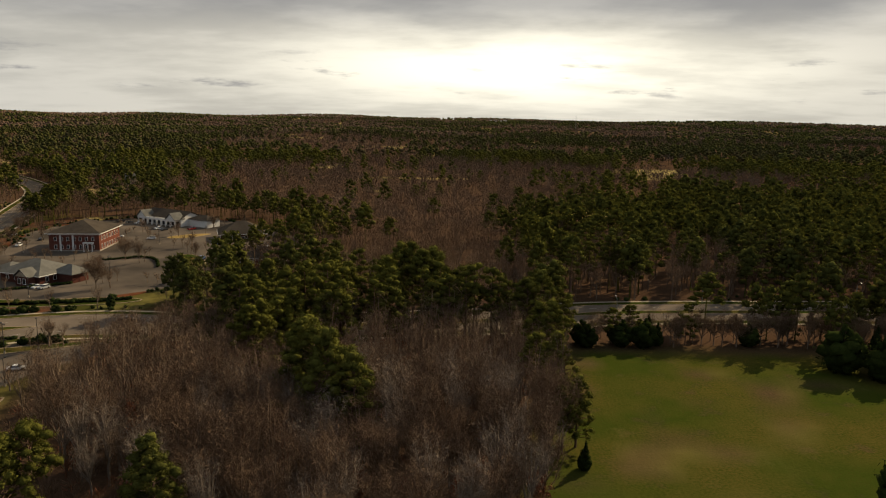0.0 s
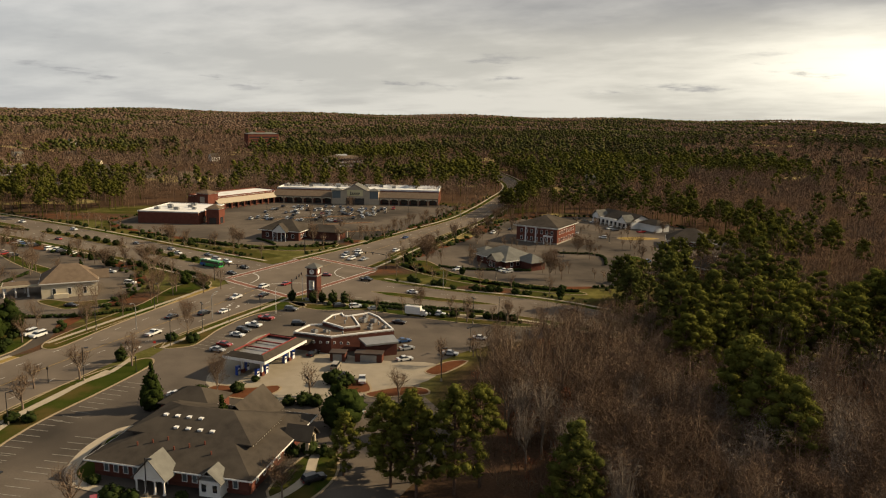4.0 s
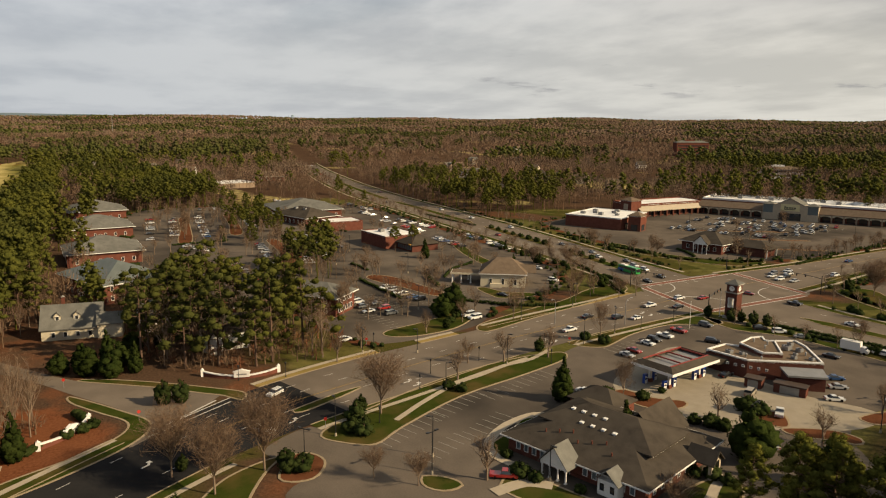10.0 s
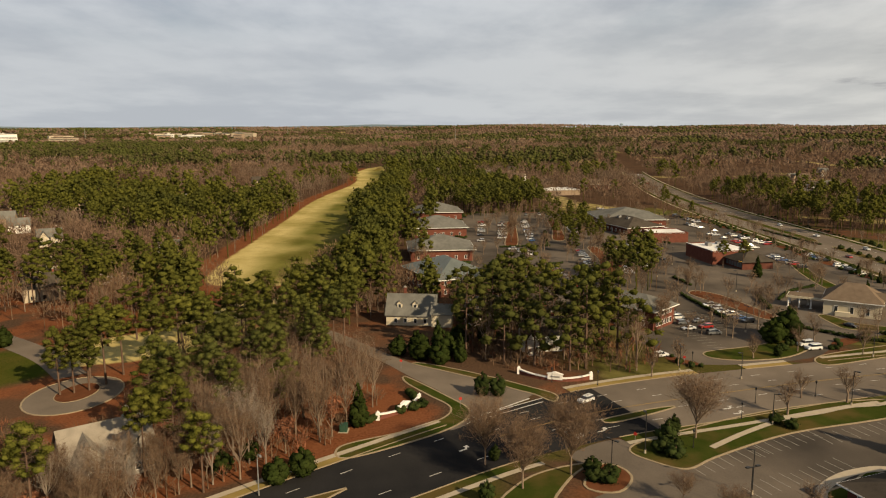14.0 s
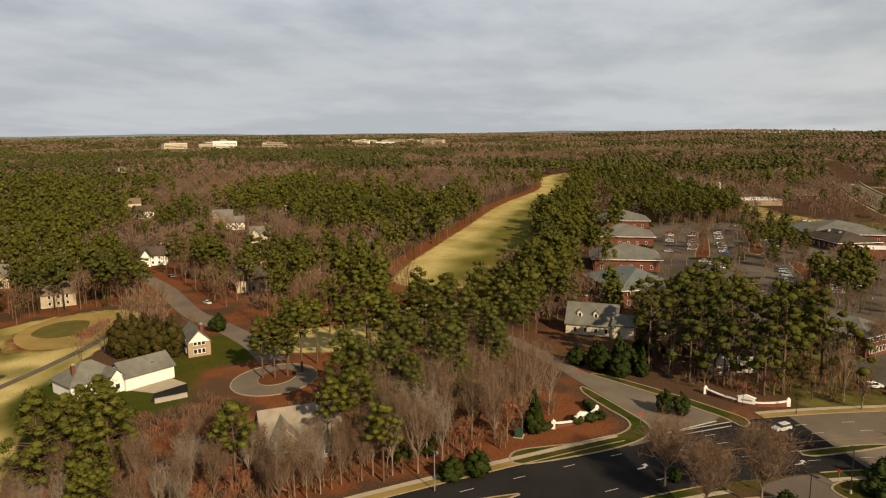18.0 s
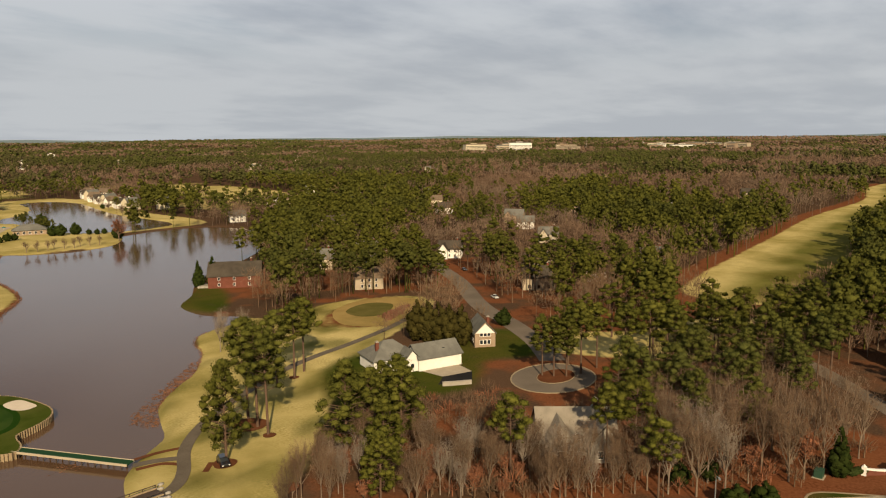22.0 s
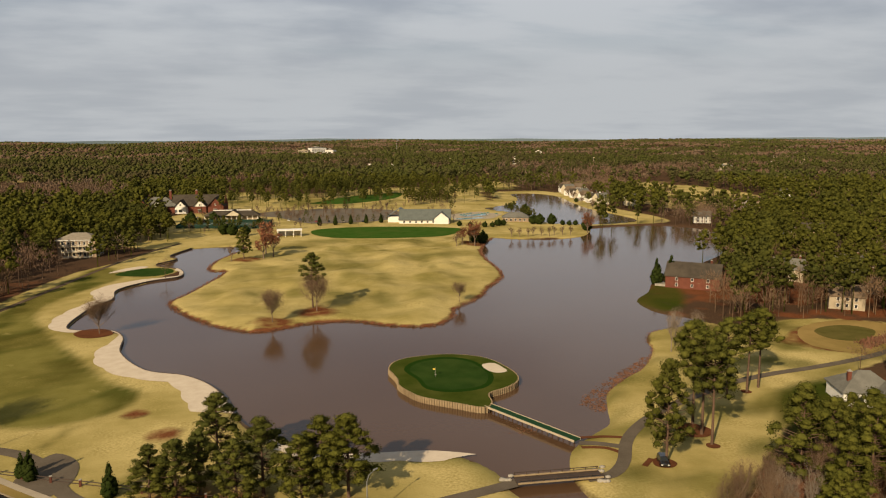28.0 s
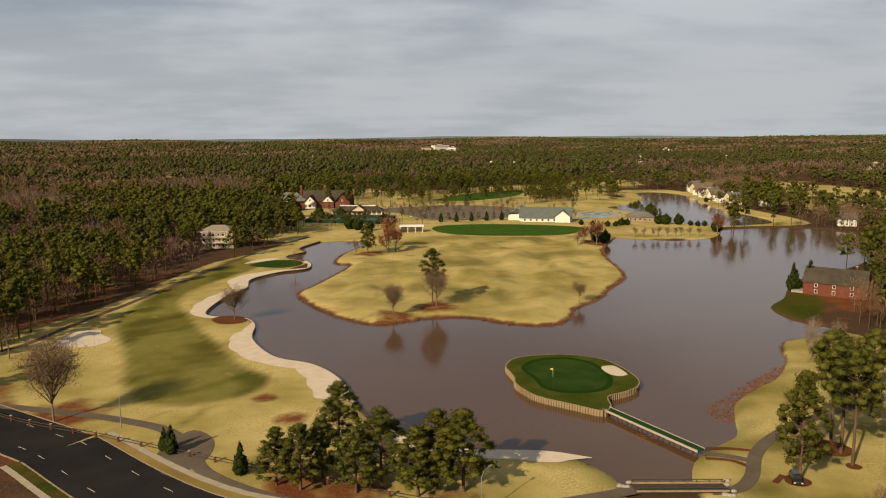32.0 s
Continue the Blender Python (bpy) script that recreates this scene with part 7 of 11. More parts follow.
# lakeside brick house
b = gable_house("red brick lakeside house with dark grey roof and terrace", -204, -293, 138, 24, 13, 5.6, 5.6, BRICK, ROOF_DARK, False)
part("terrace", Solid().box(-17, -12.2, -5, 3, 0, 0.9), STONE, b)
for x in (5, 9.5):
    part("rear_roof", gable(5, 14, 6.4, 4.4, 0.4, 0.22, x, 8, "y"), ROOF_DARK, b)
    part("rear_gable", gable_wall(5, 6.2, 4.2, 14.6, x), SIDING_WHITE, b, "white boarded gable")
walls(b, 12, 9, 6.0, BRICK, 7, 10.2, name="rear_wall")
# houses seen between the pines
for i, (x, y, t, wl, rf) in enumerate(((-378, -160, 95, SIDING_WHITE, ROOF_GREY), (-318, -160, 115, SIDING_WHITE, ROOF_BROWN), (-270, -262, 130, BRICK_TAN, ROOF_GREY), (-300, -300, 140, SIDING, ROOF_GREY), (-330, -262, 120, SIDING_WHITE, ROOF_DARK), (-238, -238, 140, SIDING_TAN, ROOF_BROWN), (-420, -250, 120, SIDING, ROOF_GREY), (-470, -300, 125, SIDING_WHITE, ROOF_GREY), (-364, -470, 150, BRICK_TAN, ROOF_GREY), (-368, -522, 150, SIDING_WHITE, ROOF_GREY), (-384, -444, 140, SIDING_WHITE, ROOF_DARK), (-250, 5, 100, SIDING_WHITE, ROOF_GREY), (-222, 22, 95, SIDING_WHITE, ROOF_DARK))):
    gable_house(("white" if wl is SIDING_WHITE else "cream" if wl is SIDING else "tan brick" if wl is BRICK_TAN else "tan") + " two-storey house half hidden by trees", x, y, t, 13, 9, 5.4, 4.2, wl, rf, i % 2 == 0, 2, "woodland houses")
    CLEARINGS.append((x, y, 8.5))


def gallery():
    """White two-level porch on the house beside the fairway."""
    g = new("porch")
    g.matrix_world = pose(-368, -157, 0, 0, 0, 95)
    tagged(g, "white two-level open porch of a house above the fairway", "porch")
    for z in (3.0, 6.0, 9.0):
        part("deck", Solid().box(-3.5, 3.5, -2.5, 2.5, z - 0.3, z), TRIM, g)
    for x in (-3.3, 0, 3.3):
        for y in (-2.3, 2.3):
            part("post", Solid().box(x - 0.18, x + 0.18, y - 0.18, y + 0.18, 0, 9.0), TRIM, g)
    part("roof", hip(7, 5, 9.1, 2.0, 0.5), ROOF_GREY, g)


gallery()


def villa(x, y, turn, label):
    b = new("villa")
    b.matrix_world = pose(x, y, 0, 0, 0, turn)
    tagged(b, label, "house", "lake villas")
    w, d = 22, 14
    walls(b, w, d, 10.5, BRICK_TAN)
    part("roof", hip(w, d, 10.8, 3.6, 1.0), ROOF_PALE, b)
    eave_trim(b, w, d, 10.8, over=1.03)
    for z in (0.8, 4.2, 7.6):
        window_row(b, w, d, "flr", z, 6, 1.8, 2.2)
        part("balcony", Solid().box(-8, 8, -d / 2 - 2.2, -d / 2, z - 0.7, z - 0.45), SIDING, b)
        part("railing", Solid().box(-8, 8, -d / 2 - 2.2, -d / 2 - 2.12, z + 0.4, z + 0.5).box(-8, 8, -d / 2 - 2.2, -d / 2 - 2.12, z - 0.1, z), TRIM, b)
        for i in range(9):
            part("post", Solid().box(-8 + i * 2 - 0.12, -8 + i * 2 + 0.12, -d / 2 - 2.2, -d / 2 - 2.0, z - 0.45, z + 2.7), SIDING, b)
    return b


villa(94, -481, 172, "three-storey tan villa with deep balconies above the fairway")
# white lakeside terraces across the bay
for i, (x, y, t) in enumerate(((-425, -905, 150), (-412, -882, 152), (-404, -854, 150), (-395, -826, 155), (-388, -800, 150), (-384, -774, 150), (-378, -750, 150), (-374, -728, 155), (-396, -682, 145), (-432, -878, 150), (-410, -775, 145), (-371, -704, 150))):
    gable_house("white lakeside terrace house with brown roof and chimney", x, y, t + (-38, 12, 40)[i % 3], 14, 11, (6.4, 5.4, 7.4)[i % 3], 4.6, (SIDING_WHITE, SIDING_WHITE, SIDING)[i % 3], (ROOF_BROWN, ROOF_DARK, ROOF_GREY)[i % 3], i % 2 == 0, 1, "terrace houses")
    CLEARINGS.append((x, y, 13))


def clubhouse():
    b, w, d = stand("clubhouse", "large brick and shingle clubhouse with many grey gables", "clubhouse", (18, -752), (92, -768), 26)
    b.matrix_world = pose(54, -757, 0, 0, 0, 172) @ Matrix.Scale(1.12, 4)
    w = 74
    walls(b, w, 22, 6.0, BRICK)
    part("roof", gable(w * 0.5, 22, 6.2, 8.5, 0.8, 0.35, 12), ROOF_DARK, b)
    part("wing_roof", hip(w * 0.46, 24, 6.2, 7.0, 0.8, 0.35, -19), ROOF_GREY, b)
    for x, k in ((-30, 1.0), (-17, 0.8), (2, 0.7), (18, 0.8), (31, 1.0)):
        wd = 13 * k
        walls(b, wd, 9, 6.0, BRICK if k > 0.75 else SIDING_WHITE, x, -14, name="gable_front")
        part("gable_roof", gable(wd, 18, 6.2, 7.0 * k, 0.7, 0.3, x, -10, "y"), ROOF_DARK, b)
        part("gable_wall", gable_wall(wd, 6.0, 6.4 * k, -18.6, x), BRICK if k > 0.9 else SIDING_WHITE, b)
        window(b, x, -18.8, 1.2, 0, 3.0, 2.6)
        window(b, x, -18.8, 6.6, 0, 1.4, 1.6)
    for s in (-1, 1):
        part("gable_end", gable_wall(22, 6.0, 8.2, s * (w / 2 - 0.15), 0, 0.3, "y"), BRICK, b)
    for x in (-10, 12):
        chimney(b, x, 2, 10, 18.5, BRICK, 2.0)
    p, w, d = stand("tennis_pavilion", "long low pavilion with dark roof and white central gable", "pavilion", (33, -668), (-16, -658), 12)
    p.matrix_world = pose(6.5, -664, 0, 0, 0, 171) @ Matrix.Scale(1.02, 4)
    w = 46
    walls(p, w - 2, 8, 4.0, SIDING_TAN)
    part("roof", hip(w, 13, 4.4, 4.0, 0.6), ROOF_DARK, p)
    part("ridge_cap", Solid().box(-16, 16, -0.5, 0.5, 8.2, 8.8), TRIM, p)
    part("centre_roof", gable(14, 9, 4.6, 4.6, 0.6, 0.3, 2, -5, "y"), ROOF_DARK, p)
    part("centre_gable", gable_wall(14, 4.5, 4.3, -9.3, 2), SIDING, p)
    columns(p, [(-w / 2 + 1 + i * (w - 2) / 10, -6.5) for i in range(11)], 0, 4.2, 0.3)
    c = new("cart_barn")
    c.matrix_world = pose(-34, -538, 0, 0, 0, 176)
    tagged(c, "low white open-fronted shelter at the fairway edge", "shelter")
    part("back_wall", Solid().box(-8.5, 8.5, 3.4, 3.8, 0, 4.2).box(-8.5, -8.1, -3.8, 3.4, 0, 4.2).box(8.1, 8.5, -3.8, 3.4, 0, 4.2), SIDING_WHITE, c)
    part("roof", Solid().box(-9, 9, -4.3, 4.3, 4.2, 4.9), TRIM, c)
    columns(c, [(-8.2, -3.9), (-2.8, -3.9), (2.8, -3.9), (8.2, -3.9)], 0, 4.2, 0.3)
    n = new("swim_club")
    n.matrix_world = pose(-150, -594, 0, 0, 0, 163)
    tagged(n, "white club barn with long green-grey metal roof", "barn")
    walls(n, 42, 19, 3.2, SIDING_WHITE)
    part("roof", gable(42, 19, 3.4, 7.6, 0.8, 0.3), ROOF_GREEN, n)
    for s in (-1, 1):
        part("gable_end", gable_wall(19, 3.2, 7.4, s * 20.85, 0, 0.3, "y"), SIDING_WHITE, n)
    part("front_gable_roof", gable(12, 14, 4.8, 5.0, 0.6, 0.3, 14, -6, "y"), ROOF_GREEN, n)
    part("front_gable", gable_wall(12, 4.6, 4.6, -12.8, 14), SIDING_WHITE, n)
    walls(n, 12, 5, 4.6, SIDING_WHITE, 14, -10.4, name="front_wall")
    window_row(n, 42, 19, "f", 0.6, 8, 1.8, 1.8, skip=(("f", 6), ("f", 7)))
    part("rear_roof", gable(20, 18, 4.8, 6.5, 0.6, 0.3, -22, 8, "y"), ROOF_GREEN, n)
    walls(n, 19, 16, 4.8, SIDING_WHITE, -22, 8, name="rear_wall")
    pool = tagged(flat("pool_terrace", [(-178, -600), (-215, -606), (-236, -640), (-222, -668), (-186, -650)], CONCRETE, 0.05), "pale paved terrace round the club pools", "terrace", kind="structure")
    blue = plain("pool_water", (0.16, 0.36, 0.42), 0.08)
    for q in ([(-184, -606), (-210, -610), (-207, -618), (-182, -614)], [(-196, -628), (-222, -634), (-218, -646), (-194, -638)]):
        flat("pool", q, blue, 0.09, pool)
    for i in range(9):
        u = new("parasol")
        u.matrix_world = pose(-190 - 4.2 * i, -622 - 3.6 * (i % 4), 0.05)
        tagged(u, "closed teal parasol on the pool terrace", "parasol", "parasols")
        part("pole", Solid().tube(0, 0, 0, 2.4, 0.06, n=6), TRIM, u)
        part("canopy", Solid().tube(0, 0, 2.1, 3.0, 1.7, 0.1, 8), plain("teal_cloth", (0.05, 0.16, 0.16), 0.8), u)
    h = new("pool_house")
    h.matrix_world = pose(-226, -580, 0, 0, 0, 158)
    tagged(h, "low pool house with broad grey hipped roof", "pool house")
    walls(h, 22, 12, 3.6, BRICK_TAN)
    part("roof", hip(22, 12, 3.8, 4.0, 0.9), ROOF_GREY, h)
    window_row(h, 22, 12, "f", 0.8, 5, 1.8, 2.0)
    t = tagged(flat("tennis_courts", [(50, -612), (-20, -590), (-26, -632), (42, -655)], surface("court_paint", (0.05, 0.085, 0.07), (0.075, 0.115, 0.095), 0.2, 0.85, 0.05, 3.0), 0.05), "dark green tennis courts behind tall fences", "tennis court", kind="structure")
    for i in range(8):
        a = Vector((48 - 9.4 * i, -613 + 2.9 * i))
        bar("court_line", a, a + Vector((-7, -38)), 0.25, 0.06, PAINT_WHITE, t)
    f = new("court_fence")
    tagged(f, "tall dark green screened fence round the tennis courts", "fence")
    ring = [Vector(p) for p in ((50, -612), (-20, -590), (-26, -632), (42, -655))]
    screen = plain("screen_cloth", (0.02, 0.045, 0.035), 0.9)
    for a, b_ in zip(ring, ring[1:] + ring[:1]):
        u = (b_ - a).normalized()
        v = Vector((-u.y, u.x)) * 0.05
        sheet("screen", [(p.x, p.y, z) for z in (0.0, 2.6) for p in (a + v, b_ + v, b_ - v, a - v)], [(0, 1, 5, 4), (1, 2, 6, 5), (2, 3, 7, 6), (3, 0, 4, 7), (4, 5, 6, 7)], screen, f)
    tagged(flat("practice_tee", smooth_line([(-58, -571), (-52, -538), (-73, -512), (-134, -502), (-161, -527), (-161, -550), (-106, -575)], True, 4), TEE_GREEN, 0.12), "mown bright green practice tee", "lawn", kind="structure")
    tagged(flat("far_fairway", smooth_line([(-73, -811), (-81, -822), (-127, -893), (-189, -940), (-204, -930), (-176, -850), (-113, -796)], True, 4), TEE_GREEN, 0.12), "bright mown fairway beyond the club", "lawn", kind="structure")
    lotc = tagged(flat("lot_club", smooth_line([(-4, -700), (-40, -735), (-100, -742), (-144, -712), (-146, -660), (-118, -618), (-62, -612), (-44, -640), (-30, -676)], True, 4), surface("worn_asphalt", (0.13, 0.112, 0.092), (0.185, 0.16, 0.13), 0.08, 0.95, 0.1, 3.0), 0.05), "club parking lot lined with small trees", "parking lot", kind="structure")


clubhouse()
# small neighbourhood houses far among the trees
def suburbs():
    rng = np.random.default_rng(21)
    spots = [(-640, 380), (-720, 420), (-590, 430), (-660, 300), (-760, 350), (-800, 460), (-880, 380), (-960, 520), (-900, 60), (-960, 20), (-1040, 60), (-1100, 0), (-1000, -40), (-1180, -60), (-600, -330), (-640, -250), (-520, -420), (-580, -480), (-660, -560), (-850, -250), (-480, -620), (160, -640), (200, -560), (180, -760), (260, -700), (240, -880), (330, -800), (-300, 700), (-820, 640)]
    spots += [(-388, -162), (-309, -157), (-329, -202), (-502, -331), (-477, -291), (-284, -174), (-769, -328), (-259, -295), (-266, -269), (-275, -244), (-384, -418), (-364, -434), (-501, -625), (-611, -711), (-545, -558), (-873, 390), (-981, 462), (-635, 329), (-655, 435), (-763, 370), (-688, 418), (-1300, 709), (-1154, -973)]
    stood = [tuple(o.matrix_world.translation[:2]) for o in bpy.data.objects if o.name.startswith("house")]
    spots = [p for p in spots if all(math.hypot(p[0] - q[0], p[1] - q[1]) > 24 for q in stood)]
    for i, (x, y) in enumerate(spots):
        wl = (SIDING_WHITE, SIDING, BRICK_TAN, SIDING_TAN)[i % 4]
        t = math.degrees(math.atan2(-x, y)) + rng.uniform(-40, 40)
        gable_house(("white", "cream", "pale brick", "beige")[i % 4] + " suburban house among bare trees", x, y, t, rng.uniform(12, 16), 9.5, 5.8, 4.6, wl, (ROOF_GREY, ROOF_DARK, ROOF_BROWN)[i % 3], i % 3 == 0, 1, "suburban houses", float(terrain(np.array([float(x)]), np.array([float(y)]))[0]))
        r = math.hypot(x, y)
        # trees cleared in a row towards the camera, so the house shows from there
        for k in range(5):
            CLEARINGS.append((x * (1 - 11 * k / r), y * (1 - 11 * k / r), 12 - 1.3 * k))
    blocks = [(-1075, 950, 60, 20, 26, BRICK), (-1120, 990, 50, 18, 22, BRICK), (-640, 700, 46, 22, 12, SIDING_WHITE), (-300, -2900, 60, 40, 30, ROOF_WHITE), (-350, -2880, 34, 30, 22, SIDING_WHITE), (-250, -2890, 40, 30, 20, SIDING_TAN)]
    for i in range(30):
        a, r = radians(rng.uniform(107, 128)), rng.uniform(2900, 3900)
        gz = float(terrain(np.array([-math.sin(a) * r]), np.array([math.cos(a) * r]))[0])
        blocks.append((-math.sin(a) * r, math.cos(a) * r, rng.uniform(30, 110), rng.uniform(20, 34), 69 - r * math.tan(radians(rng.uniform(0.4, 0.72))) - gz, (SIDING, SIDING_TAN, SIDING_WHITE, BRICK_TAN)[i % 4]))
    for i in range(14):
        a, r = radians(rng.uniform(135, 186)), rng.uniform(1500, 3000)
        blocks.append((-math.sin(a) * r, math.cos(a) * r, rng.uniform(12, 26), 12, rng.uniform(9, 15), (SIDING_WHITE, SIDING_TAN)[i % 2]))
    for x, y, w, d, h, wl in blocks:
        z = float(terrain(np.array([float(x)]), np.array([float(y)]))[0])
        b = new("far_block")
        b.matrix_world = pose(x, y, z - 1, 0, 0, math.degrees(math.atan2(-x, y)) + rng.uniform(-25, 25))
        tagged(b, "pale block of flats far among the woods" if wl is not BRICK else "tall brick block standing far among the woods", "building", "far buildings")
        walls(b, w, d, h, wl)
        part("roof", hip(w, d, h, 3.5, 0.8), (ROOF_GREY, ROOF_BROWN, ROOF_GREY)[int(w) % 3], b)
        part("roof_block", Solid().box(-w * 0.2, w * 0.1, -3, 3, h + 1, h + 4.5), wl, b)
        for k in range(int(h / 6)):
            part("window_band", Solid().box(-w / 2 + 2, w / 2 - 2, -d / 2 - 0.1, -d / 2 - 0.02, 4 + k * 5, 6 + k * 5), GLASS, b)
        CLEARINGS.append((x, y, max(w, d) * 0.55))
    t = new("water_tower")
    x, y = -math.sin(radians(78.6)) * 4300, math.cos(radians(78.6)) * 4300
    t.matrix_world = pose(x, y, float(terrain(np.array([x]), np.array([y]))[0])) @ Matrix.Scale(0.62, 4)
    tagged(t, "pale blue-grey water tower on slender legs far off", "water tower")
    tank = plain("tank_paint", (0.24, 0.33, 0.36), 0.5)
    for i in range(6):
        a = i * 1.047
        part("leg", Solid().tube(9 * math.cos(a), 9 * math.sin(a), 0, 44, 0.9, n=6), tank, t)
    part("tank", Solid().tube(0, 0, 44, 50, 12, 14, 14).tube(0, 0, 50, 56, 14, 6, 14), tank, t)
    for az, r, h in ((91.2, 2600, 55), (118, 3300, 46), (-10, 3000, 60), (104, 3600, 40), (168, 3300, 42)):
        q = new("radio_mast")
        x, y = -math.sin(radians(az)) * r, math.cos(radians(az)) * r
        q.matrix_world = pose(x, y, float(terrain(np.array([x]), np.array([y]))[0]))
        tagged(q, "thin steel radio mast above the far woods", "mast", "masts")
        part("lattice", Solid().tube(0, 0, 0, h, 1.0, 0.5, 4), METAL_GREY, q)
        part("aerial", Solid().tube(0, 0, h, h + 6, 0.5, 0.3, 4), METAL_GREY, q)


suburbs()


def ridge():
    """The last line of hills on the horizon, with haze painted into its colour."""
    a = np.radians(np.linspace(84, 215, 240))
    top = 71 + 5.0 * np.sin(a * 9) + 3.0 * np.sin(a * 23 + 1) + 1.2 * np.sin(a * 71)
    top = top - 22 * np.clip((np.degrees(a) - 84) / -14 + 1, 0, 1)
    n = len(a)
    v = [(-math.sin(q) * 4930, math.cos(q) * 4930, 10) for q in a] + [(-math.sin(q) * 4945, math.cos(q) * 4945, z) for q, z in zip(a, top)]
    # blue-grey base colour stands in for haze over far woods
    hill = surface("hazed_hill", (0.10, 0.14, 0.17), (0.13, 0.165, 0.19), 0.004, 0.95, 0.0, 0.02)
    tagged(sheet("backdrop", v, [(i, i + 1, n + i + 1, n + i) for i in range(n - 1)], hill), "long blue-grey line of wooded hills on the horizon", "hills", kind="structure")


ridge()
# ---- woods ----
CLEARINGS += [(-240, -16, 11), (-165, -142, 15), (-192, -141, 8), (-140, -76, 11), (-205, -286, 14), (-305, -12, 22), (-384, -16, 22), (-466, -22, 24), (-548, -26, 25), (94, -482, 14), (92, -462, 13), (90, -442, 12), (87, -424, 11), (118, -500, 12), (112, -478, 9), (40, -768, 26), (72, -768, 26), (56, -750, 30)]


def scatter(rng, poly, gap):
    """Jittered places inside an outline."""
    p = np.array(poly)
    gx, gy = np.meshgrid(np.arange(p[:, 0].min(), p[:, 0].max(), gap), np.arange(p[:, 1].min(), p[:, 1].max(), gap))
    x = gx.ravel() + rng.uniform(-0.45, 0.45, gx.size) * gap
    y = gy.ravel() + rng.uniform(-0.45, 0.45, gx.size) * gap
    k = inside(p, x, y)
    return x[k], y[k]


def grove(rng, poly, gap, pines, kinds_pine, kinds_bare, size=(0.8, 1.15), polys=()):
    x, y = scatter(rng, poly, gap)
    keep = clear_of(x, y, list(polys) + CLEAR)
    for hx, hy, hr in CLEARINGS:
        keep &= np.hypot(x - hx, y - hy) > hr
    for a, b in zip(x[keep], y[keep]):
        ks = kinds_pine if rng.random() < pines else kinds_bare
        k, s, t, up = ks[rng.integers(len(ks))], rng.uniform(*size), rng.uniform(0, 6.28), rng.uniform(0.9, 1.12)
        if math.hypot(a, b) < (200 if ks is kinds_pine else 158):
            plant(k, a, b, s, t, tall=up)
        else:
            thin = THIN_PINES if ks is kinds_pine else THIN_BARES
            if math.hypot(a, b) > 275:
                thin = SLIM_PINES if ks is kinds_pine else SLIM_BARES
            THICKET.append((thin[rng.integers(3)], a, b, s, t, up))


def far_pine(rng, clumps, tufts, size, h=20.0, w=4.6, low=0.42, core=0):
    """A distant pine: loose tufts gathered in clumps of a blunt crown, over a stem; core: solid inner clumps."""
    bag = Bag()
    if tufts:
        limb(bag, (0, 0, 0), (0, 0, h * 0.8), 0.32, 0.1, 3)
    for i in range(clumps):
        t = (i + 0.5) / clumps
        a = i * 2.4 + rng.uniform(-0.4, 0.4)
        k = w * 0.62 * math.sin(math.pi * min(1, 0.3 + 0.68 * t)) * rng.uniform(0.4, 1.1) * (clumps > 1)
        r = w * (0.95 - 0.075 * min(clumps, 8)) * rng.uniform(0.85, 1.15)
        c = np.array((math.cos(a) * k, math.sin(a) * k, h * (low + (0.92 - low) * t)))
        if i < core:
            blob(bag, rng, c, r * (0.7 if tufts else 1.0), 0.7 if clumps > 1 else 1.3, 0.3, "oct")
        if tufts:
            n = tufts
            d = rng.normal(size=(n, 3))
            d /= np.linalg.norm(d, axis=1, keepdims=True)
            p = c + d * r * (1, 1, 0.7) * rng.uniform(0.4, 1.1, (n, 1))
            u, v = rng.normal(size=(n, 3)), rng.normal(size=(n, 3))
            u /= np.linalg.norm(u, axis=1, keepdims=True)
            v = np.cross(u, v)
            v /= np.linalg.norm(v, axis=1, keepdims=True)
            q = size * rng.uniform(0.6, 1.3, (n, 1))
            tri = np.stack([p - u * q * 0.55 - v * q * 0.35, p + u * q * 0.55 - v * q * 0.3, p + v * q * 0.65], 1)
            bag.put(tri.reshape(-1, 3), np.arange(3 * n).reshape(-1, 3))
    return bag.done()


def far_bare(rng, n, size, width, h=15.0, w=4.4, core=0, stem=True):
    """A distant leafless tree: a haze of upswept twigs; core: the dense mass of fine twigs seen from far off."""
    bag = Bag()
    if stem:
        limb(bag, (0, 0, 0), (0, 0, h * 0.7), 0.22, 0.08, 3)
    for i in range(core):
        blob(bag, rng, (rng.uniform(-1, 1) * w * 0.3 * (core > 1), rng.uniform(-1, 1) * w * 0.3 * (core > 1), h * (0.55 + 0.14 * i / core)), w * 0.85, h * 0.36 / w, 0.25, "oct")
    if n:
        d = rng.normal(size=(n, 3))
        d /= np.linalg.norm(d, axis=1, keepdims=True)
        p = d * rng.uniform(0.25, 0.95, (n, 1)) * (w, w, h * 0.33) + (0, 0, h * 0.6)
        q = d * (0.7, 0.7, 0.4) + rng.normal(0, 0.3, (n, 3)) + (0, 0, 0.9)
        q /= np.linalg.norm(q, axis=1, keepdims=True)
        s = np.cross(q, rng.normal(size=(n, 3)))
        s /= np.linalg.norm(s, axis=1, keepdims=True)
        tri = np.stack([p - s * width, p + s * width, p + q * size * rng.uniform(0.6, 1.2, (n, 1))], 1)
        bag.put(tri.reshape(-1, 3), np.arange(3 * n).reshape(-1, 3))
    return bag.done()


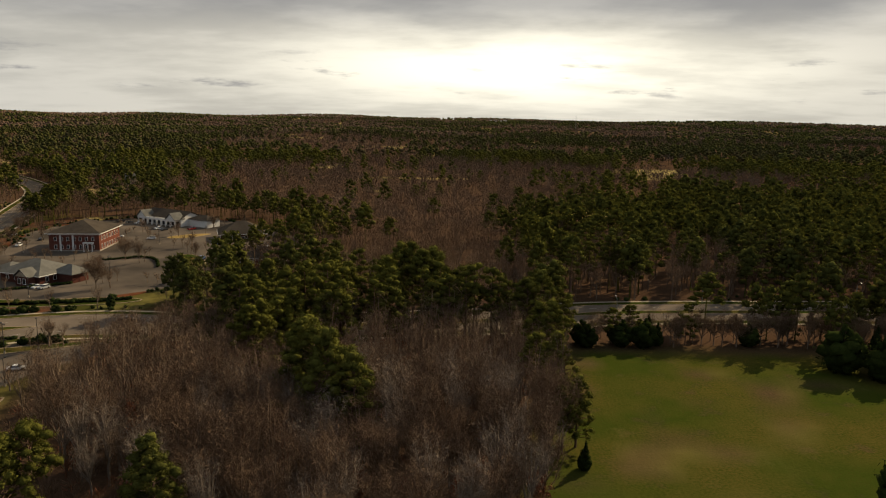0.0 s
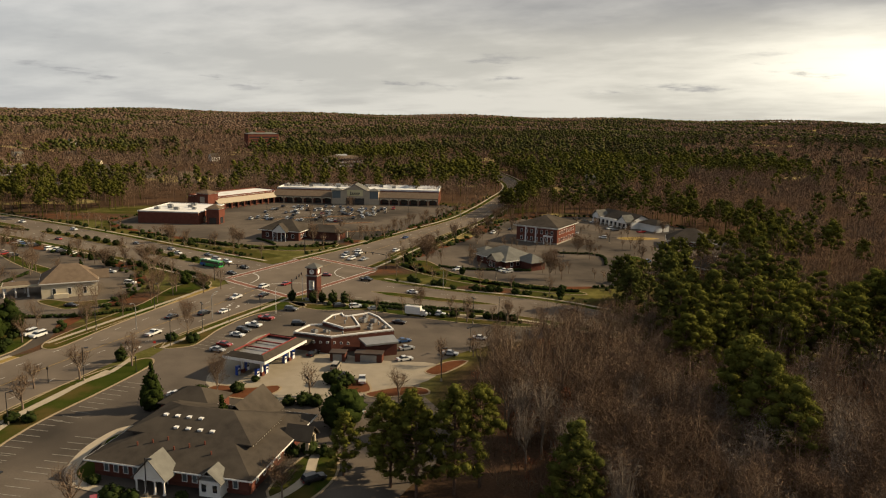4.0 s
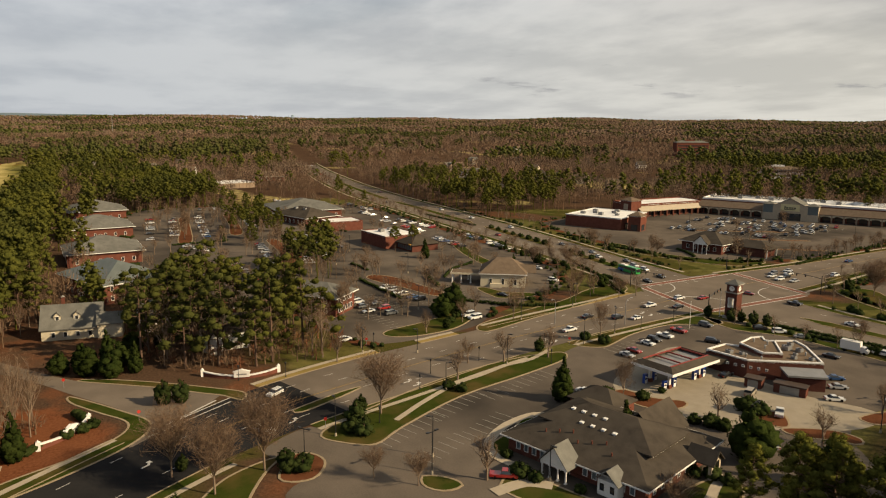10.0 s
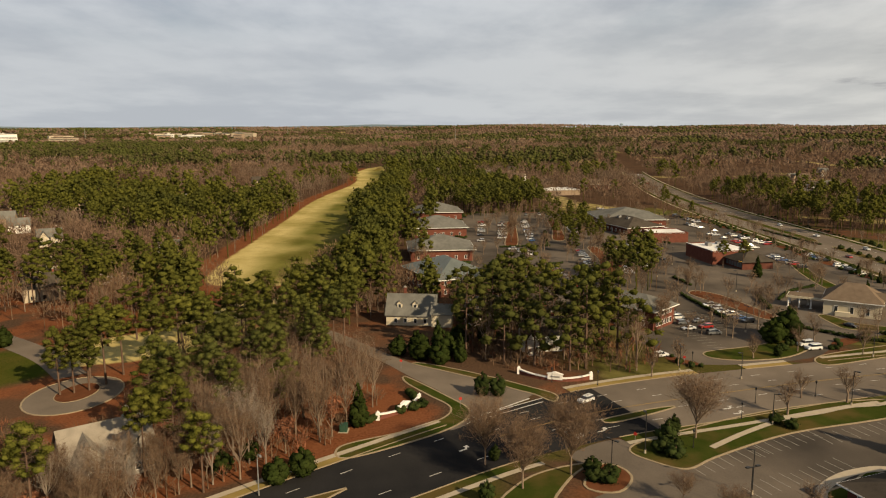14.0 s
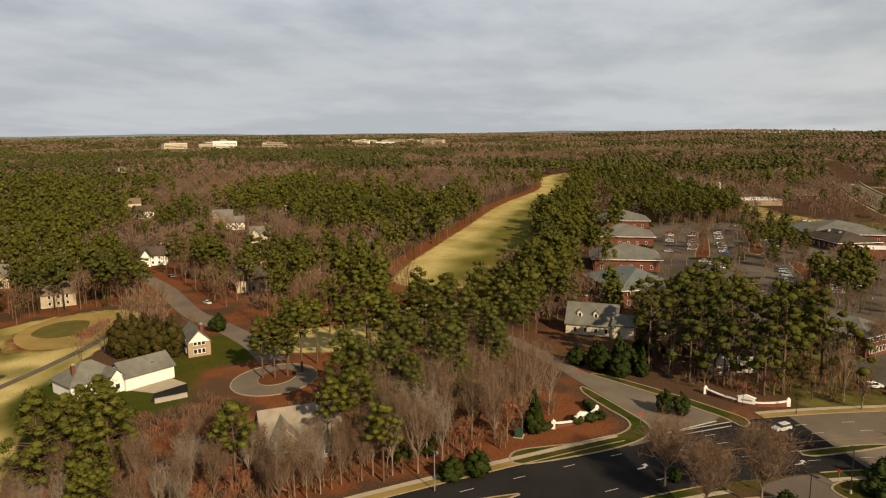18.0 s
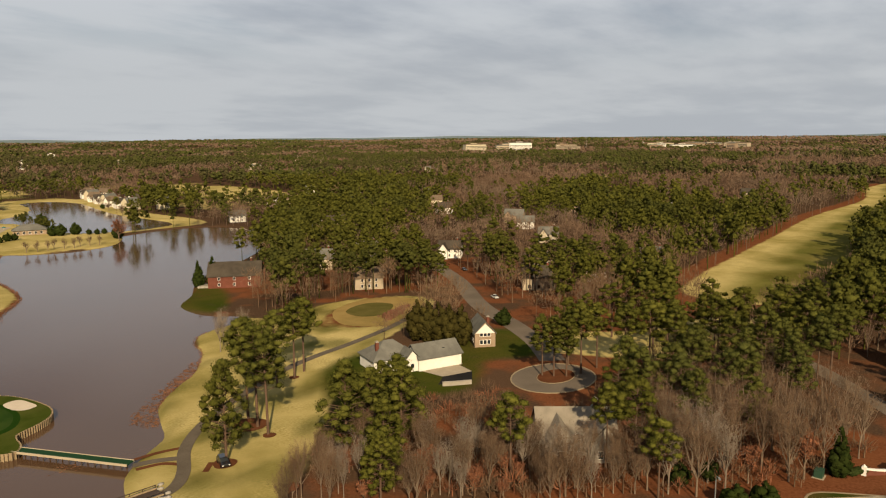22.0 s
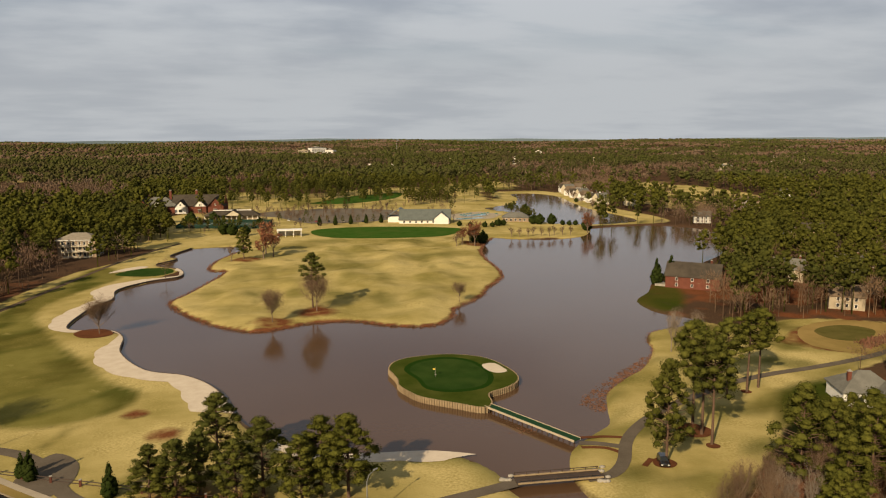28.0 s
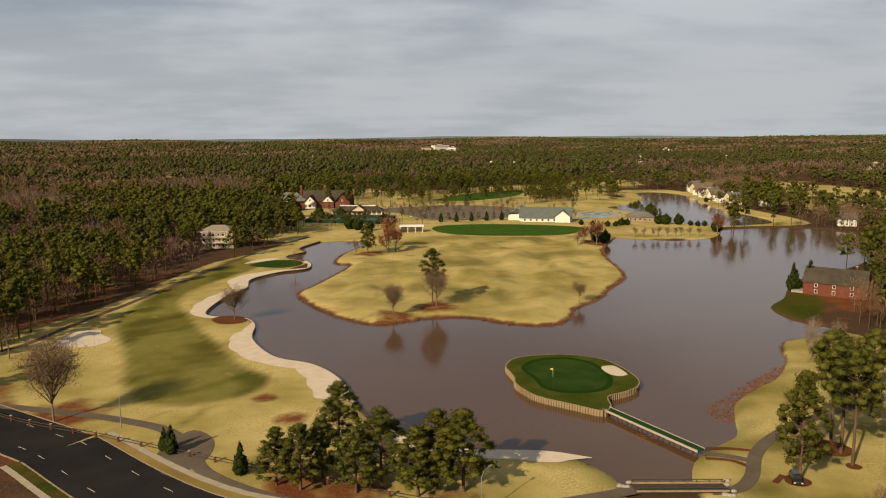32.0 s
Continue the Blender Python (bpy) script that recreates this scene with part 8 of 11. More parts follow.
G = np.random.default_rng(5)
THICKET = []   # trees too many to tell apart
THIN_PINES = [make_kind("pine_tree", "", "", pine_parts(G, 23, 6.2, 18, 22, lo, 0.66), BARK_PINE, NEEDLE, "") for lo in (0.5, 0.42)] + [make_kind("pine_tree", "", "", pine_parts(G, 18, 6.0, 20, 20, 0.3, 0.62), BARK_PINE, NEEDLE, "")]
THIN_BARES = [make_kind("bare_tree", "", "", bare_parts(G, 16, 4.6, 8, 560), BARK_GREY, TWIG, "") for _ in range(3)]
SLIM_PINES = [make_kind("pine_tree", "", "", (far_pine(G, 1, 1, 0.1), far_pine(G, 14, 12, 1.05, 23.0, 6.6, 0.48, 14)), BARK_PINE, NEEDLE, "") for _ in range(3)]
SLIM_BARES = [make_kind("bare_tree", "", "", (far_bare(G, 1, 0.5, 0.1), far_bare(G, 170, 1.9, 0.07, 17.0, 4.7)), BARK_GREY, TWIG, "") for _ in range(3)]
MIXED_BARE = BARES + BARES + PALES + RUSSETS
# wood between the fuel station and the sports field
grove(G, [(-92, 206), (-60, 212), (-10, 214), (26, 212), (33, 190), (28, 150), (22, 122), (12, 105), (-20, 92), (-48, 108), (-62, 118), (-82, 136), (-94, 152), (-95, 180)], 5.8, 0.0, PINES, BARES + PALES + RUSSETS[:1], (0.85, 1.2))
for x, y, s, k in ((-23, 141, 1.2, 0), (-30, 150, 1.15, 1), (-17, 136, 1.05, 1), (-2.5, 236, 1.2, 0), (-17, 228, 1.1, 1), (-29, 220, 1.1, 0), (-41, 213, 1.1, 1), (-53, 217, 1.15, 0), (-63, 210, 1.0, 1), (-80, 224, 0.95, 0), (-10, 243, 1.2, 1), (4, 221, 1.0, 0), (29, 210, 1.1, 1), (35, 222, 1.15, 0), (26, 186, 0.95, 1), (28, 168, 0.85, 0), (29, 146, 0.7, 1), (-46, 181, 1.0, 0), (-40, 192, 1.0, 1), (-28, 197, 0.95, 0), (-45, 104, 0.9, 1), (-68, 104, 0.95, 0), (-73, 99, 0.85, 1), (-56, 200, 0.9, 1)):
    plant(BROAD_PINES[k], x, y, s * 1.12, x * 1.7, tall=1.1)
    plant(PINES[int(x) % 4], x + 5.5 * math.cos(x), y + 5.5 * math.sin(x), s * 0.95, x)
for x, y, s in ((30, 200, 0.85), (32, 192, 0.75), (31, 178, 0.7), (30, 158, 0.6), (29, 136, 0.55), (-90, 118, 1.0), (-118, 92, 1.0)):
    plant(CEDARS[int(x) % 2], x, y, s, x)
# hedge of trees between the field and the road
for i in range(46):
    x = 36 + i * 3.2 + G.uniform(-1.5, 1.5)
    ks = (WIDES + WIDES + BARES[:2] + CEDARS + ROUNDS)
    k = ks[G.integers(len(ks))]
    plant(k, x, 217 + 0.02 * x + G.uniform(-2.5, 2.5), G.uniform(0.75, 1.05) * (0.8 if k in CEDARS + BARES else 1.0), G.uniform(0, 6))
for x, y, s in ((113, 197, 1.5), (121, 190, 1.3), (128, 196, 1.4), (84, 118, 1.5)):
    plant(ROUNDS[int(x) % 2], x, y, s, x)
for x, y in zip(*scatter(G, [(-70, 196), (-66, 216), (-30, 226), (0, 238), (34, 246), (38, 214), (0, 206), (-40, 190)], 7.0)):
    THICKET.append((THIN_PINES[G.integers(3)], x, y, G.uniform(0.85, 1.12), x, G.uniform(0.9, 1.1)))
for x, y in zip(*scatter(G, [(-58, 246), (-30, 250), (20, 260), (60, 272), (190, 278), (190, 330), (40, 330), (-66, 300)], 9.0)):
    THICKET.append(((THIN_PINES if G.random() < pine_share(x, y) - 0.15 else THIN_BARES)[G.integers(3)], x, y, G.uniform(0.85, 1.1), x, G.uniform(0.9, 1.1)))
for x, y in zip(*scatter(G, [(38, 218), (36, 226), (200, 234), (200, 222)], 5.0)):
    THICKET.append(((THIN_BARES + THIN_PINES[2:])[G.integers(4)], x, y, G.uniform(0.5, 0.75), x, 1.0))
for p, q in zip(A_NORTH, side_of(A_NORTH[:, :2])):
    for k in range(3):
        if p[1] > 425:
            d = G.uniform(14, 34)
            x, y = (p[0] - q[0] * d, p[1] - q[1] * d) if p[0] - q[0] * d > p[0] else (p[0] + q[0] * d, p[1] + q[1] * d)
            THICKET.append(((SLIM_BARES + SLIM_PINES[:1])[G.integers(4)], x, y + G.uniform(-3, 3), G.uniform(0.7, 1.0), x, 1.0))
# pines behind the entrance sign and along the drive
grove(G, [(-200, 10), (-198, 44), (-208, 58), (-238, 44), (-262, 20), (-262, -2), (-236, 4), (-214, -4)], 6.6, 0.62, PINES, BARES + PALES, (0.95, 1.15))
for x, y, s in ((-191, -106, 0.95), (-186, -99, 0.95), (-194, -98, 0.9), (-194, -88, 0.95), (-200, -84, 1.0), (-199, -76, 0.95), (-189, -66, 0.9), (-206, -79, 0.95), (-217, -71, 1.0), (-224, -67, 0.95), (-191, -54, 0.9), (-215, -56, 1.0), (-203, -48, 0.95), (-227, -48, 1.0), (-210, -41, 0.95), (-222, -40, 1.0), (-236, -58, 1.0), (-246, -50, 1.0), (-205, -62, 0.9), (-240, -70, 0.95), (-252, -60, 0.95)):
    plant(PINES[int(x * 3) % 4], x, y, s, x, tall=0.96)
grove(G, [(-212, -2), (-228, -2), (-256, -6), (-262, 2), (-290, 6), (-300, 12), (-268, 36), (-262, 20), (-240, 8)], 6.2, 0.4, PINES, MIXED_BARE, (0.7, 1.0))
grove(G, [(-250, -34), (-262, -24), (-282, -30), (-292, -44), (-262, -48)], 6.0, 0.5, PINES, MIXED_BARE, (0.7, 0.95))
# hardwoods south of the drive, with a few pines among them
grove(G, [(-150, -30), (-176, -22), (-190, -30), (-198, -48), (-186, -62), (-170, -72), (-152, -62), (-140, -56), (-126, -54), (-132, -44)], 5.3, 0.0, PINES, MIXED_BARE, (0.72, 1.08))
grove(G, [(-92, -88), (-108, -74), (-120, -58), (-128, -54), (-122, -66), (-126, -74), (-120, -84), (-108, -92)], 4.4, 0.0, PINES, PALES + BARES + RUSSETS, (0.5, 0.8))
for x, y, s in ((-169, -65, 0.85), (-155, -54, 0.8), (-180, -51, 0.85), (-190, -43, 0.85), (-163, -44, 0.72), (-178, -64, 0.9), (-159, -68, 0.86), (-162, -60, 0.82), (-137, -60, 0.9), (-149, -70, 0.85), (-128, -51, 0.72), (-134, -65, 0.8), (-166, -76, 0.85), (-176, -54, 0.8), (-184, -40, 0.75), (-116, -77, 0.84)):
    plant(PINES[int(x * 3) % 4], x, y, s, x)
for x, y, s in ((-104, -112, 1.2), (-112, -113, 1.0), (-121, -112, 1.05), (-94, -92, 0.8), (-101, -98, 0.95), (-126, -122, 0.8), (-113, -104, 1.15)):
    plant(BROAD_PINES[int(x) % 2], x, y, s, x)
for x, y, s in ((-132, -38, 0.62), (-135.5, -33.5, 0.66)):
    plant(ROUNDS[int(x) % 2], x, y, s, x)
plant(CEDARS[0], -160, -26, 0.95, 1.0)
# the dense pine row between the second fairway and the offices
grove(G, [(-292, -36), (-300, -56), (-345, -56), (-420, -66), (-560, -78), (-740, -90), (-860, -92), (-860, -70), (-700, -62), (-560, -52), (-420, -44), (-340, -38)], 6.5, 0.95, PINES[:2] + BROAD_PINES, MIXED_BARE, (0.8, 1.05))
for x, y, s in ((-104.2, -147.5, 1.15), (-102.5, -141.4, 1.12), (-101.2, -135.7, 1.1), (-132, -163.2, 1.0), (-137.5, -165.5, 1.0), (-123.5, -160.5, 0.95)):
    plant(PINES[int(x * 3) % 4], x, y, s, x)
plant(BROAD_PINES[0], -85.8, -130, 0.98, 0.4, tall=1.3)
for i in range(5):
    plant(CYPRESSES[i % 2], -183.5 - i * 1.3, -161 + i * 4.0, G.uniform(1.15, 1.3), i, tall=1.12)
for x, y in ((-177.5, -107), (-179, -104), (-181, -101)):
    plant(PINES[int(x) % 4], x, y, 0.8, x)
for i, (x, y) in enumerate(((-127, -73), (-120, -61), (-131, -61), (-123, -82), (-116, -70), (-129, -84), (-124, -66), (-119, -76), (-127, -78), (-113, -66), (-130, -67), (-110, -78), (-117, -86), (-105, -84), (-133, -90), (-125, -92))):
    plant((PALES + BARES)[i % 6], x, y, 0.62 + 0.05 * (i % 4), x)
# slender saplings and russet brush along the wood's edge
spot = 0
while spot < 34:
    x, y = G.uniform(-126, -76), G.uniform(-117, -88)
    if inside(np.array([(-76, -105), (-90, -109), (-104, -117), (-125, -106), (-114, -88), (-92, -91), (-80, -98)]), np.array([x]), np.array([y]))[0]:
        spot += 1
        k = (PALES + BARES + RUSSETS)[G.integers(8)]
        plant(k, x, y, G.uniform(0.42, 0.62) if k not in RUSSETS else G.uniform(0.4, 0.7), x, tall=1.25 if k not in RUSSETS else 0.9)
for x, y in ((-134, -203), (-140, -210), (-144, -204)):
    plant(PALES[int(x) % 2], x, y, 0.75, x)
# trees between the lots and along the town's edge
grove(G, [(-675, 187), (-573, 189), (-549, 221), (-470, 212), (-440, 236), (-470, 262), (-458, 287), (-500, 330), (-538, 366), (-640, 360), (-720, 260)], 8.0, 0.4, PINES, MIXED_BARE, (0.7, 1.0))
grove(G, [(-655, -28), (-545, -2), (-560, 18), (-570, 39), (-580, 63), (-672, 62), (-794, 30), (-900, -6), (-860, -60), (-700, -50)], 8.0, 0.75, PINES, MIXED_BARE, (0.7, 1.0))
grove(G, [(-451, 48), (-408, 54), (-415, 66), (-445, 76), (-520, 80), (-567, 66), (-532, 53)], 7.5, 0.3, PINES, MIXED_BARE, (0.5, 0.75))
grove(G, [(-306, 54), (-290, 66), (-301, 80), (-331, 85), (-348, 77), (-341, 60)], 6.0, 0.2, PINES, MIXED_BARE, (0.75, 1.05))
grove(G, [(-600, 150), (-560, 148), (-470, 176), (-480, 186), (-590, 184), (-660, 170)], 9.0, 0.3, PINES, MIXED_BARE, (0.5, 0.8))
grove(G, [(-84, 300), (-70, 330), (-72, 372), (-66, 420), (-90, 470), (-130, 486), (-240, 492), (-262, 470), (-236, 455), (-140, 474), (-100, 440), (-76, 400), (-84, 345), (-98, 300)], 7.0, 0.3, PINES + BROAD_PINES, MIXED_BARE, (0.75, 1.05))
grove(G, [(-300, 470), (-330, 480), (-430, 440), (-480, 400), (-470, 350), (-450, 330), (-446, 400), (-420, 425), (-330, 472)], 8.0, 0.3, PINES, MIXED_BARE, (0.8, 1.05))
for x, y in zip(*scatter(G, [(-205, -112), (-222, -84), (-238, -52), (-276, -48), (-284, -60), (-262, -72), (-238, -92), (-222, -122), (-212, -132)], 7.0)):
    if G.random() < 0.6:
        THICKET.append((THIN_PINES[G.integers(2)], x, y, G.uniform(0.75, 1.0), x, G.uniform(0.85, 1.0)))
for x, y in zip(*scatter(G, [(-240, -175), (-262, -150), (-300, -128), (-330, -150), (-330, -215), (-275, -240), (-240, -215)], 10.0)):
    THICKET.append(((THIN_PINES[:2] + THIN_BARES)[G.integers(5)], x, y, G.uniform(0.7, 1.0), x, G.uniform(0.9, 1.05)))
# trees by the lake and the fairways
for x, y, k, s in ((51, -281, BIGS[0], 0.85), (-10, -279, BIGS[1], 0.8), (-28, -290, BIGS[0], 0.95), (-27, -296, PINES[1], 1.0), (-1, -432, BROAD_PINES[1], 1.0), (-14, -452, RUSSETS[0], 2.2), (6, -430, SMALLS[0], 1.3), (-12, -432, RUSSETS[0], 1.6), (-18, -440, RUSSETS[1], 1.8), (-89, -294, WIDES[1], 0.8), (-147, -450, RUSSETS[1], 1.9), (-156, -462, ROUNDS[0], 1.0), (-139, -452, RUSSETS[0], 1.3), (-146, -458, RUSSETS[1], 1.2), (-134, -448, SMALLS[2], 1.3), (-152, -466, ROUNDS[0], 0.9), (-249, -492, RUSSETS[0], 1.7), (-254, -503, ROUNDS[1], 1.0), (78, -182, BIGS[1], 1.3), (-196, -300, CEDARS[0], 1.3), (-191, -304, CEDARS[1], 1.15)):
    plant(k, x, y, s, x, terrain(np.array([float(x)]), np.array([float(y)]))[0])
for x, y, s in ((7, -155, 1.0), (14, -138.5, 0.85), (19, -141, 0.75), (10, -143, 0.8), (-2, -139, 0.98), (3, -136, 0.8), (-9, -133, 0.85), (-13, -136, 1.0), (-18, -134, 1.05)):
    plant(BROAD_PINES[int(x) % 2], x, y, s * 1.12, x, tall=0.8)
for x, y, s in ((44, -159, 0.62), (46, -161, 0.5), (27, -147, 0.65)):
    plant(CEDARS[int(x) % 2], x, y, s, x)
for x, y in ((112, -205), (120, -200), (116, -216), (135, -230)):
    plant(PINES[int(x) % 4], x, y, 0.8, x)
for i in range(9):
    plant(SMALLS[i % 3], -186 - i * 5.5, -485 + (i % 3) * 2, 1.0, i)
grove(G, [(-176, -232), (-190, -250), (-215, -262), (-240, -262), (-262, -245), (-262, -225), (-240, -212), (-225, -230), (-195, -236)], 7.2, 0.6, PINES + CEDARS[:1], MIXED_BARE, (0.8, 1.05))
grove(G, [(-214, -150), (-240, -160), (-262, -190), (-256, -205), (-238, -190), (-226, -170)], 7.5, 0.6, PINES, MIXED_BARE, (0.8, 1.0))
grove(G, [(-232, -128), (-246, -150), (-275, -190), (-305, -225), (-330, -200), (-335, -140), (-305, -118), (-262, -105)], 8.8, 0.5, PINES + BROAD_PINES, MIXED_BARE, (0.8, 1.05))
grove(G, [(-268, -215), (-230, -200), (-262, -262), (-225, -285), (-262, -330), (-330, -330), (-345, -300), (-300, -262)], 9.5, 0.45, PINES + BROAD_PINES, MIXED_BARE, (0.8, 1.05))
grove(G, [(112, -240), (150, -215), (230, -260), (230, -420), (130, -470), (112, -440), (118, -350), (126, -300)], 8.0, 0.6, PINES, MIXED_BARE, (0.75, 1.0))

# planting in the club grounds
for x, y, k, s in ((-187, -547, 0, 0.55), (-193, -546, 1, 0.5), (-200, -552, 0, 0.7), (-205, -553, 1, 0.6), (-246, -604, 0, 1.1), (-252, -622, 1, 1.2), (-232, -556, 0, 0.9), (-236, -552, 1, 1.0), (-246, -550, 0, 1.0), (-252, -542, 1, 0.5), (-256, -538, 0, 0.5), (-261, -537, 1, 0.5), (62, -655, 0, 1.4), (22, -652, 1, 1.0), (6, -556, 0, 1.0), (-3, -550, 1, 0.9), (12, -562, 1, 1.1), (-15, -600, 0, 0.9), (40, -640, 1, 1.2), (-170, -560, 0, 0.5), (-178, -556, 1, 0.45)):
    plant(ROUNDS[k], x, y, s, x)
for i, (x, y) in enumerate(((-404, -842), (-384, -812), (-394, -790), (-368, -764), (-358, -736), (-372, -720), (-350, -708), (-344, -680), (-336, -654), (-352, -660), (-410, -830), (-330, -628), (-345, -640), (-318, -600), (-312, -582))):
    plant((ROUNDS[0], WIDES[0], PINES[0], WIDES[1], ROUNDS[1])[i % 5], x, y, (0.7, 0.8, 0.7, 0.9, 0.6)[i % 5], x)
for i in range(5):
    plant(CEDARS[i % 2], -62 - i * 13, -597 - i * 1.5, 0.75, i)
for x, y, s in ((62, -540, 1.0), (70, -548, 1.05), (80, -530, 0.95), (88, -540, 1.0), (56, -556, 0.9), (96, -556, 1.0), (112, -470, 1.0), (108, -452, 0.95), (118, -490, 1.0), (104, -510, 1.0), (122, -508, 1.0)):
    plant(BROAD_PINES[int(x) % 2], x, y, s * 1.05, x)
for i in range(60):
    x, y = G.uniform(-235, 100), G.uniform(-735, -560)
    if not (-20 < x < 50 and y > -660) and not (-165 < x < -120 and y > -605):
        THICKET.append(((THIN_BARES + THIN_PINES[:1])[G.integers(4)], x, y, G.uniform(0.4, 0.75), x, 1.0))
grove(G, [(-20, -562), (60, -585), (64, -600), (40, -600), (-22, -580)], 7.0, 0.6, PINES, MIXED_BARE, (0.35, 0.55))
grove(G, [(110, -520), (70, -540), (72, -620), (110, -680), (170, -620), (160, -540)], 8.5, 0.7, PINES, MIXED_BARE, (0.7, 1.0))
grove(G, [(40, -722), (25, -800), (-50, -920), (-190, -1010), (-340, -1030), (-300, -900), (-250, -745), (-120, -715)], 25.0, 0.85, PINES, MIXED_BARE, (0.7, 1.0))
grove(G, [(45, -530), (85, -540), (82, -612), (56, -602)], 7.0, 0.9, PINES, MIXED_BARE, (0.7, 1.0))
grove(G, [(-236, -560), (-240, -600), (-248, -640), (-238, -660), (-232, -600)], 6.0, 0.8, PINES + CEDARS, MIXED_BARE, (0.4, 0.6))
for x, y in zip(*scatter(G, [(110, -850), (40, -862), (-60, -868), (-150, -885), (-230, -905), (-245, -950), (-150, -960), (-50, -930), (50, -925), (120, -900)], 12.0)):
    THICKET.append(((SLIM_PINES + SLIM_BARES[:1])[G.integers(4)], x, y, G.uniform(0.85, 1.2), x, G.uniform(0.95, 1.15)))
for x, y in zip(*scatter(G, [(-172, -752), (-225, -752), (-238, -800), (-215, -830), (-180, -800)], 11.0)):
    THICKET.append((THIN_PINES[2], x, y, G.uniform(0.6, 0.9), x, 1.0))
for x, y in zip(*scatter(G, [(-280, -900), (-330, -930), (-330, -1020), (-250, -1030), (-190, -1000)], 17.0)):
    THICKET.append(((SLIM_PINES[:2] + SLIM_BARES)[G.integers(5)], x, y, G.uniform(0.8, 1.1), x, 1.0))
for i in range(12):
    THICKET.append((THIN_PINES[2], -50 - i * 6.5, -606 - (i % 2) * 3, 0.32, i, 1.2))


# ---- the woods beyond, joined ----
def copies(V, F, P, S, T, tall):
    """Many turned and scaled copies of one small mesh, as one."""
    c, s = np.cos(T)[:, None], np.sin(T)[:, None]
    x = (V[:, 0] * c - V[:, 1] * s) * S[:, None] + P[:, :1]
    y = (V[:, 0] * s + V[:, 1] * c) * S[:, None] + P[:, 1:2]
    z = V[:, 2] * (S * tall)[:, None] + P[:, 2:]
    n, k = len(P), len(V)
    return np.stack([x, y, z], -1).reshape(-1, 3), (F[None] + (np.arange(n) * k)[:, None, None]).reshape(-1, 3)


W = np.random.default_rng(8)
# nearest and farthest reach, spacing across and in depth, and the meshes of each ring of woods
LEVELS = [
    (245, 400, 9.4, 9.4, [far_pine(W, 16, 15, 1.05, 22.0, w=7.0, low=0.45, core=16) for _ in range(3)], [far_bare(W, 180, 1.9, 0.095, 17.0, 5.4) for _ in range(3)]),
    (400, 640, 10.0, 10.0, [far_pine(W, 11, 9, 1.5, 22.0, w=7.0, core=11) for _ in range(3)], [far_bare(W, 80, 2.3, 0.16, 17.0, 6.0) for _ in range(3)]),
    (640, 1100, 11.0, 12.0, [far_pine(W, 7, 4, 2.2, 22.0, w=7.2, core=7) for _ in range(3)], [far_bare(W, 42, 3.0, 0.29, 17.0, 6.6) for _ in range(3)]),
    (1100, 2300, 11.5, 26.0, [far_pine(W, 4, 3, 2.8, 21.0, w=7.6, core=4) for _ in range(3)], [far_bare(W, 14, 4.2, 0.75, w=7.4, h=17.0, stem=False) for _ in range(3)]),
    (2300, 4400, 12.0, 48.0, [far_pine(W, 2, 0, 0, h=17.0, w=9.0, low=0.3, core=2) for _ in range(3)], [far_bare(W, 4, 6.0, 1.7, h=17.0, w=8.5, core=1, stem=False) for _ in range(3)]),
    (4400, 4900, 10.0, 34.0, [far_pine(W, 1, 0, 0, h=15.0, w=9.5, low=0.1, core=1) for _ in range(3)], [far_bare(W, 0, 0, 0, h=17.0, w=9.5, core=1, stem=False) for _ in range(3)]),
]


def build_woods():
    zones = BARE_GROUND + CLEAR
    for r0, r1, gap, deep, pines, bares in LEVELS:
        xs, ys, ss = [], [], []
        r = r0
        while r < r1:
            n = int(radians(268) * r / gap)
            a = radians(-44) + (np.arange(n) + W.uniform(-0.9, 0.9, n)) * radians(268) / n
            rr = r + W.uniform(-0.8, 0.8, n) * deep
            xs.append(-np.sin(a) * rr)
            ys.append(np.cos(a) * rr)
            ss.append(np.full(n, 0.95))
            r += deep
        x, y, s = map(np.concatenate, (xs, ys, ss))
        keep = clear_of(x, y, zones) & (wave(x, y, 31) + 0.6 * wave(x, y, 97) > -1.05) & (W.random(len(x)) > 0.93 * glade(x, y))
        for hx, hy, hr in CLEARINGS:
            keep &= np.hypot(x - hx, y - hy) > hr
        x, y, s = x[keep], y[keep], s[keep]
        z = terrain(x, y) - 0.2
        piney = W.random(len(x)) < pine_share(x, y)
        for kind, mesh_set, mask in (("pine", pines, piney), ("bare", bares, ~piney)):
            V, F, k = [], [], 0
            pick = W.integers(0, 3, len(x))
            for i, (tv, tf) in enumerate(mesh_set):
                m = mask & (pick == i)
                n = int(m.sum())
                if not n:
                    continue
                v, f = copies(tv, tf, np.stack([x[m], y[m], z[m]], 1), s[m] * W.uniform(0.72, 1.22, n), W.uniform(0, 6.28, n), (0.8 if r0 > 2000 else 1.0) * W.uniform(0.85, 1.15, n))
                V.append(v)
                F.append(f + k)
                k += len(v)
            if not V:
                continue
            if kind == "pine":
                ob = new("pine_woods", soften(tri_mesh("pine_woods", np.vstack(V), np.vstack(F), [NEEDLE if r0 < 1050 else CANOPY_SHADED])))
                tagged(ob, "dense green pine woods reaching to the horizon", "woods", kind="stuff")
            else:
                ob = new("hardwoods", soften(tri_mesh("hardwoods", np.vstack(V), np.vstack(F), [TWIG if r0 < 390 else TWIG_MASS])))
                tagged(ob, "leafless brown hardwood canopy between the pines", "woods", kind="stuff")


build_woods()


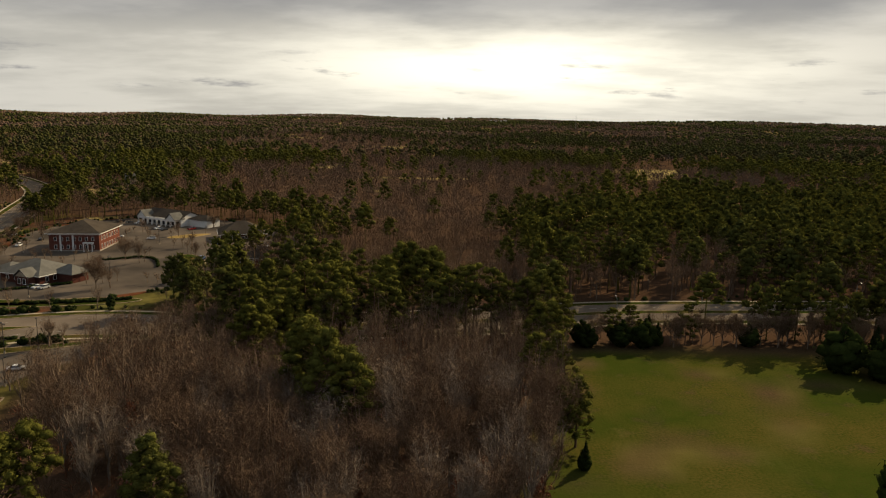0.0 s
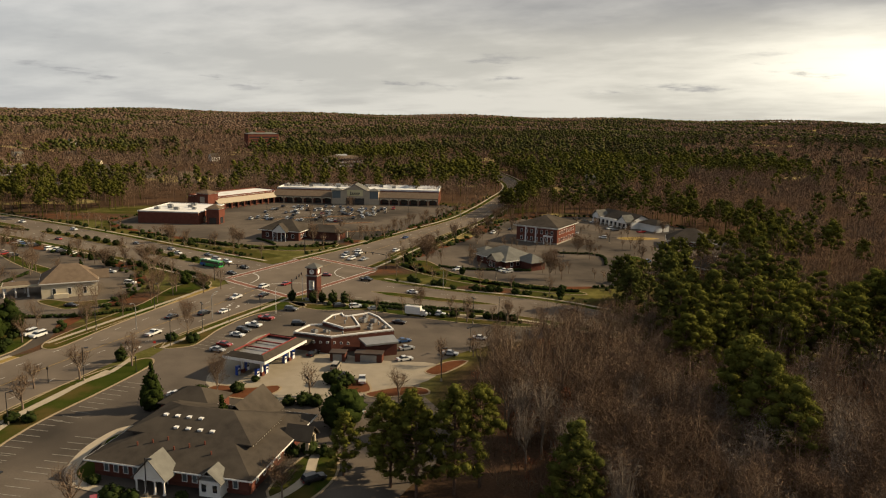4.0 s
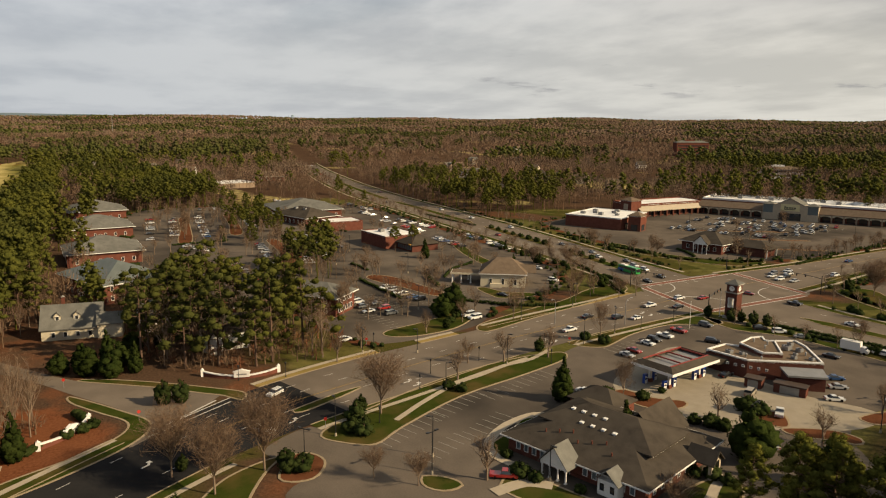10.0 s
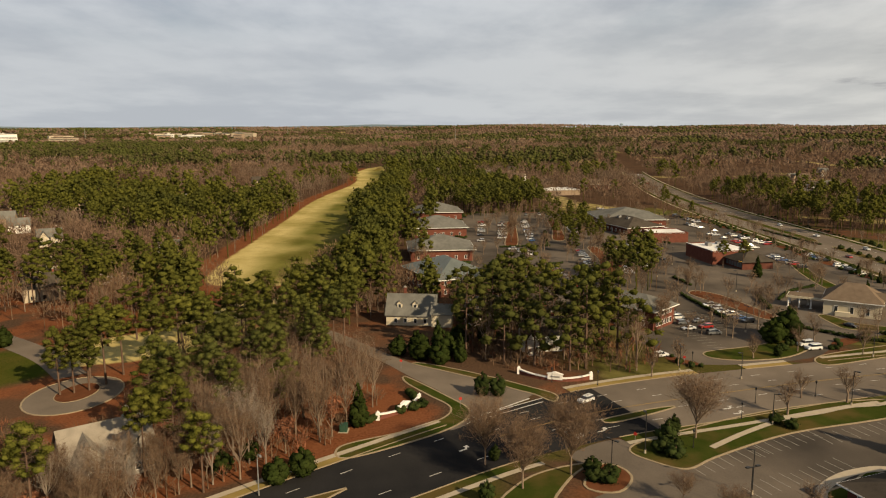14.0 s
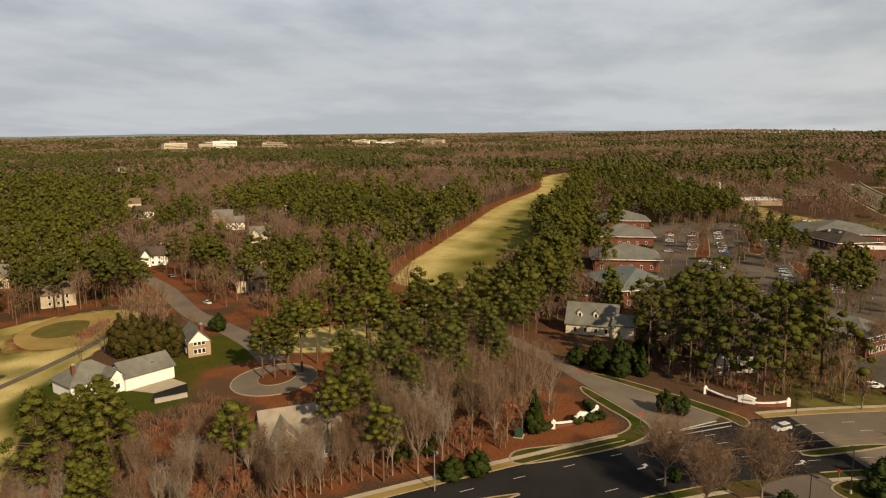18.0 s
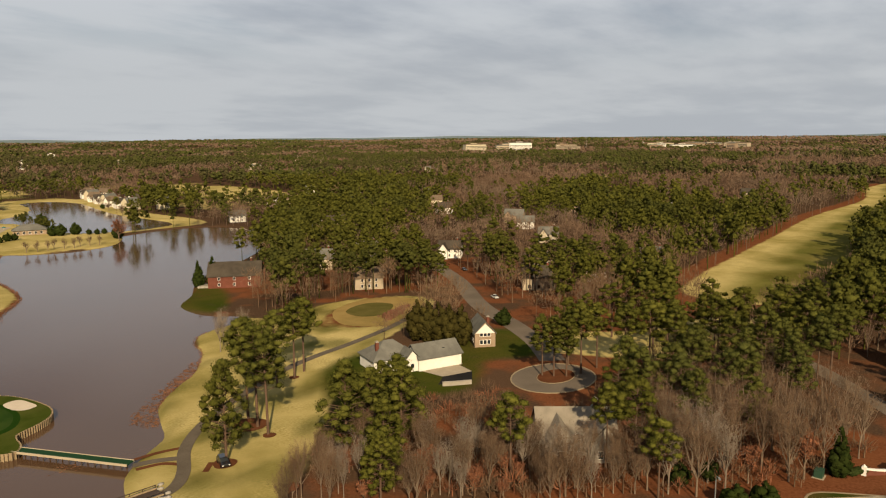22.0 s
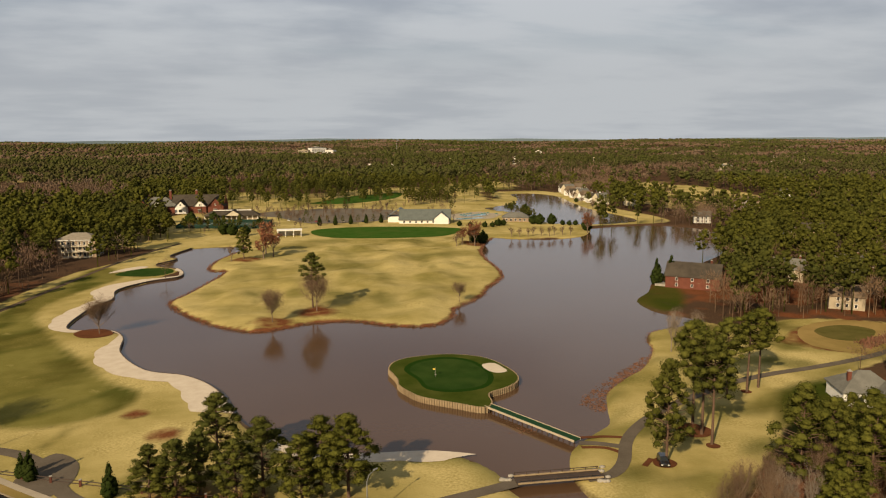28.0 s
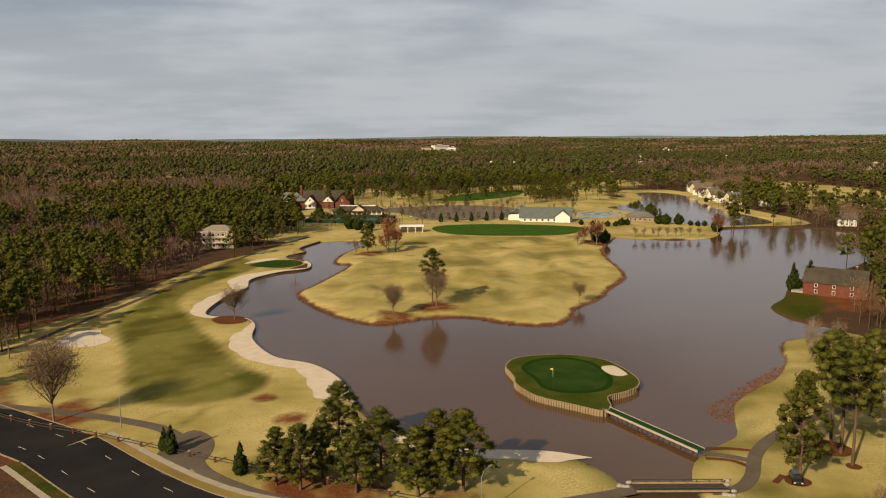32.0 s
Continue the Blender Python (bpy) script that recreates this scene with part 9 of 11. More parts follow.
def build_thicket():
    kinds = {}
    spots = np.array([(q[1], q[2]) for q in THICKET])
    free = clear_of(spots[:, 0], spots[:, 1], CLEAR)
    for (k, *rest), ok in zip(THICKET, free):
        if not ok:
            continue
        kinds.setdefault(id(k), (k, []))[1].append(rest)
    for name, label, pick in (("pine_grove", "pines standing close together behind the first trees", ("pine_tree", "cedar_tree")), ("bare_grove", "bare hardwoods standing close behind the first trees", ("bare_tree", "russet_tree"))):
        V, F, M, C, k0, mats = [], [], [], [], 0, []
        for k, rows in kinds.values():
            if k["name"] not in pick:
                continue
            q = np.array(rows)
            for me in (k["stem"], k["crown"]):
                v = np.empty(len(me.vertices) * 3, np.float32)
                me.vertices.foreach_get("co", v)
                f = np.empty(len(me.loops), np.int32)
                me.loops.foreach_get("vertex_index", f)
                mat = me.materials[0]
                if mat not in mats:
                    mats.append(mat)
                vv, ff = copies(v.reshape(-1, 3), f.reshape(-1, 3), np.c_[q[:, :2], np.full(len(q), -0.1)], q[:, 2], q[:, 3], q[:, 4])
                V.append(vv)
                F.append(ff + k0)
                M.append(np.full(len(ff), mats.index(mat)))
                t = k["tuft"] if me is k["crown"] and k["tuft"] is not None else np.zeros((len(v) // 3, 3))
                c, sn = np.cos(q[:, 3])[:, None], np.sin(q[:, 3])[:, None]
                C.append(np.stack([t[:, 0] * c - t[:, 1] * sn, t[:, 0] * sn + t[:, 1] * c, t[:, 2] + 0 * c], -1).reshape(-1, 3))
                k0 += len(vv)
        me = soften(tri_mesh(name, np.vstack(V), np.vstack(F), mats, np.concatenate(M)))
        me.normals_split_custom_set_from_vertices(np.vstack(C).astype(np.float32))
        tagged(new(name, me), label, "woods", kind="stuff")


build_thicket()


def underbrush(name, label, polys, gap, material, h, w, n, width):
    """Low leafless growth on the floor of the near woods."""
    rng = np.random.default_rng(21)
    xs, ys = [], []
    for p in polys:
        x, y = scatter(rng, p, gap)
        keep = clear_of(x, y, CLEAR) & (rng.random(len(x)) < 0.75)
        for hx, hy, hr in CLEARINGS:
            keep &= np.hypot(x - hx, y - hy) > hr * 0.8
        xs.append(x[keep])
        ys.append(y[keep])
    x, y = np.concatenate(xs), np.concatenate(ys)
    V, F = far_bare(rng, n, h * 0.55, width, h, w)
    k = len(x)
    v, f = copies(V, F, np.stack([x, y, np.full(k, -0.1)], 1), rng.uniform(0.5, 1.2, k), rng.uniform(0, 6.28, k), rng.uniform(0.7, 1.2, k))
    tagged(new(name, tri_mesh(name, v, f, [material])), label, "undergrowth", kind="stuff")


NEAR_WOODS = [
    [(-95, 206), (-10, 214), (28, 212), (20, 150), (12, 105), (-20, 92), (-62, 110), (-88, 136), (-98, 156), (-98, 180)],
    [(-150, -30), (-176, -22), (-194, -34), (-200, -60), (-196, -92), (-160, -84), (-140, -92), (-112, -100), (-96, -92), (-112, -68), (-132, -48)],
    [(-200, 10), (-198, 44), (-208, 58), (-262, 20), (-300, 12), (-262, -6), (-228, -2), (-214, -4)],
    [(-200, -34), (-222, -50), (-318, -62), (-280, -66), (-230, -82), (-205, -100), (-196, -86)],
    [(-160, -100), (-150, -120), (-128, -128), (-98, -106), (-120, -98), (-140, -92)],
]
underbrush("underbrush", "tangled brown leafless undergrowth on the wood floor", NEAR_WOODS, 3.2, TWIG, 4.2, 2.2, 40, 0.06)
underbrush("russet_underbrush", "withered russet seedlings and brush under the trees", NEAR_WOODS, 5.5, TWIG_RED, 3.4, 1.8, 36, 0.09)
# ---- golf course ----
def shore_strip(name, line, width, material, label, category, z=0.07, seed=0):
    """A strip on the land side of a shore line with a scalloped inner edge."""
    r = resample(line, 0.9)
    s = np.arange(len(r)) * 0.9
    w = width(s) + 0.9 * np.abs(np.sin(s / 4.1 + seed)) + 0.5 * np.sin(s / 9.7)
    taper = np.clip(np.minimum(s, s[::-1]) / 6.0, 0.05, 1)
    return tagged(ribbon(name, np.c_[r, np.zeros(len(r))], -0.1 - w * taper, np.full(len(r), -0.1), z, material), label, category, kind="structure")


WEST_LINE = smooth_line(WEST_SHORE, False, 6)
shore_strip("waste_bunker", WEST_LINE[8:92], lambda s: 5.5 + 3.2 * np.sin(s / 24.0) + 2.0 * np.sin(s / 11.0 + 1), SAND, "long pale sand bunker along the lake edge", "bunker")
NEAR_LINE = smooth_line([(-54, -142), (-40, -150), (-25, -153), (-14, -156), (-4, -168)], False, 6)
shore_strip("shore_bunker", NEAR_LINE[3:], lambda s: 3.6 + 0.9 * np.sin(s / 7.0), SAND, "pale sand bunker on the near shore", "bunker", seed=2)
wall = tagged(band("bulkhead", resample(WEST_LINE, 1.2), -0.15, 0.2, -1.4, 0.14, METAL_BROWN), "dark timber bulkhead holding the lake bank", "bulkhead", kind="structure")
tagged(flat("fairway_bunker", smooth_line([(107, -254), (106, -270), (98, -272), (95, -266), (89, -258), (92, -251), (99, -250)], True, 5), SAND, 0.07), "pale fairway sand bunker with curved edge", "bunker", kind="structure")
tagged(flat("putting_green", smooth_line([(64, -405), (56, -420), (42, -421), (36, -412), (37, -402), (47, -396)], True, 5), GREEN, 0.09), "dark mown putting green beside the water", "green", kind="structure")
tagged(flat("green_bunker", smooth_line([(68, -412), (64, -422), (55, -430), (50, -426), (58, -418)], True, 5), SAND, 0.07), "small sand bunker behind the green", "bunker", kind="structure")
tagged(flat("mulch_bed", smooth_line([(46, -279), (50, -287), (57, -288), (60, -283), (56, -276), (50, -275)], True, 5), STRAW, 0.12), "red mulch bed under the lone lakeside tree", "bed", kind="structure")
tagged(flat("putting_green", smooth_line([(-197, -210), (-206, -215), (-216, -214), (-219, -205), (-205, -196), (-196, -200)], True, 5), OLD_GREEN, 0.09), "small olive putting green backed by withered grasses", "green", kind="structure")
tagged(flat("green_collar", smooth_line([(-183, -196), (-196, -216), (-220, -221), (-233, -206), (-222, -188), (-196, -182)], True, 5), DRYGRASS, 0.06), "ring of russet rough round the green", "rough", kind="structure")
for pts in ([(-74, -147.5), (-80, -146.5), (-86, -144)], [(-72, -142.5), (-77, -140.8), (-79.5, -137)], [(-80.5, -130), (-84, -133)]):
    q = smooth_line(pts, False, 5)
    tagged(ribbon("soil_edge", q, np.full(len(q), -0.6), np.full(len(q), 0.7), 0.075, STRAW), "bare red soil along the cart path", "soil", kind="structure")


def island_green():
    top = 0.95
    isle = tagged(flat("island_green", resample(ISLE, 1.0, True), ISLE_GRASS, top), "island putting green held by a timber wall in the lake", "green", kind="structure")
    c = np.array([-57.5, -202.0])
    inner = smooth_line([(-45.1, -205.5), (-48.2, -211.7), (-53.8, -214.9), (-61.1, -214.9), (-67, -210.3), (-69, -203), (-69, -193.6), (-64.9, -185.5), (-58.4, -182.9), (-51.6, -184), (-47.2, -188.4), (-46.7, -196.3)], True, 6)
    flat("collar", inner * 1.0, plain("green_collar", (0.016, 0.042, 0.006), 0.95), top + 0.012, isle)
    inner = (inner - (-57.5, -199)) * 0.88 + (-57.5, -199)
    flat("putting_surface", inner, GREEN, top + 0.02, isle)
    flat("bunker", smooth_line([(-69.1, -204.2), (-73, -204.9), (-74.2, -200.5), (-74.2, -196.2), (-70.8, -195.6), (-68.9, -198.8)], True, 5), SAND, top + 0.03, isle)
    w = band("wall_face", resample(ISLE, 1.0, True), -0.05, 0.12, -2.0, top - 0.02, WOOD, isle, True)
    ring = resample(ISLE, 0.75, True)
    k = len(ring)
    n = side_of(np.vstack([ring[-1:], ring, ring[:1]]))[1:-1]
    if np.sum((ring + n - c) ** 2) < np.sum((ring - n - c) ** 2):
        n = -n
    me = Solid().tube(0, 0, -1.9, top + 0.04, 0.17, n=6).mesh("post", WOOD)
    for i in range(k):
        p = ring[i] + n[i] * 0.28
        o = new("post", me)
        o.parent = isle
        o.location = (p[0], p[1], 0.06 * math.sin(i * 2.1))
    f = new("golf_flag")
    f.location = (-52.5, -197.4, top)
    tagged(f, "thin golf flagstick with a small flag on the island green", "flag")
    part("pole", Solid().tube(0, 0, 0, 2.6, 0.03, n=6), TRIM, f)
    part("flag", Solid().box(0, 0.7, -0.02, 0.02, 2.0, 2.5), plain("flag_yellow", (0.7, 0.5, 0.1), 0.8), f)


island_green()


def foot_bridge():
    a, b = Vector((-59.7, -171.9)), Vector((-72.2, -145.0))
    d = (b - a)
    o = new("foot_bridge")
    o.matrix_world = Matrix.LocRotScale((*((a + b) / 2), 0), Euler((0, 0, math.atan2(d.y, d.x))), None)
    tagged(o, "narrow foot bridge with green carpet and white side beams", "bridge")
    h = d.length / 2
    part("deck", Solid().box(-h, h, -1.1, 1.1, 0.62, 0.85), plain("green_carpet", (0.02, 0.055, 0.028), 0.95), o, "dark green carpeted deck")
    for s in (-1, 1):
        part("side_beam", Solid().box(-h, h, s * 1.2 - 0.07, s * 1.2 + 0.07, 0.45, 0.98), SIDING_TAN, o, "pale timber side beam")
    for i in range(9):
        x = -h + (i + 0.5) * 2 * h / 9
        part("pile", Solid().tube(x, -0.9, -2, 0.6, 0.14, n=6).tube(x, 0.9, -2, 0.6, 0.14, n=6).box(x - 0.12, x + 0.12, -1.1, 1.1, 0.4, 0.62), METAL_BROWN, o)
    q = new("cart_bridge")
    a, b = Vector((-51.5, -130.5)), Vector((-69.5, -128.5))
    d = b - a
    q.matrix_world = Matrix.LocRotScale((*((a + b) / 2), 0), Euler((0, 0, math.atan2(d.y, d.x))), None)
    tagged(q, "weathered timber cart bridge over the creek", "bridge")
    h = d.length / 2
    part("deck", Solid().box(-h, h, -1.7, 1.7, 0.25, 0.5), METAL_BROWN, q)
    for s in (-1, 1):
        part("kerb_beam", Solid().box(-h, h, s * 1.75 - 0.12, s * 1.75 + 0.12, 0.5, 0.8), WOOD, q)
        part("rail", Solid().box(-h, h, s * 1.75 - 0.06, s * 1.75 + 0.06, 1.25, 1.4), METAL_BROWN, q)
        for i in range(8):
            x = -h + 0.2 + i * (2 * h - 0.4) / 7
            part("rail_post", Solid().box(x - 0.08, x + 0.08, s * 1.75 - 0.08, s * 1.75 + 0.08, 0.3, 1.3), METAL_BROWN, q)
    for x, y in ((-50.5, -132.5), (-70.5, -131), (-69.5, -126.5)):
        for k in range(5):
            bag = Bag()
            blob(bag, np.random.default_rng(k), np.zeros(3), 1.0, 0.8, 0.25)
            v, f = bag.done()
            me = tri_mesh("boulder", v * (0.6 + 0.1 * k, 0.6, 0.5), f, [STONE])
            ob = new("boulder", me)
            ob.location = (x + 1.2 * math.cos(k * 1.7), y + 1.0 * math.sin(k * 2.3), 0.12)
            tagged(ob, "pale rough boulder at the bridge end", "rock", "bridge boulders")


foot_bridge()


def path(name, pts, width, material, label, z=0.09):
    line = smooth_line(pts, False, 8)
    return tagged(ribbon(name, line, np.full(len(line), -width / 2), np.full(len(line), width / 2), z, material), label, "path", kind="structure")


PATHMAT = surface("cart_path_asphalt", (0.10, 0.082, 0.062), (0.15, 0.125, 0.098), 0.2, 0.9, 0.15, 3.0)
path("path_cart", [(-66, -128), (-72, -128.5), (-77.4, -133.2), (-83.7, -142.9), (-91.5, -150.5), (-102, -157.5), (-114.6, -163.5), (-132.6, -170.7), (-149, -174.3), (-166, -176), (-190, -180), (-214, -187)], 2.9, PATHMAT, "narrow grey cart path winding along the lake")
path("path_cart", [(-52, -130.5), (-40, -128), (-20, -125), (0, -128), (18, -135), (34, -148), (41, -162), (49, -173), (62, -181), (78, -188), (110, -200)], 3.2, PATHMAT, "worn cart path behind the roadside fence")
tagged(flat("path_apron", smooth_line([(42, -172), (36, -165), (36, -154), (42, -148), (47, -156), (46, -165)], True, 4), PATHMAT, 0.1), "widened asphalt apron of the cart path", "path", kind="structure")
path("path_woods", [(150, -232), (120, -250), (110, -284), (99, -324), (90, -360), (82, -395), (72, -435), (62, -470), (40, -520)], 2.8, surface("dark_path", (0.085, 0.062, 0.042), (0.13, 0.098, 0.068), 0.2, 0.9, 0.1, 3.0), "faint brown track along the wood edge")
path("path_fairway", [(-72.6, -144.8), (-77, -143), (-81.5, -139.8)], 2.2, PATHMAT, "short path to the foot bridge", 0.095)
for x, y, r in ((-102, -144, 4.4), (-85.5, -130.3, 2.6), (-101, -135, 1.6), (-93, -143.5, 2.0), (-132, -163.5, 1.5)):
    tagged(flat("tree_ring", [(x + r * math.cos(a) * (1 + 0.08 * math.sin(3 * a)), y + r * math.sin(a)) for a in np.linspace(0, 6.2832, 18, endpoint=False)], STRAW, 0.08), "ring of red pine straw under the pines", "bed", kind="structure")


def tufts(name, label, pts, height, width, material, n_each, spread, z=WATER_Z):
    rng = np.random.default_rng(3)
    p = np.repeat(np.array(pts, float), n_each, 0)
    p += rng.normal(0, spread, p.shape)
    h = rng.uniform(0.5, 1.2, len(p)) * height
    a = rng.uniform(0, 6.28, len(p))
    o = np.stack([np.cos(a), np.sin(a)], 1) * width
    l = rng.normal(0, 0.25, p.shape) * height
    zz = np.full(len(p), z)
    tri = np.stack([np.c_[p - o, zz], np.c_[p + o, zz], np.c_[p + l, zz + h]], 1).reshape(-1, 3)
    tagged(new(name, tri_mesh(name, tri, np.arange(len(tri)).reshape(-1, 3), [material])), label, "reeds", kind="stuff")


tufts("shore_reeds", "brown withered reeds along the fairway shore", resample(smooth_line(FAIRWAY_SHORE, False, 5), 1.0), 0.45, 0.25, REED, 9, 0.7, -0.5)
tufts("shore_reeds", "brown withered reeds along the near shore", resample(smooth_line(EAST_SHORE[2:11], False, 5), 1.0), 0.4, 0.18, REED, 5, 0.5, -0.6)
rngw = np.random.default_rng(9)
wx, wy = scatter(rngw, [(-85, -169), (-89, -174), (-100, -184), (-116, -196), (-123, -202), (-125, -200), (-116, -191), (-104, -182), (-95, -173), (-91, -165), (-87, -162)], 0.7)
tufts("water_weeds", "russet water weeds in the shallows", np.stack([wx, wy], 1)[rngw.random(len(wx)) < 0.62 + 0.4 * np.sin(wx * 0.5) * np.cos(wy * 0.4)], 0.10, 0.42, REED, 6, 0.5, WATER_Z)
for c in ((-20, -166), (-63, -157), (-10, -163)):
    tufts("water_weeds", "small patch of russet weeds on the water", np.array([c]) + np.random.default_rng(4).normal(0, 1.6, (12, 2)), 0.1, 0.4, REED, 5, 0.5, WATER_Z)


def road_fence():
    line = resample(smooth_line([(128, -213), (90, -184.5), (63, -170), (40, -157), (14, -143), (-14, -128), (-40, -116)], False, 8), 0.5)
    f = new("road_fence")
    tagged(f, "long dark rail fence with brick posts along the road", "fence")
    for i in range(0, len(line) - 1, 14):
        x, y = line[i]
        p = part("post", Solid().box(x - 0.22, x + 0.22, y - 0.22, y + 0.22, 0, 1.4), BRICK_DARK, f)
        part("post_cap", Solid().box(x - 0.27, x + 0.27, y - 0.27, y + 0.27, 1.4, 1.52), STONE, p)
    for z in (0.45, 1.1):
        band("rail", line, -0.05, 0.05, z, z + 0.16, METAL_BROWN, f)


road_fence()
gx, gy = scatter(np.random.default_rng(6), [(-200, -194), (-212, -198), (-222, -198), (-212, -192), (-197, -187)], 1.1)
tufts("ornamental_grass", "clumps of withered russet ornamental grass beside the green", np.stack([gx, gy], 1), 1.3, 0.3, REED, 7, 0.5, 0.0)
# ---- planting, lamps and markings in the town ----
def hedge(pts, width, height, label="clipped dark evergreen hedge", step=0.7, material=None):
    line = resample(smooth_line(pts, False, 6), step)
    rng = np.random.default_rng(int(abs(pts[0][0] * 7 + pts[0][1])))
    bag = Bag()
    for p in line:
        c = np.array([p[0], p[1], height * 0.5]) + rng.normal(0, 0.12, 3)
        blob(bag, rng, c, width * 0.55, height / width * 0.9, 0.2)
        leaves(bag, rng, c, width * 0.6, 16, 0.34, height / width * 0.9, 0.9)
    v, f = bag.done()
    return tagged(new("hedge", tri_mesh("hedge", v, f, [material or SHRUB])), label, "hedge")


def island(outline, material, label, name="planted_island"):
    return kerbed(name, outline, material, label, "island")


# round the dental office
island([(-124, 66), (-130, 66), (-135, 74), (-140, 80), (-137, 84), (-131, 76), (-127, 70)], LAWN, "green lawn strip beside the office wall")
island([(-113, 60), (-117, 66), (-106, 72), (-97, 76), (-95, 70), (-104, 64)], LAWN, "green front lawn of the office")
island([(-96, 84), (-101, 100), (-98, 104), (-90, 96), (-88, 84)], LAWN, "green side lawn of the office")
island([(-123, 48), (-121, 52), (-117, 54), (-116, 50), (-119, 47)], LAWN, "small kerbed lawn island")
island([(-140, 44), (-146, 52), (-158, 72), (-166, 95), (-173, 112), (-179, 113), (-178, 95), (-171, 72), (-161, 52), (-153, 38), (-148, 34), (-143, 38)], LAWN, "grassy roadside bank with small trees", "roadside_lawn")
island([(-141, 26), (-132, 22), (-130, 28), (-136, 32), (-141, 30)], STRAW, "mulched corner island with round shrubs")
island([(-122, 4), (-136, 12), (-142, 24), (-136, 20), (-128, 16), (-118, 12)], LAWN, "grass corner below the entrance")
path("path_lawn", [(-150, 52), (-158, 62), (-166, 74), (-170, 84), (-174, 93), (-176, 102), (-182, 112)], 1.5, CONCRETE, "winding concrete footpath across the lawn", 0.19)
path("path_office", [(-112, 64.5), (-118, 67), (-126, 65), (-132, 67), (-138, 74), (-141, 82), (-140, 86)], 2.2, CONCRETE, "concrete walk round the office", 0.16)
path("path_office", [(-110, 69.5), (-113, 65), (-112, 58)], 3.0, CONCRETE, "concrete walk to the office porch", 0.17)
path("path_office", [(-101, 103), (-98, 98), (-94, 92), (-93, 84), (-96, 76)], 2.0, CONCRETE, "concrete walk to the side entrance", 0.16)
# fuel station corner
island([(-183, 122), (-190, 132), (-193, 148), (-196, 164), (-196, 178), (-190, 184), (-184, 180), (-190, 164), (-186, 146), (-180, 134), (-178, 128)], LAWN, "grass verge with shrubs beside the forecourt", "roadside_lawn")
island([(-194, 182), (-182, 186), (-168, 196), (-150, 200), (-130, 204), (-108, 213), (-108, 209), (-128, 199), (-148, 194), (-165, 190), (-178, 180)], LAWN, "planted corner lawn below the clock tower", "roadside_lawn")
island([(-140, 109), (-134, 111), (-131, 118), (-134, 122), (-139, 116), (-146, 113), (-146, 109)], STRAW, "mulched island before the pumps")
island([(-113, 131.5), (-108.2, 140.7), (-102.5, 143), (-100.4, 140.2), (-103.8, 137), (-109, 131)], STRAW, "mulched island with a small tree")
island([(-110.7, 153.3), (-110.5, 163), (-106.1, 167.6), (-105.4, 158), (-106.6, 153)], STRAW, "mulched island between parking rows")
island([(-119, 138), (-123, 134), (-118, 129), (-113, 133)], STRAW, "small mulched island")
# west lots
island([(-212, 72), (-210, 82), (-214, 96), (-226, 108), (-232, 104), (-224, 88), (-218, 72)], LAWN, "grass corner with red mulch and shrubs", "roadside_lawn")
island([(-206, 103), (-214, 124), (-224, 152), (-236, 180), (-246, 184), (-244, 168), (-232, 148), (-224, 126), (-214, 104)], LAWN, "roadside bank with shrubs and bare trees", "roadside_lawn")
island([(-302, 94), (-294, 101.6), (-276, 107), (-260, 110.5), (-257, 105), (-276, 98), (-295, 90)], STRAW, "red mulch bed with shrubs between lots")
island([(-244, 128), (-250, 126), (-262, 126), (-262, 130), (-252, 134), (-246, 144), (-242, 140)], LAWN, "lawn round the cream bank")
island([(-240, 60), (-256, 72), (-262, 70), (-248, 56)], STRAW, "mulched bed beside the brick office")
island([(-300, 150), (-330, 152), (-360, 158), (-360, 163), (-330, 158), (-300, 156)], LAWN, "planted strip between lots")
island([(-330, 60), (-372, 66), (-410, 66), (-410, 72), (-372, 73), (-330, 68)], STRAW, "planted strip with bare trees between parking rows")
island([(-420, 20), (-470, 24), (-520, 26), (-520, 31), (-470, 30), (-420, 27)], STRAW, "planted strip with bare trees between parking rows")
island([(-440, 50), (-480, 54), (-530, 56), (-530, 61), (-480, 60), (-440, 57)], STRAW, "planted strip with bare trees between parking rows")
# market side
island([(-262, 256), (-300, 238), (-330, 238), (-330, 246), (-300, 248), (-276, 262), (-266, 282), (-258, 276)], LAWN, "planted corner lawn with low walls", "roadside_lawn")
for a, b in (((-330, 300), (-300, 352)), ((-356, 316), (-328, 368)), ((-300, 290), (-274, 334))):
    a, b = np.array(a, float), np.array(b, float)
    n = np.array([b[1] - a[1], a[0] - b[0]]) / np.linalg.norm(b - a) * 1.3
    island([tuple(a + n), tuple((a + b) / 2 + n), tuple(b + n), tuple(b - n), tuple((a + b) / 2 - n), tuple(a - n)], STRAW, "mulched strip with small trees in the market lot")
island([(-206, 262), (-192, 254), (-165, 249), (-140, 252), (-118, 258), (-112, 264), (-128, 266), (-150, 260), (-175, 262), (-200, 276)], LAWN, "lawn and hedge along the road", "roadside_lawn")
island([(-222, 275), (-232, 330), (-244, 380), (-240, 384), (-226, 340), (-215, 290)], LAWN, "roadside verge with shrubs", "roadside_lawn")
island([(-112, 300), (-118, 330), (-128, 350), (-122, 352), (-110, 332), (-106, 304)], LAWN, "lawn and hedge between offices")
island([(-150, 398), (-140, 404), (-134, 416), (-144, 414), (-154, 404)], DRYGRASS, "small yellow grass island")

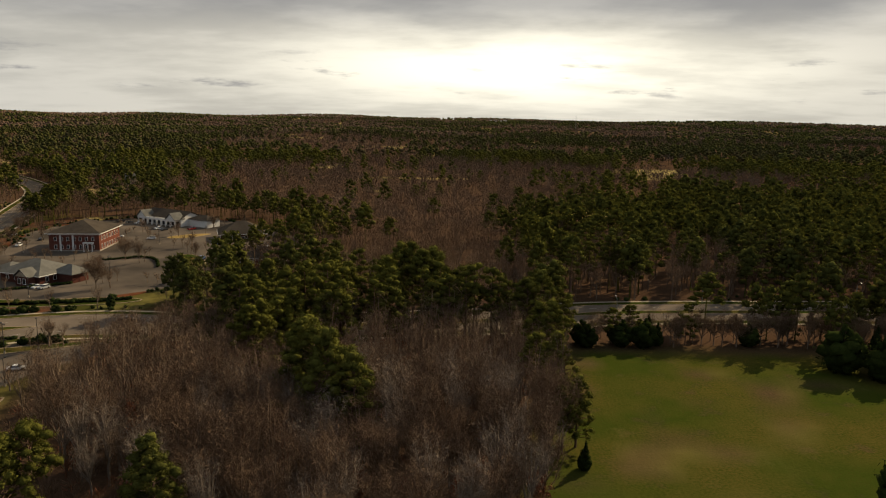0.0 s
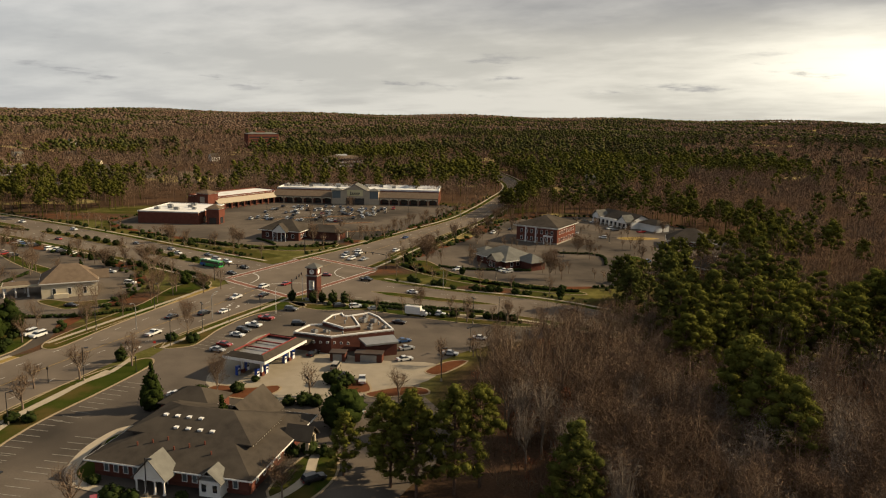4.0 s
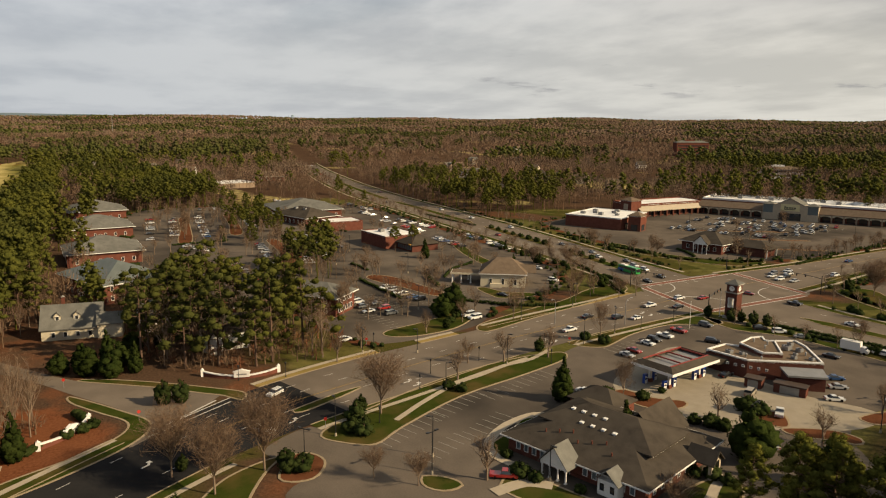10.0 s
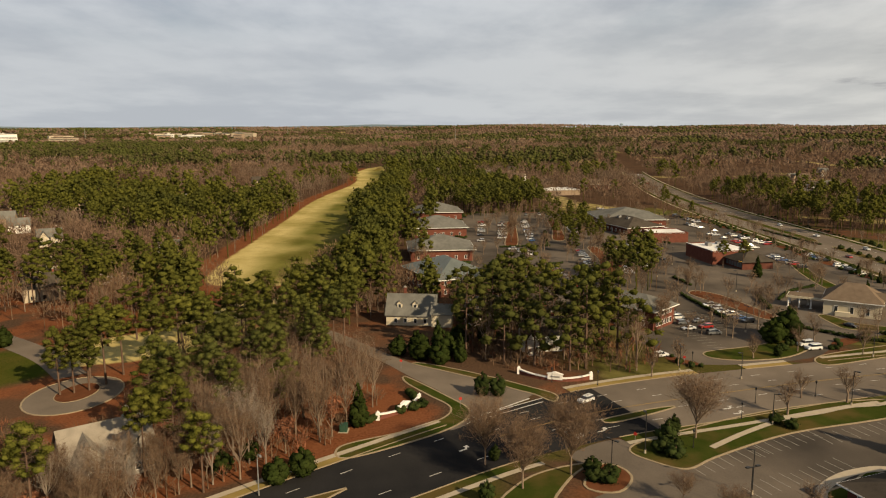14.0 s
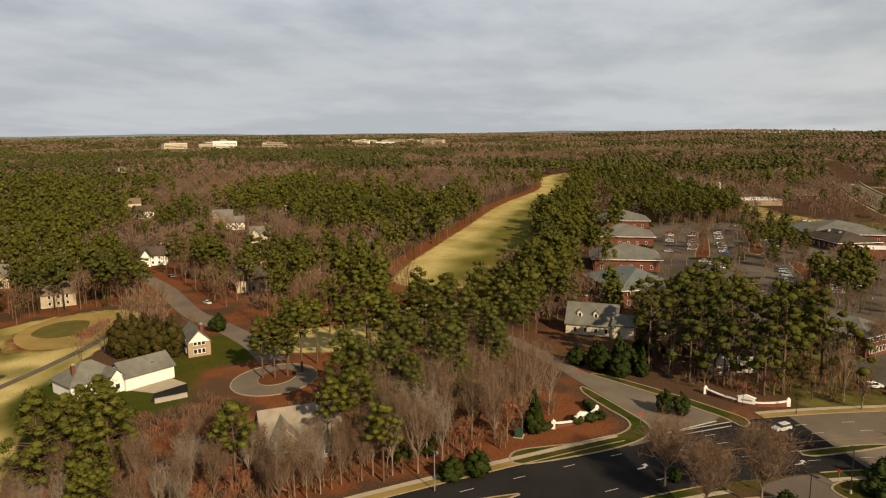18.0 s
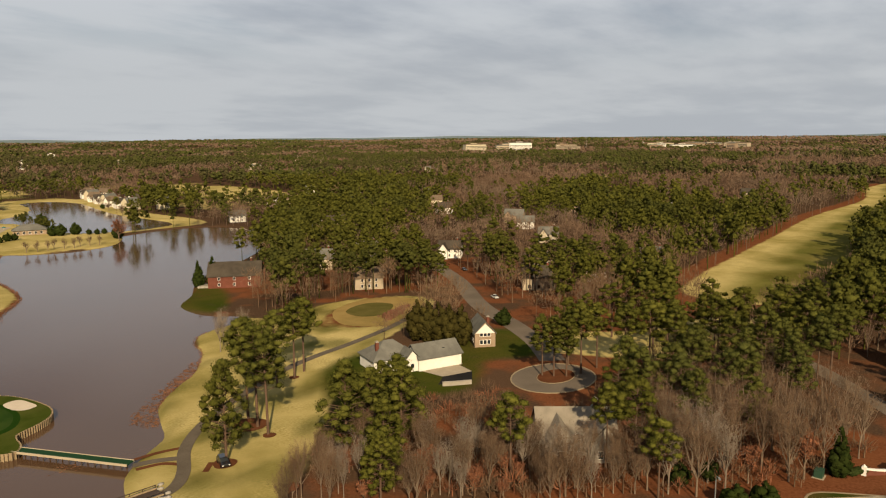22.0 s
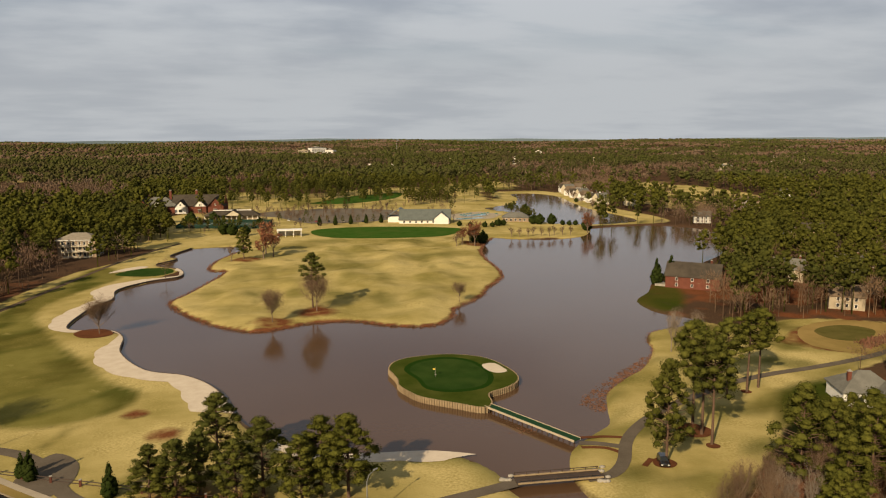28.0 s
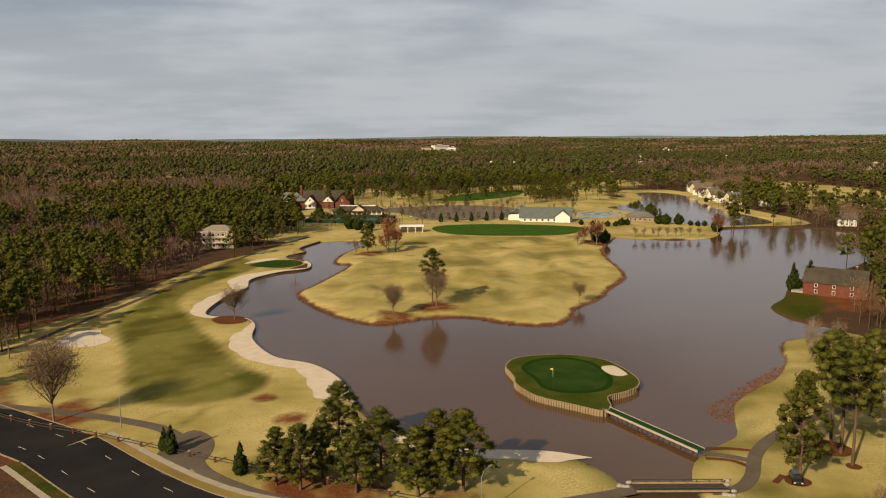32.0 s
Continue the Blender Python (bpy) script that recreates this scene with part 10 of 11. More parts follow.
# hedges and clipped shrubs
hedge([(-163, 196), (-150, 201), (-138, 203)], 1.8, 1.4)
hedge([(-150, 255), (-128, 259), (-116, 264)], 1.6, 1.3)
hedge([(-112, 304), (-116, 322), (-122, 340)], 1.8, 1.8)
hedge([(-160, -27), (-162, -24), (-164, -22)], 2.0, 1.6)
hedge([(-176, -14), (-180, -16)], 2.2, 2.0)
hedge([(-270, 112), (-290, 115)], 2.0, 1.6)
hedge([(-420, 44), (-470, 48)], 2.0, 1.5)
hedge([(-300, 241), (-320, 241)], 2.0, 1.5)
hedge([(-284, 258), (-294, 262), (-304, 264)], 1.6, 1.1)
hedge([(-247, 187), (-254, 188), (-262, 188)], 1.8, 1.5)
SG = np.random.default_rng(17)
THICKET_EXTRA = []   # x, y, scale, turn
for x, y, s in ((-164, 71, 1.25), (-161, 73.5, 1.2), (-148, 41, 1.6), (-145.5, 43, 1.5), (-150, 44, 1.3), (-139, 24.5, 1.4), (-135, 24.5, 1.5), (-134, 27, 1.4), (-137, 28, 1.2), (-144, 106, 1.4), (-139, 113, 1.3), (-121, 133, 1.6), (-181, 131, 1.5), (-187, 128, 1.3), (-113, 67.5, 1.1), (-124, 67, 0.9), (-106, 73, 0.9), (-101, 100, 1.3), (-103, 97, 1.2), (-98, 101, 1.1), (-225, 100, 1.1), (-220, 96, 1.2), (-228, 104, 1.1), (-124, 131.6, 1.9), (-126, 112, 1.2), (-120.3, 117.3, 1.5), (-117.6, 118.4, 1.4), (-123, 115, 1.2), (-141, 120.5, 0.8), (-115.8, 65.6, 1.5), (-154, 43.3, 1.7), (-172, -12, 1.1), (-170, -14, 1.1), (-168, -17, 1.1)):
    plant(BUSHES[int(abs(x)) % 2], x, y, s, x, 0.1)
for x, y, s in ((-180, 3, 1.4), (-179.5, 7, 1.35), (-182, 108.5, 1.05), (-157, 45.5, 1.1), (-153, 43.5, 1.15), (-186, 187, 1.1), (-184, 189.5, 1.0), (-180, 191, 1.1), (-177, 194, 1.0), (-194, 184, 1.0), (-126, 3, 1.0), (-143, 5, 0.8), (-118, 252, 1.1), (-214, 92, 0.9), (-170, 262, 0.9), (-205, 268, 1.1)):
    plant(CONES[0], x, y, s, x, 0.1)
for i in range(46):
    line, side = ((B_EAST, -1), (B_EAST, 1), (B_WEST, 1), (A_NORTH, 1), (B_WEST, -1))[i % 5]
    k = 10 + int(SG.integers(0, 22 if line is B_EAST else 60))
    p = offset(line, line[:, 2] * side)[k] + side_of(line)[k] * side * SG.uniform(5.5, 8)
    plant(BUSHES[i % 2], p[0], p[1], SG.uniform(0.9, 1.5), i, 0.05)
for i in range(8, 58, 3):
    p = B_WEST[i]
    if i not in (29, 32):
        plant(BUSHES[i % 2], p[0], p[1], SG.uniform(1.0, 1.5), i, 0.12)
for pts in ([(-411, 17), (-413, 30), (-415, 45)], [(-359, 33), (-362, 46)], [(-446, 103), (-425, 116)], [(-294, 86), (-257, 91)], [(-328, 92), (-312, 95)], [(-186, 268), (-171, 273), (-150, 287)], [(-159, 335), (-140, 342), (-128, 322)], [(-250, 290), (-262, 330)], [(-330, 232), (-300, 246)], [(-350, 238), (-372, 232)], [(-232, 176), (-262, 186), (-300, 194)], [(-480, 190), (-440, 196), (-420, 200)], [(-250, 108), (-232, 126), (-226, 142)], [(-286, 122), (-300, 132), (-310, 146)], [(-130, 214), (-150, 206), (-176, 196)]):
    hedge(pts, 1.5, 1.2, "clipped dark hedge along a parking lot", 1.1)
# street trees
for x, y, s in ((-155, 50, 1.25), (-137, 20, 1.35), (-131, 10, 1.2), (-141, 3, 1.2), (-126, 39, 0.6), (-120, 46, 0.65), (-201, 279, 1.1), (-92, 84, 0.75), (-192, 266, 1.25), (-136, 279, 1.15), (-149, 336, 1.0), (-239, 407, 0.9), (-222, 369, 0.9), (-209, 335, 0.8), (-286, 184, 1.0), (-297, 172, 0.8), (-239, 159, 0.9), (-292, 241, 0.9), (-331, 228, 0.9), (-228, 171, 0.8)):
    plant(BIGS[int(abs(x)) % 2] if s > 1.1 else WIDES[int(abs(x)) % 2], x, y, (s * 0.76 if math.hypot(x, y) < 180 else s * 0.66) if s > 1.1 else s, x, 0.1)
for x, y in ((-180, 84), (-177, 94), (-176, 108), (-169, 76), (-139, 107), (-123, 122), (-103, 132), (-110, 160), (-107, 172), (-106, 184), (-117, 59), (-183, 131), (-128, 201), (-116, 207), (-145, 197), (-268, 270), (-302, 246), (-315, 219), (-145, 300), (-176, 280), (-263, 366), (-333, 371), (-315, 326), (-342, 342), (-304, 236), (-314, 225), (-298, 197), (-320, 195), (-287, 312), (-195, 50), (-205, 60), (-212, 84), (-219, 100), (-216, 118), (-222, 134), (-230, 150), (-238, 166), (-247, 104), (-262, 107), (-278, 110), (-240, 64), (-246, 66), (-342, 64), (-358, 68), (-374, 70), (-392, 69), (-404, 69), (-430, 24), (-446, 26), (-462, 27), (-482, 28), (-500, 28), (-450, 54), (-470, 57), (-492, 58), (-512, 59), (-340, 155), (-320, 153), (-140, 330), (-116, 336), (-190, 400), (-175, 420), (-150, 408), (-130, 372), (-205, 330), (-228, 340), (-212, 380), (-140, 440), (-380, 90), (-366, 90), (-420, 88), (-445, 70), (-330, 100), (-310, 120), (-300, 90), (-316, 70)):
    ks = SMALLS if SG.random() < 0.65 else BARES
    plant(ks[SG.integers(len(ks))], x, y, SG.uniform(1.0, 1.35) if ks is SMALLS else SG.uniform(0.6, 0.8), SG.uniform(0, 6), 0.08)
for x, y, k, s in ((-146, 94, CEDARS[0], 1.05), (-104, 113, ROUNDS[0], 1.2), (-85, 104, BROAD_PINES[0], 0.85), (-79, 99, BROAD_PINES[1], 0.92), (-89, 97, BROAD_PINES[1], 0.7), (-232, 102, ROUNDS[1], 1.2), (-228, 96, ROUNDS[0], 0.9), (-330, 130, CEDARS[1], 0.9), (-352, 122, PINES[0], 0.6), (-348, 130, PINES[2], 0.62), (-420, 60, PINES[1], 0.8), (-412, 68, PINES[3], 0.75), (-396, 56, BROAD_PINES[0], 0.7), (-440, 78, BROAD_PINES[1], 0.8), (-286, 150, ROUNDS[0], 0.7), (-294, 160, CEDARS[0], 0.6), (-246, 176, ROUNDS[1], 0.6), (-219, -149, ROUNDS[0], 0.75), (-300, 176, ROUNDS[1], 0.6), (-318, 178, CEDARS[1], 0.5), (-336, 178, CEDARS[0], 0.5), (-228, 4, CEDARS[0], 0.7), (-209, -15, ROUNDS[0], 0.8), (-205, -9, ROUNDS[1], 0.75), (-207, -3, CEDARS[0], 0.8), (-212, -8, ROUNDS[0], 0.9), (-216, -16, ROUNDS[1], 0.8), (-218, -10, CEDARS[1], 0.9), (-222, -4, ROUNDS[0], 0.8), (-213, -22, ROUNDS[0], 0.7), (-142, -46, ROUNDS[0], 0.5), (-136, -50, ROUNDS[1], 0.55)):
    plant(k, x, y, s, x)


# more bare trees and shrubs spread through the lots
for i in range(330):
    x, y = SG.uniform(-600, -225), SG.uniform(0, 185)
    if y < 30 + (x + 260) * -0.08 and x > -330:
        continue
    if any(math.hypot(x - a, y - b_) < 22 for a, b_ in ((-262, 138), (-374, 128), (-512, 110), (-470, 104), (-436, 118), (-258, 50), (-312, -10), (-384, -16))):
        continue
    s = SG.uniform(0.5, 1.0)
    THICKET_EXTRA.append((x, y, s, i))
for i in range(110):
    x, y = SG.uniform(-232, -90), SG.uniform(262, 470)
    if any(math.hypot(x - a, y - b_) < 20 for a, b_ in ((-170, 296), (-183, 372), (-170, 458), (-108, 404), (-88, 336))):
        continue
    THICKET_EXTRA.append((x, y, SG.uniform(0.4, 0.7), i))
for k, (line, side) in enumerate(((B_WEST, -1), (B_WEST, 1), (A_NORTH, 1), (A_NORTH, -1), (B_EAST, 1), (B_EAST, -1))):
    edge = offset(line, line[:, 2] * side) + side_of(line) * side * 9.0
    for i in range(6, min(len(edge), 120), 2):
        p = edge[i] + SG.normal(0, 2.6, 2)
        if SG.random() < 0.62 and clear_of(p[:1], p[1:2], CLEAR[:5])[0] and not (-110 < p[0] and p[1] > 215 and k > 3):
            THICKET_EXTRA.append((p[0], p[1], SG.uniform(0.5, 0.85), i))
for i in range(40):
    f = SG.uniform(0, 1)
    p = np.array((-256, 285)) * (1 - f) + np.array((-286, 436)) * f + SG.normal(0, 4, 2)
    THICKET_EXTRA.append((p[0], p[1], SG.uniform(0.4, 0.7), i))


for i in range(70):
    THICKET_EXTRA.append((SG.uniform(-150, -10), SG.uniform(-735, -612), SG.uniform(0.5, 0.9), i))
for i in range(26):
    THICKET_EXTRA.append((SG.uniform(-60, 40), SG.uniform(-690, -560), SG.uniform(0.5, 0.8), i))


LOT_KINDS = [make_kind("lot_tree", "", "", bare_parts(np.random.default_rng(k), 11, 3.8, 7, 420), BARK_GREY, TWIG, "") for k in (61, 62)]


def lot_trees():
    V, F, k0 = [], [], 0
    M, mats = [], [BARK_GREY, TWIG]
    for me, mi in ((LOT_KINDS[0]["stem"], 0), (LOT_KINDS[0]["crown"], 1), (LOT_KINDS[1]["stem"], 0), (LOT_KINDS[1]["crown"], 1)):
        rows = np.array([r for r in THICKET_EXTRA if int(r[3]) % 2 == (0 if me in (LOT_KINDS[0]["stem"], LOT_KINDS[0]["crown"]) else 1)])
        v = np.empty(len(me.vertices) * 3, np.float32)
        me.vertices.foreach_get("co", v)
        f = np.empty(len(me.loops), np.int32)
        me.loops.foreach_get("vertex_index", f)
        vv, ff = copies(v.reshape(-1, 3), f.reshape(-1, 3), np.c_[rows[:, :2], np.zeros(len(rows))], rows[:, 2], rows[:, 3], np.ones(len(rows)))
        V.append(vv)
        F.append(ff + k0)
        M.append(np.full(len(ff), mi))
        k0 += len(vv)
    tagged(new("lot_trees", tri_mesh("lot_trees", np.vstack(V), np.vstack(F), mats, np.concatenate(M))), "bare young trees scattered through the parking lots", "trees", kind="stuff")


lot_trees()


def street_lamp(x, y, h=8.0, turn=0.0, double=False):
    b = new("street_lamp")
    b.matrix_world = pose(x, y, 0.05, 0, 0, turn)
    tagged(b, "dark metal lamp post with a flat box lamp", "street lamp", "street lamps")
    part("base", Solid().tube(0, 0, 0, 0.8, 0.28, 0.22), CONCRETE, b)
    part("pole", Solid().tube(0, 0, 0.8, h, 0.11, 0.08, 6), METAL_DARK, b)
    for s in ((-1, 1) if double else (1,)):
        part("lamp_head", Solid().box(min(0, s * 1.2), max(0, s * 1.2), -0.06, 0.06, h - 0.2, h - 0.05).box(min(s * 0.7, s * 1.5), max(s * 0.7, s * 1.5), -0.25, 0.25, h - 0.1, h + 0.1), METAL_DARK, b)


for i, (x, y) in enumerate(((-200, 59), (-175, 94), (-163, 70), (-123, 50), (-183, 125), (-147, 37), (-137, 28), (-130, 53), (-194, 74), (-188, 140), (-112, 70), (-103, 150), (-110, 175), (-118, 205), (-255, 115), (-240, 92), (-262, 88), (-300, 110), (-330, 85), (-360, 100), (-420, 100), (-300, 300), (-320, 340), (-345, 380), (-370, 330), (-290, 380), (-170, 330), (-140, 300), (-205, 350), (-150, 380), (-214, 120), (-222, 146), (-154, 264), (-125, 200))):
    street_lamp(x, y, 9.0 if i % 2 else 7.5, i * 37, i % 3 == 0)
for x, y in ((-176, 71), (-166, 64), (-171, 106), (-195, 50), (-188, 34), (-181, 88), (-185, 112), (-190, 152), (-193, 168), (-190, 22), (-205, 64), (-150, 48)):
    b = new("post_lamp")
    b.location = (x, y, 0.1)
    tagged(b, "short dark post-top lamp beside the footpath", "street lamp", "post lamps")
    part("pole", Solid().tube(0, 0, 0, 3.4, 0.08, 0.06, 6).tube(0, 0, 0, 0.5, 0.18, 0.12, 6), METAL_DARK, b)
    part("lantern", Solid().tube(0, 0, 3.4, 4.0, 0.14, 0.26, 6).tube(0, 0, 4.0, 4.25, 0.3, 0.05, 6), METAL_DARK, b)


def cobra_lamp(x, y, turn, h=9.0):
    b = new("road_lamp")
    b.matrix_world = pose(x, y, 0.05, 0, 0, turn)
    tagged(b, "grey road lamp with a curved arm", "street lamp", "road lamps")
    part("pole", Solid().tube(0, 0, 0, h - 1.5, 0.14, 0.1, 6).pole((0, 0, h - 1.5), (0.6, 0, h - 0.4), 0.07).pole((0.6, 0, h - 0.4), (2.2, 0, h), 0.06), METAL_GREY, b)
    part("lamp_head", Solid().box(2.0, 3.0, -0.18, 0.18, h - 0.08, h + 0.1), METAL_GREY, b)


for x, y, t in ((-127, -40, 30), (60, -176, 210), (-20, -124, 220), (-205, 128, -60), (-196, 150, 100), (100, 273, -90), (160, 275, -90), (60, 243, 90), (-160, 233, -80), (-262, 400, 0)):
    cobra_lamp(x, y, t)


def signal_mast(x, y, turn, reach=14.0):
    b = new("traffic_signal")
    b.matrix_world = pose(x, y, 0.05, 0, 0, turn)
    tagged(b, "dark mast arm carrying traffic signals over the crossing", "traffic signal", "traffic signals")
    part("pole", Solid().tube(0, 0, 0, 7.4, 0.2, 0.15), METAL_DARK, b)
    part("mast_arm", Solid().pole((0, 0, 6.2), (reach * 0.5, 0, 6.9), 0.12).pole((reach * 0.5, 0, 6.9), (reach, 0, 7.0), 0.09), METAL_DARK, b)
    for k in (0.45, 0.7, 0.95):
        s = part("signal_head", Solid().box(reach * k - 0.2, reach * k + 0.2, -0.18, 0.18, 6.0, 7.1), METAL_DARK, b)
        for j, c in enumerate(((0.35, 0.02, 0.01), (0.4, 0.25, 0.02), (0.02, 0.25, 0.1))):
            part("lens", Solid().tube(reach * k, -0.2, 0, 0.04, 0.11, n=8), plain("lens_%d" % j, c, 0.3), s).matrix_local = Matrix.Translation((0, 0, 6.85 - 0.35 * j))


for x, y, t in ((-242, 187, 30), (-196, 186, 120), (-203, 250, 200), (-254, 250, -60)):
    signal_mast(x, y, t)
for x, y in ((-192, 187.5), (-185, 168)):
    b = new("flagpole")
    b.location = (x, y, 0)
    tagged(b, "slim white flagpole beside the clock tower", "flagpole", "flagpoles")
    part("pole", Solid().tube(0, 0, 0, 9, 0.09, 0.05, 6), TRIM, b)
    part("finial", Solid().tube(0, 0, 9, 9.2, 0.12, 0.05, 6), TRIM, b)


def stop_sign(x, y, turn, colour=(0.45, 0.03, 0.02)):
    b = new("road_sign")
    b.matrix_world = pose(x, y, 0.05, 0, 0, turn)
    tagged(b, "small road sign on a thin post", "road sign", "road signs")
    part("post", Solid().tube(0, 0, 0, 2.2, 0.05, n=6), METAL_GREY, b)
    part("plate", Solid().tube(0, 0, 0, 0.04, 0.42, n=8), plain("sign_red" if colour[0] > 0.4 else "sign_pale", colour, 0.5), b).matrix_local = pose(0, -0.05, 2.2, 90, 0, 0)


for x, y, t in ((-183.5, 120, 60), (-172, -2.5, 100), (-201, -20, 90), (-152, 36, 60), (-206, 62, 70)):
    stop_sign(x, y, t)
b = new("utility_box")
b.location = (-157, -29, 0)
tagged(b, "dark green utility cabinet beside the road", "cabinet")
part("cabinet", Solid().box(-1.0, 1.0, -0.8, 0.8, 0.1, 1.7), plain("cabinet_green", (0.02, 0.06, 0.035), 0.6), b)
part("pad", Solid().box(-1.3, 1.3, -1.1, 1.1, 0, 0.12), CONCRETE, b)

# low evergreen planting round the lots
def lot_shrubs():
    rng = np.random.default_rng(31)
    bag = Bag()
    for ring in LOT_SHAPES[2:]:
        line = resample(smooth_line(ring, True, 4), 5.0, True)
        for p in line:
            if rng.random() < 0.15 or not clear_of(p[:1], p[1:2], CLEAR)[0]:
                continue
            for _ in range(int(rng.integers(1, 4))):
                c = np.array([*(p[:2] + rng.normal(0, 2.2, 2)), 0.6])
                r = rng.uniform(0.7, 1.5)
                blob(bag, rng, c, r * 0.9, 0.8, 0.2)
                leaves(bag, rng, c, r, 22, 0.4, 0.85, 0.85)
    for line, side in ((B_WEST, -1), (B_WEST, 1), (A_NORTH, 1), (A_NORTH, -1), (B_EAST, 1), (B_EAST, -1)):
        edge = offset(line, line[:, 2] * side) + side_of(line) * side * 7.5
        for p in edge[6:110]:
            if rng.random() < 0.5 and clear_of(p[:1], p[1:2], CLEAR[:1])[0]:
                c = np.array([*(p + rng.normal(0, 1.4, 2)), 0.6])
                r = rng.uniform(0.6, 1.4)
                blob(bag, rng, c, r * 0.9, 0.8, 0.2)
                leaves(bag, rng, c, r, 22, 0.4, 0.85, 0.85)
    v, f = bag.done()
    tagged(new("lot_shrubs", soften(tri_mesh("lot_shrubs", v, f, [SHRUB]))), "low round evergreen shrubs round the parking lots", "shrubs", kind="stuff")



def mulch_strips():
    """Beds of red pine straw along the edges of the lots, behind a low kerb."""
    rng = np.random.default_rng(77)
    for ring in LOT_SHAPES[2:]:
        line = resample(smooth_line(ring, True, 4), 2.0, True)
        i = 0
        while i < len(line) - 8:
            n = int(rng.integers(6, 13))
            run = line[i:i + n]
            if len(run) > 5 and clear_of(run[:, 0], run[:, 1], CLEAR).all():
                wd = 1.2 + 1.3 * np.sin(np.linspace(0, 3.14, len(run))) + rng.uniform(-0.2, 0.2, len(run))
                tagged(ribbon("mulch_bed", np.c_[run, wd], -wd, wd, 0.12, STRAW), "bed of red pine straw along the parking lot", "bed", kind="structure")
            i += n + int(rng.integers(3, 9))


mulch_strips()
lot_shrubs()
# parking bays
def bays(name, starts, along, across, n, pitch=2.75, length=5.2):
    v, f = [], []
    a, c = Vector(along).normalized(), Vector(across).normalized()
    for s in starts:
        for i in range(n + 1):
            p = Vector(s) + a * pitch * i
            o = a * 0.08
            q = [p - o, p + o, p + o + c * length, p - o + c * length]
            k = len(v)
            v += [(x.x, x.y, 0.065) for x in q]
            f.append((k, k + 1, k + 2, k + 3))
    tagged(sheet(name, v, f, PAINT_FADED), "faded white parking bay lines", "bay lines", kind="stuff")


bays("bay_lines", [(-142, 44.5), (-150.5, 59.5)], (-0.52, 0.85), (0.85, 0.4), 7)
bays("bay_lines", [(-157.5, 77)], (-0.38, 0.92), (0.9, 0.35), 9)
bays("bay_lines", [(-127, 52), (-134, 66)], (-0.52, 0.85), (-0.85, -0.4), 5)
bays("bay_lines", [(-177, 128), (-183, 150)], (-0.25, 0.97), (0.97, 0.25), 8)
bays("bay_lines", [(-290, 96), (-262, 98), (-247, 74), (-268, 84)], (0.97, 0.24), (0.24, -0.97), 9)
bays("bay_lines", [(-285, 120), (-262, 114)], (0.97, 0.24), (-0.24, 0.97), 8)
for k in range(5):
    bays("bay_lines", [tuple(np.array((-402, 372)) + np.array((0.514, -0.857)) * 16 * k)], (0.857, 0.514), (0.514, -0.857), 32 - 2 * k, 2.75, 10.4)
bays("bay_lines", [(-520, 33), (-520, 20), (-520, 62), (-420, 62), (-410, 76)], (1, 0), (0, 1), 26)
# ---- vehicles ----
CAR_COLOURS = {"white": (0.72, 0.72, 0.70), "silver": (0.40, 0.41, 0.42), "grey": (0.12, 0.125, 0.13), "black": (0.015, 0.015, 0.017), "red": (0.30, 0.015, 0.012), "blue": (0.03, 0.08, 0.20), "tan": (0.36, 0.31, 0.24)}
TYRE = plain("tyre_rubber", (0.012, 0.012, 0.012), 0.9)


def hull(profile, width, tuck=0.12, low=0.0):
    """A body lofted across its width from a side outline of (x, z), pulled in at the top."""
    s = Solid()
    top = max(z for _, z in profile)
    n = len(profile)
    def at(k):
        out = []
        for x, z in profile:
            pull = tuck * max(0.0, (z - low) / max(top - low, 0.01)) ** 1.3
            out.append((x, k * (width / 2 - pull), z))
        return out
    a, b = at(-1), at(1)
    s.v = a + b
    s.f = [(i, (i + 1) % n, n + (i + 1) % n, n + i)[::-1] for i in range(n)] + [tuple(range(n)), tuple(range(2 * n - 1, n - 1, -1))]
    return s


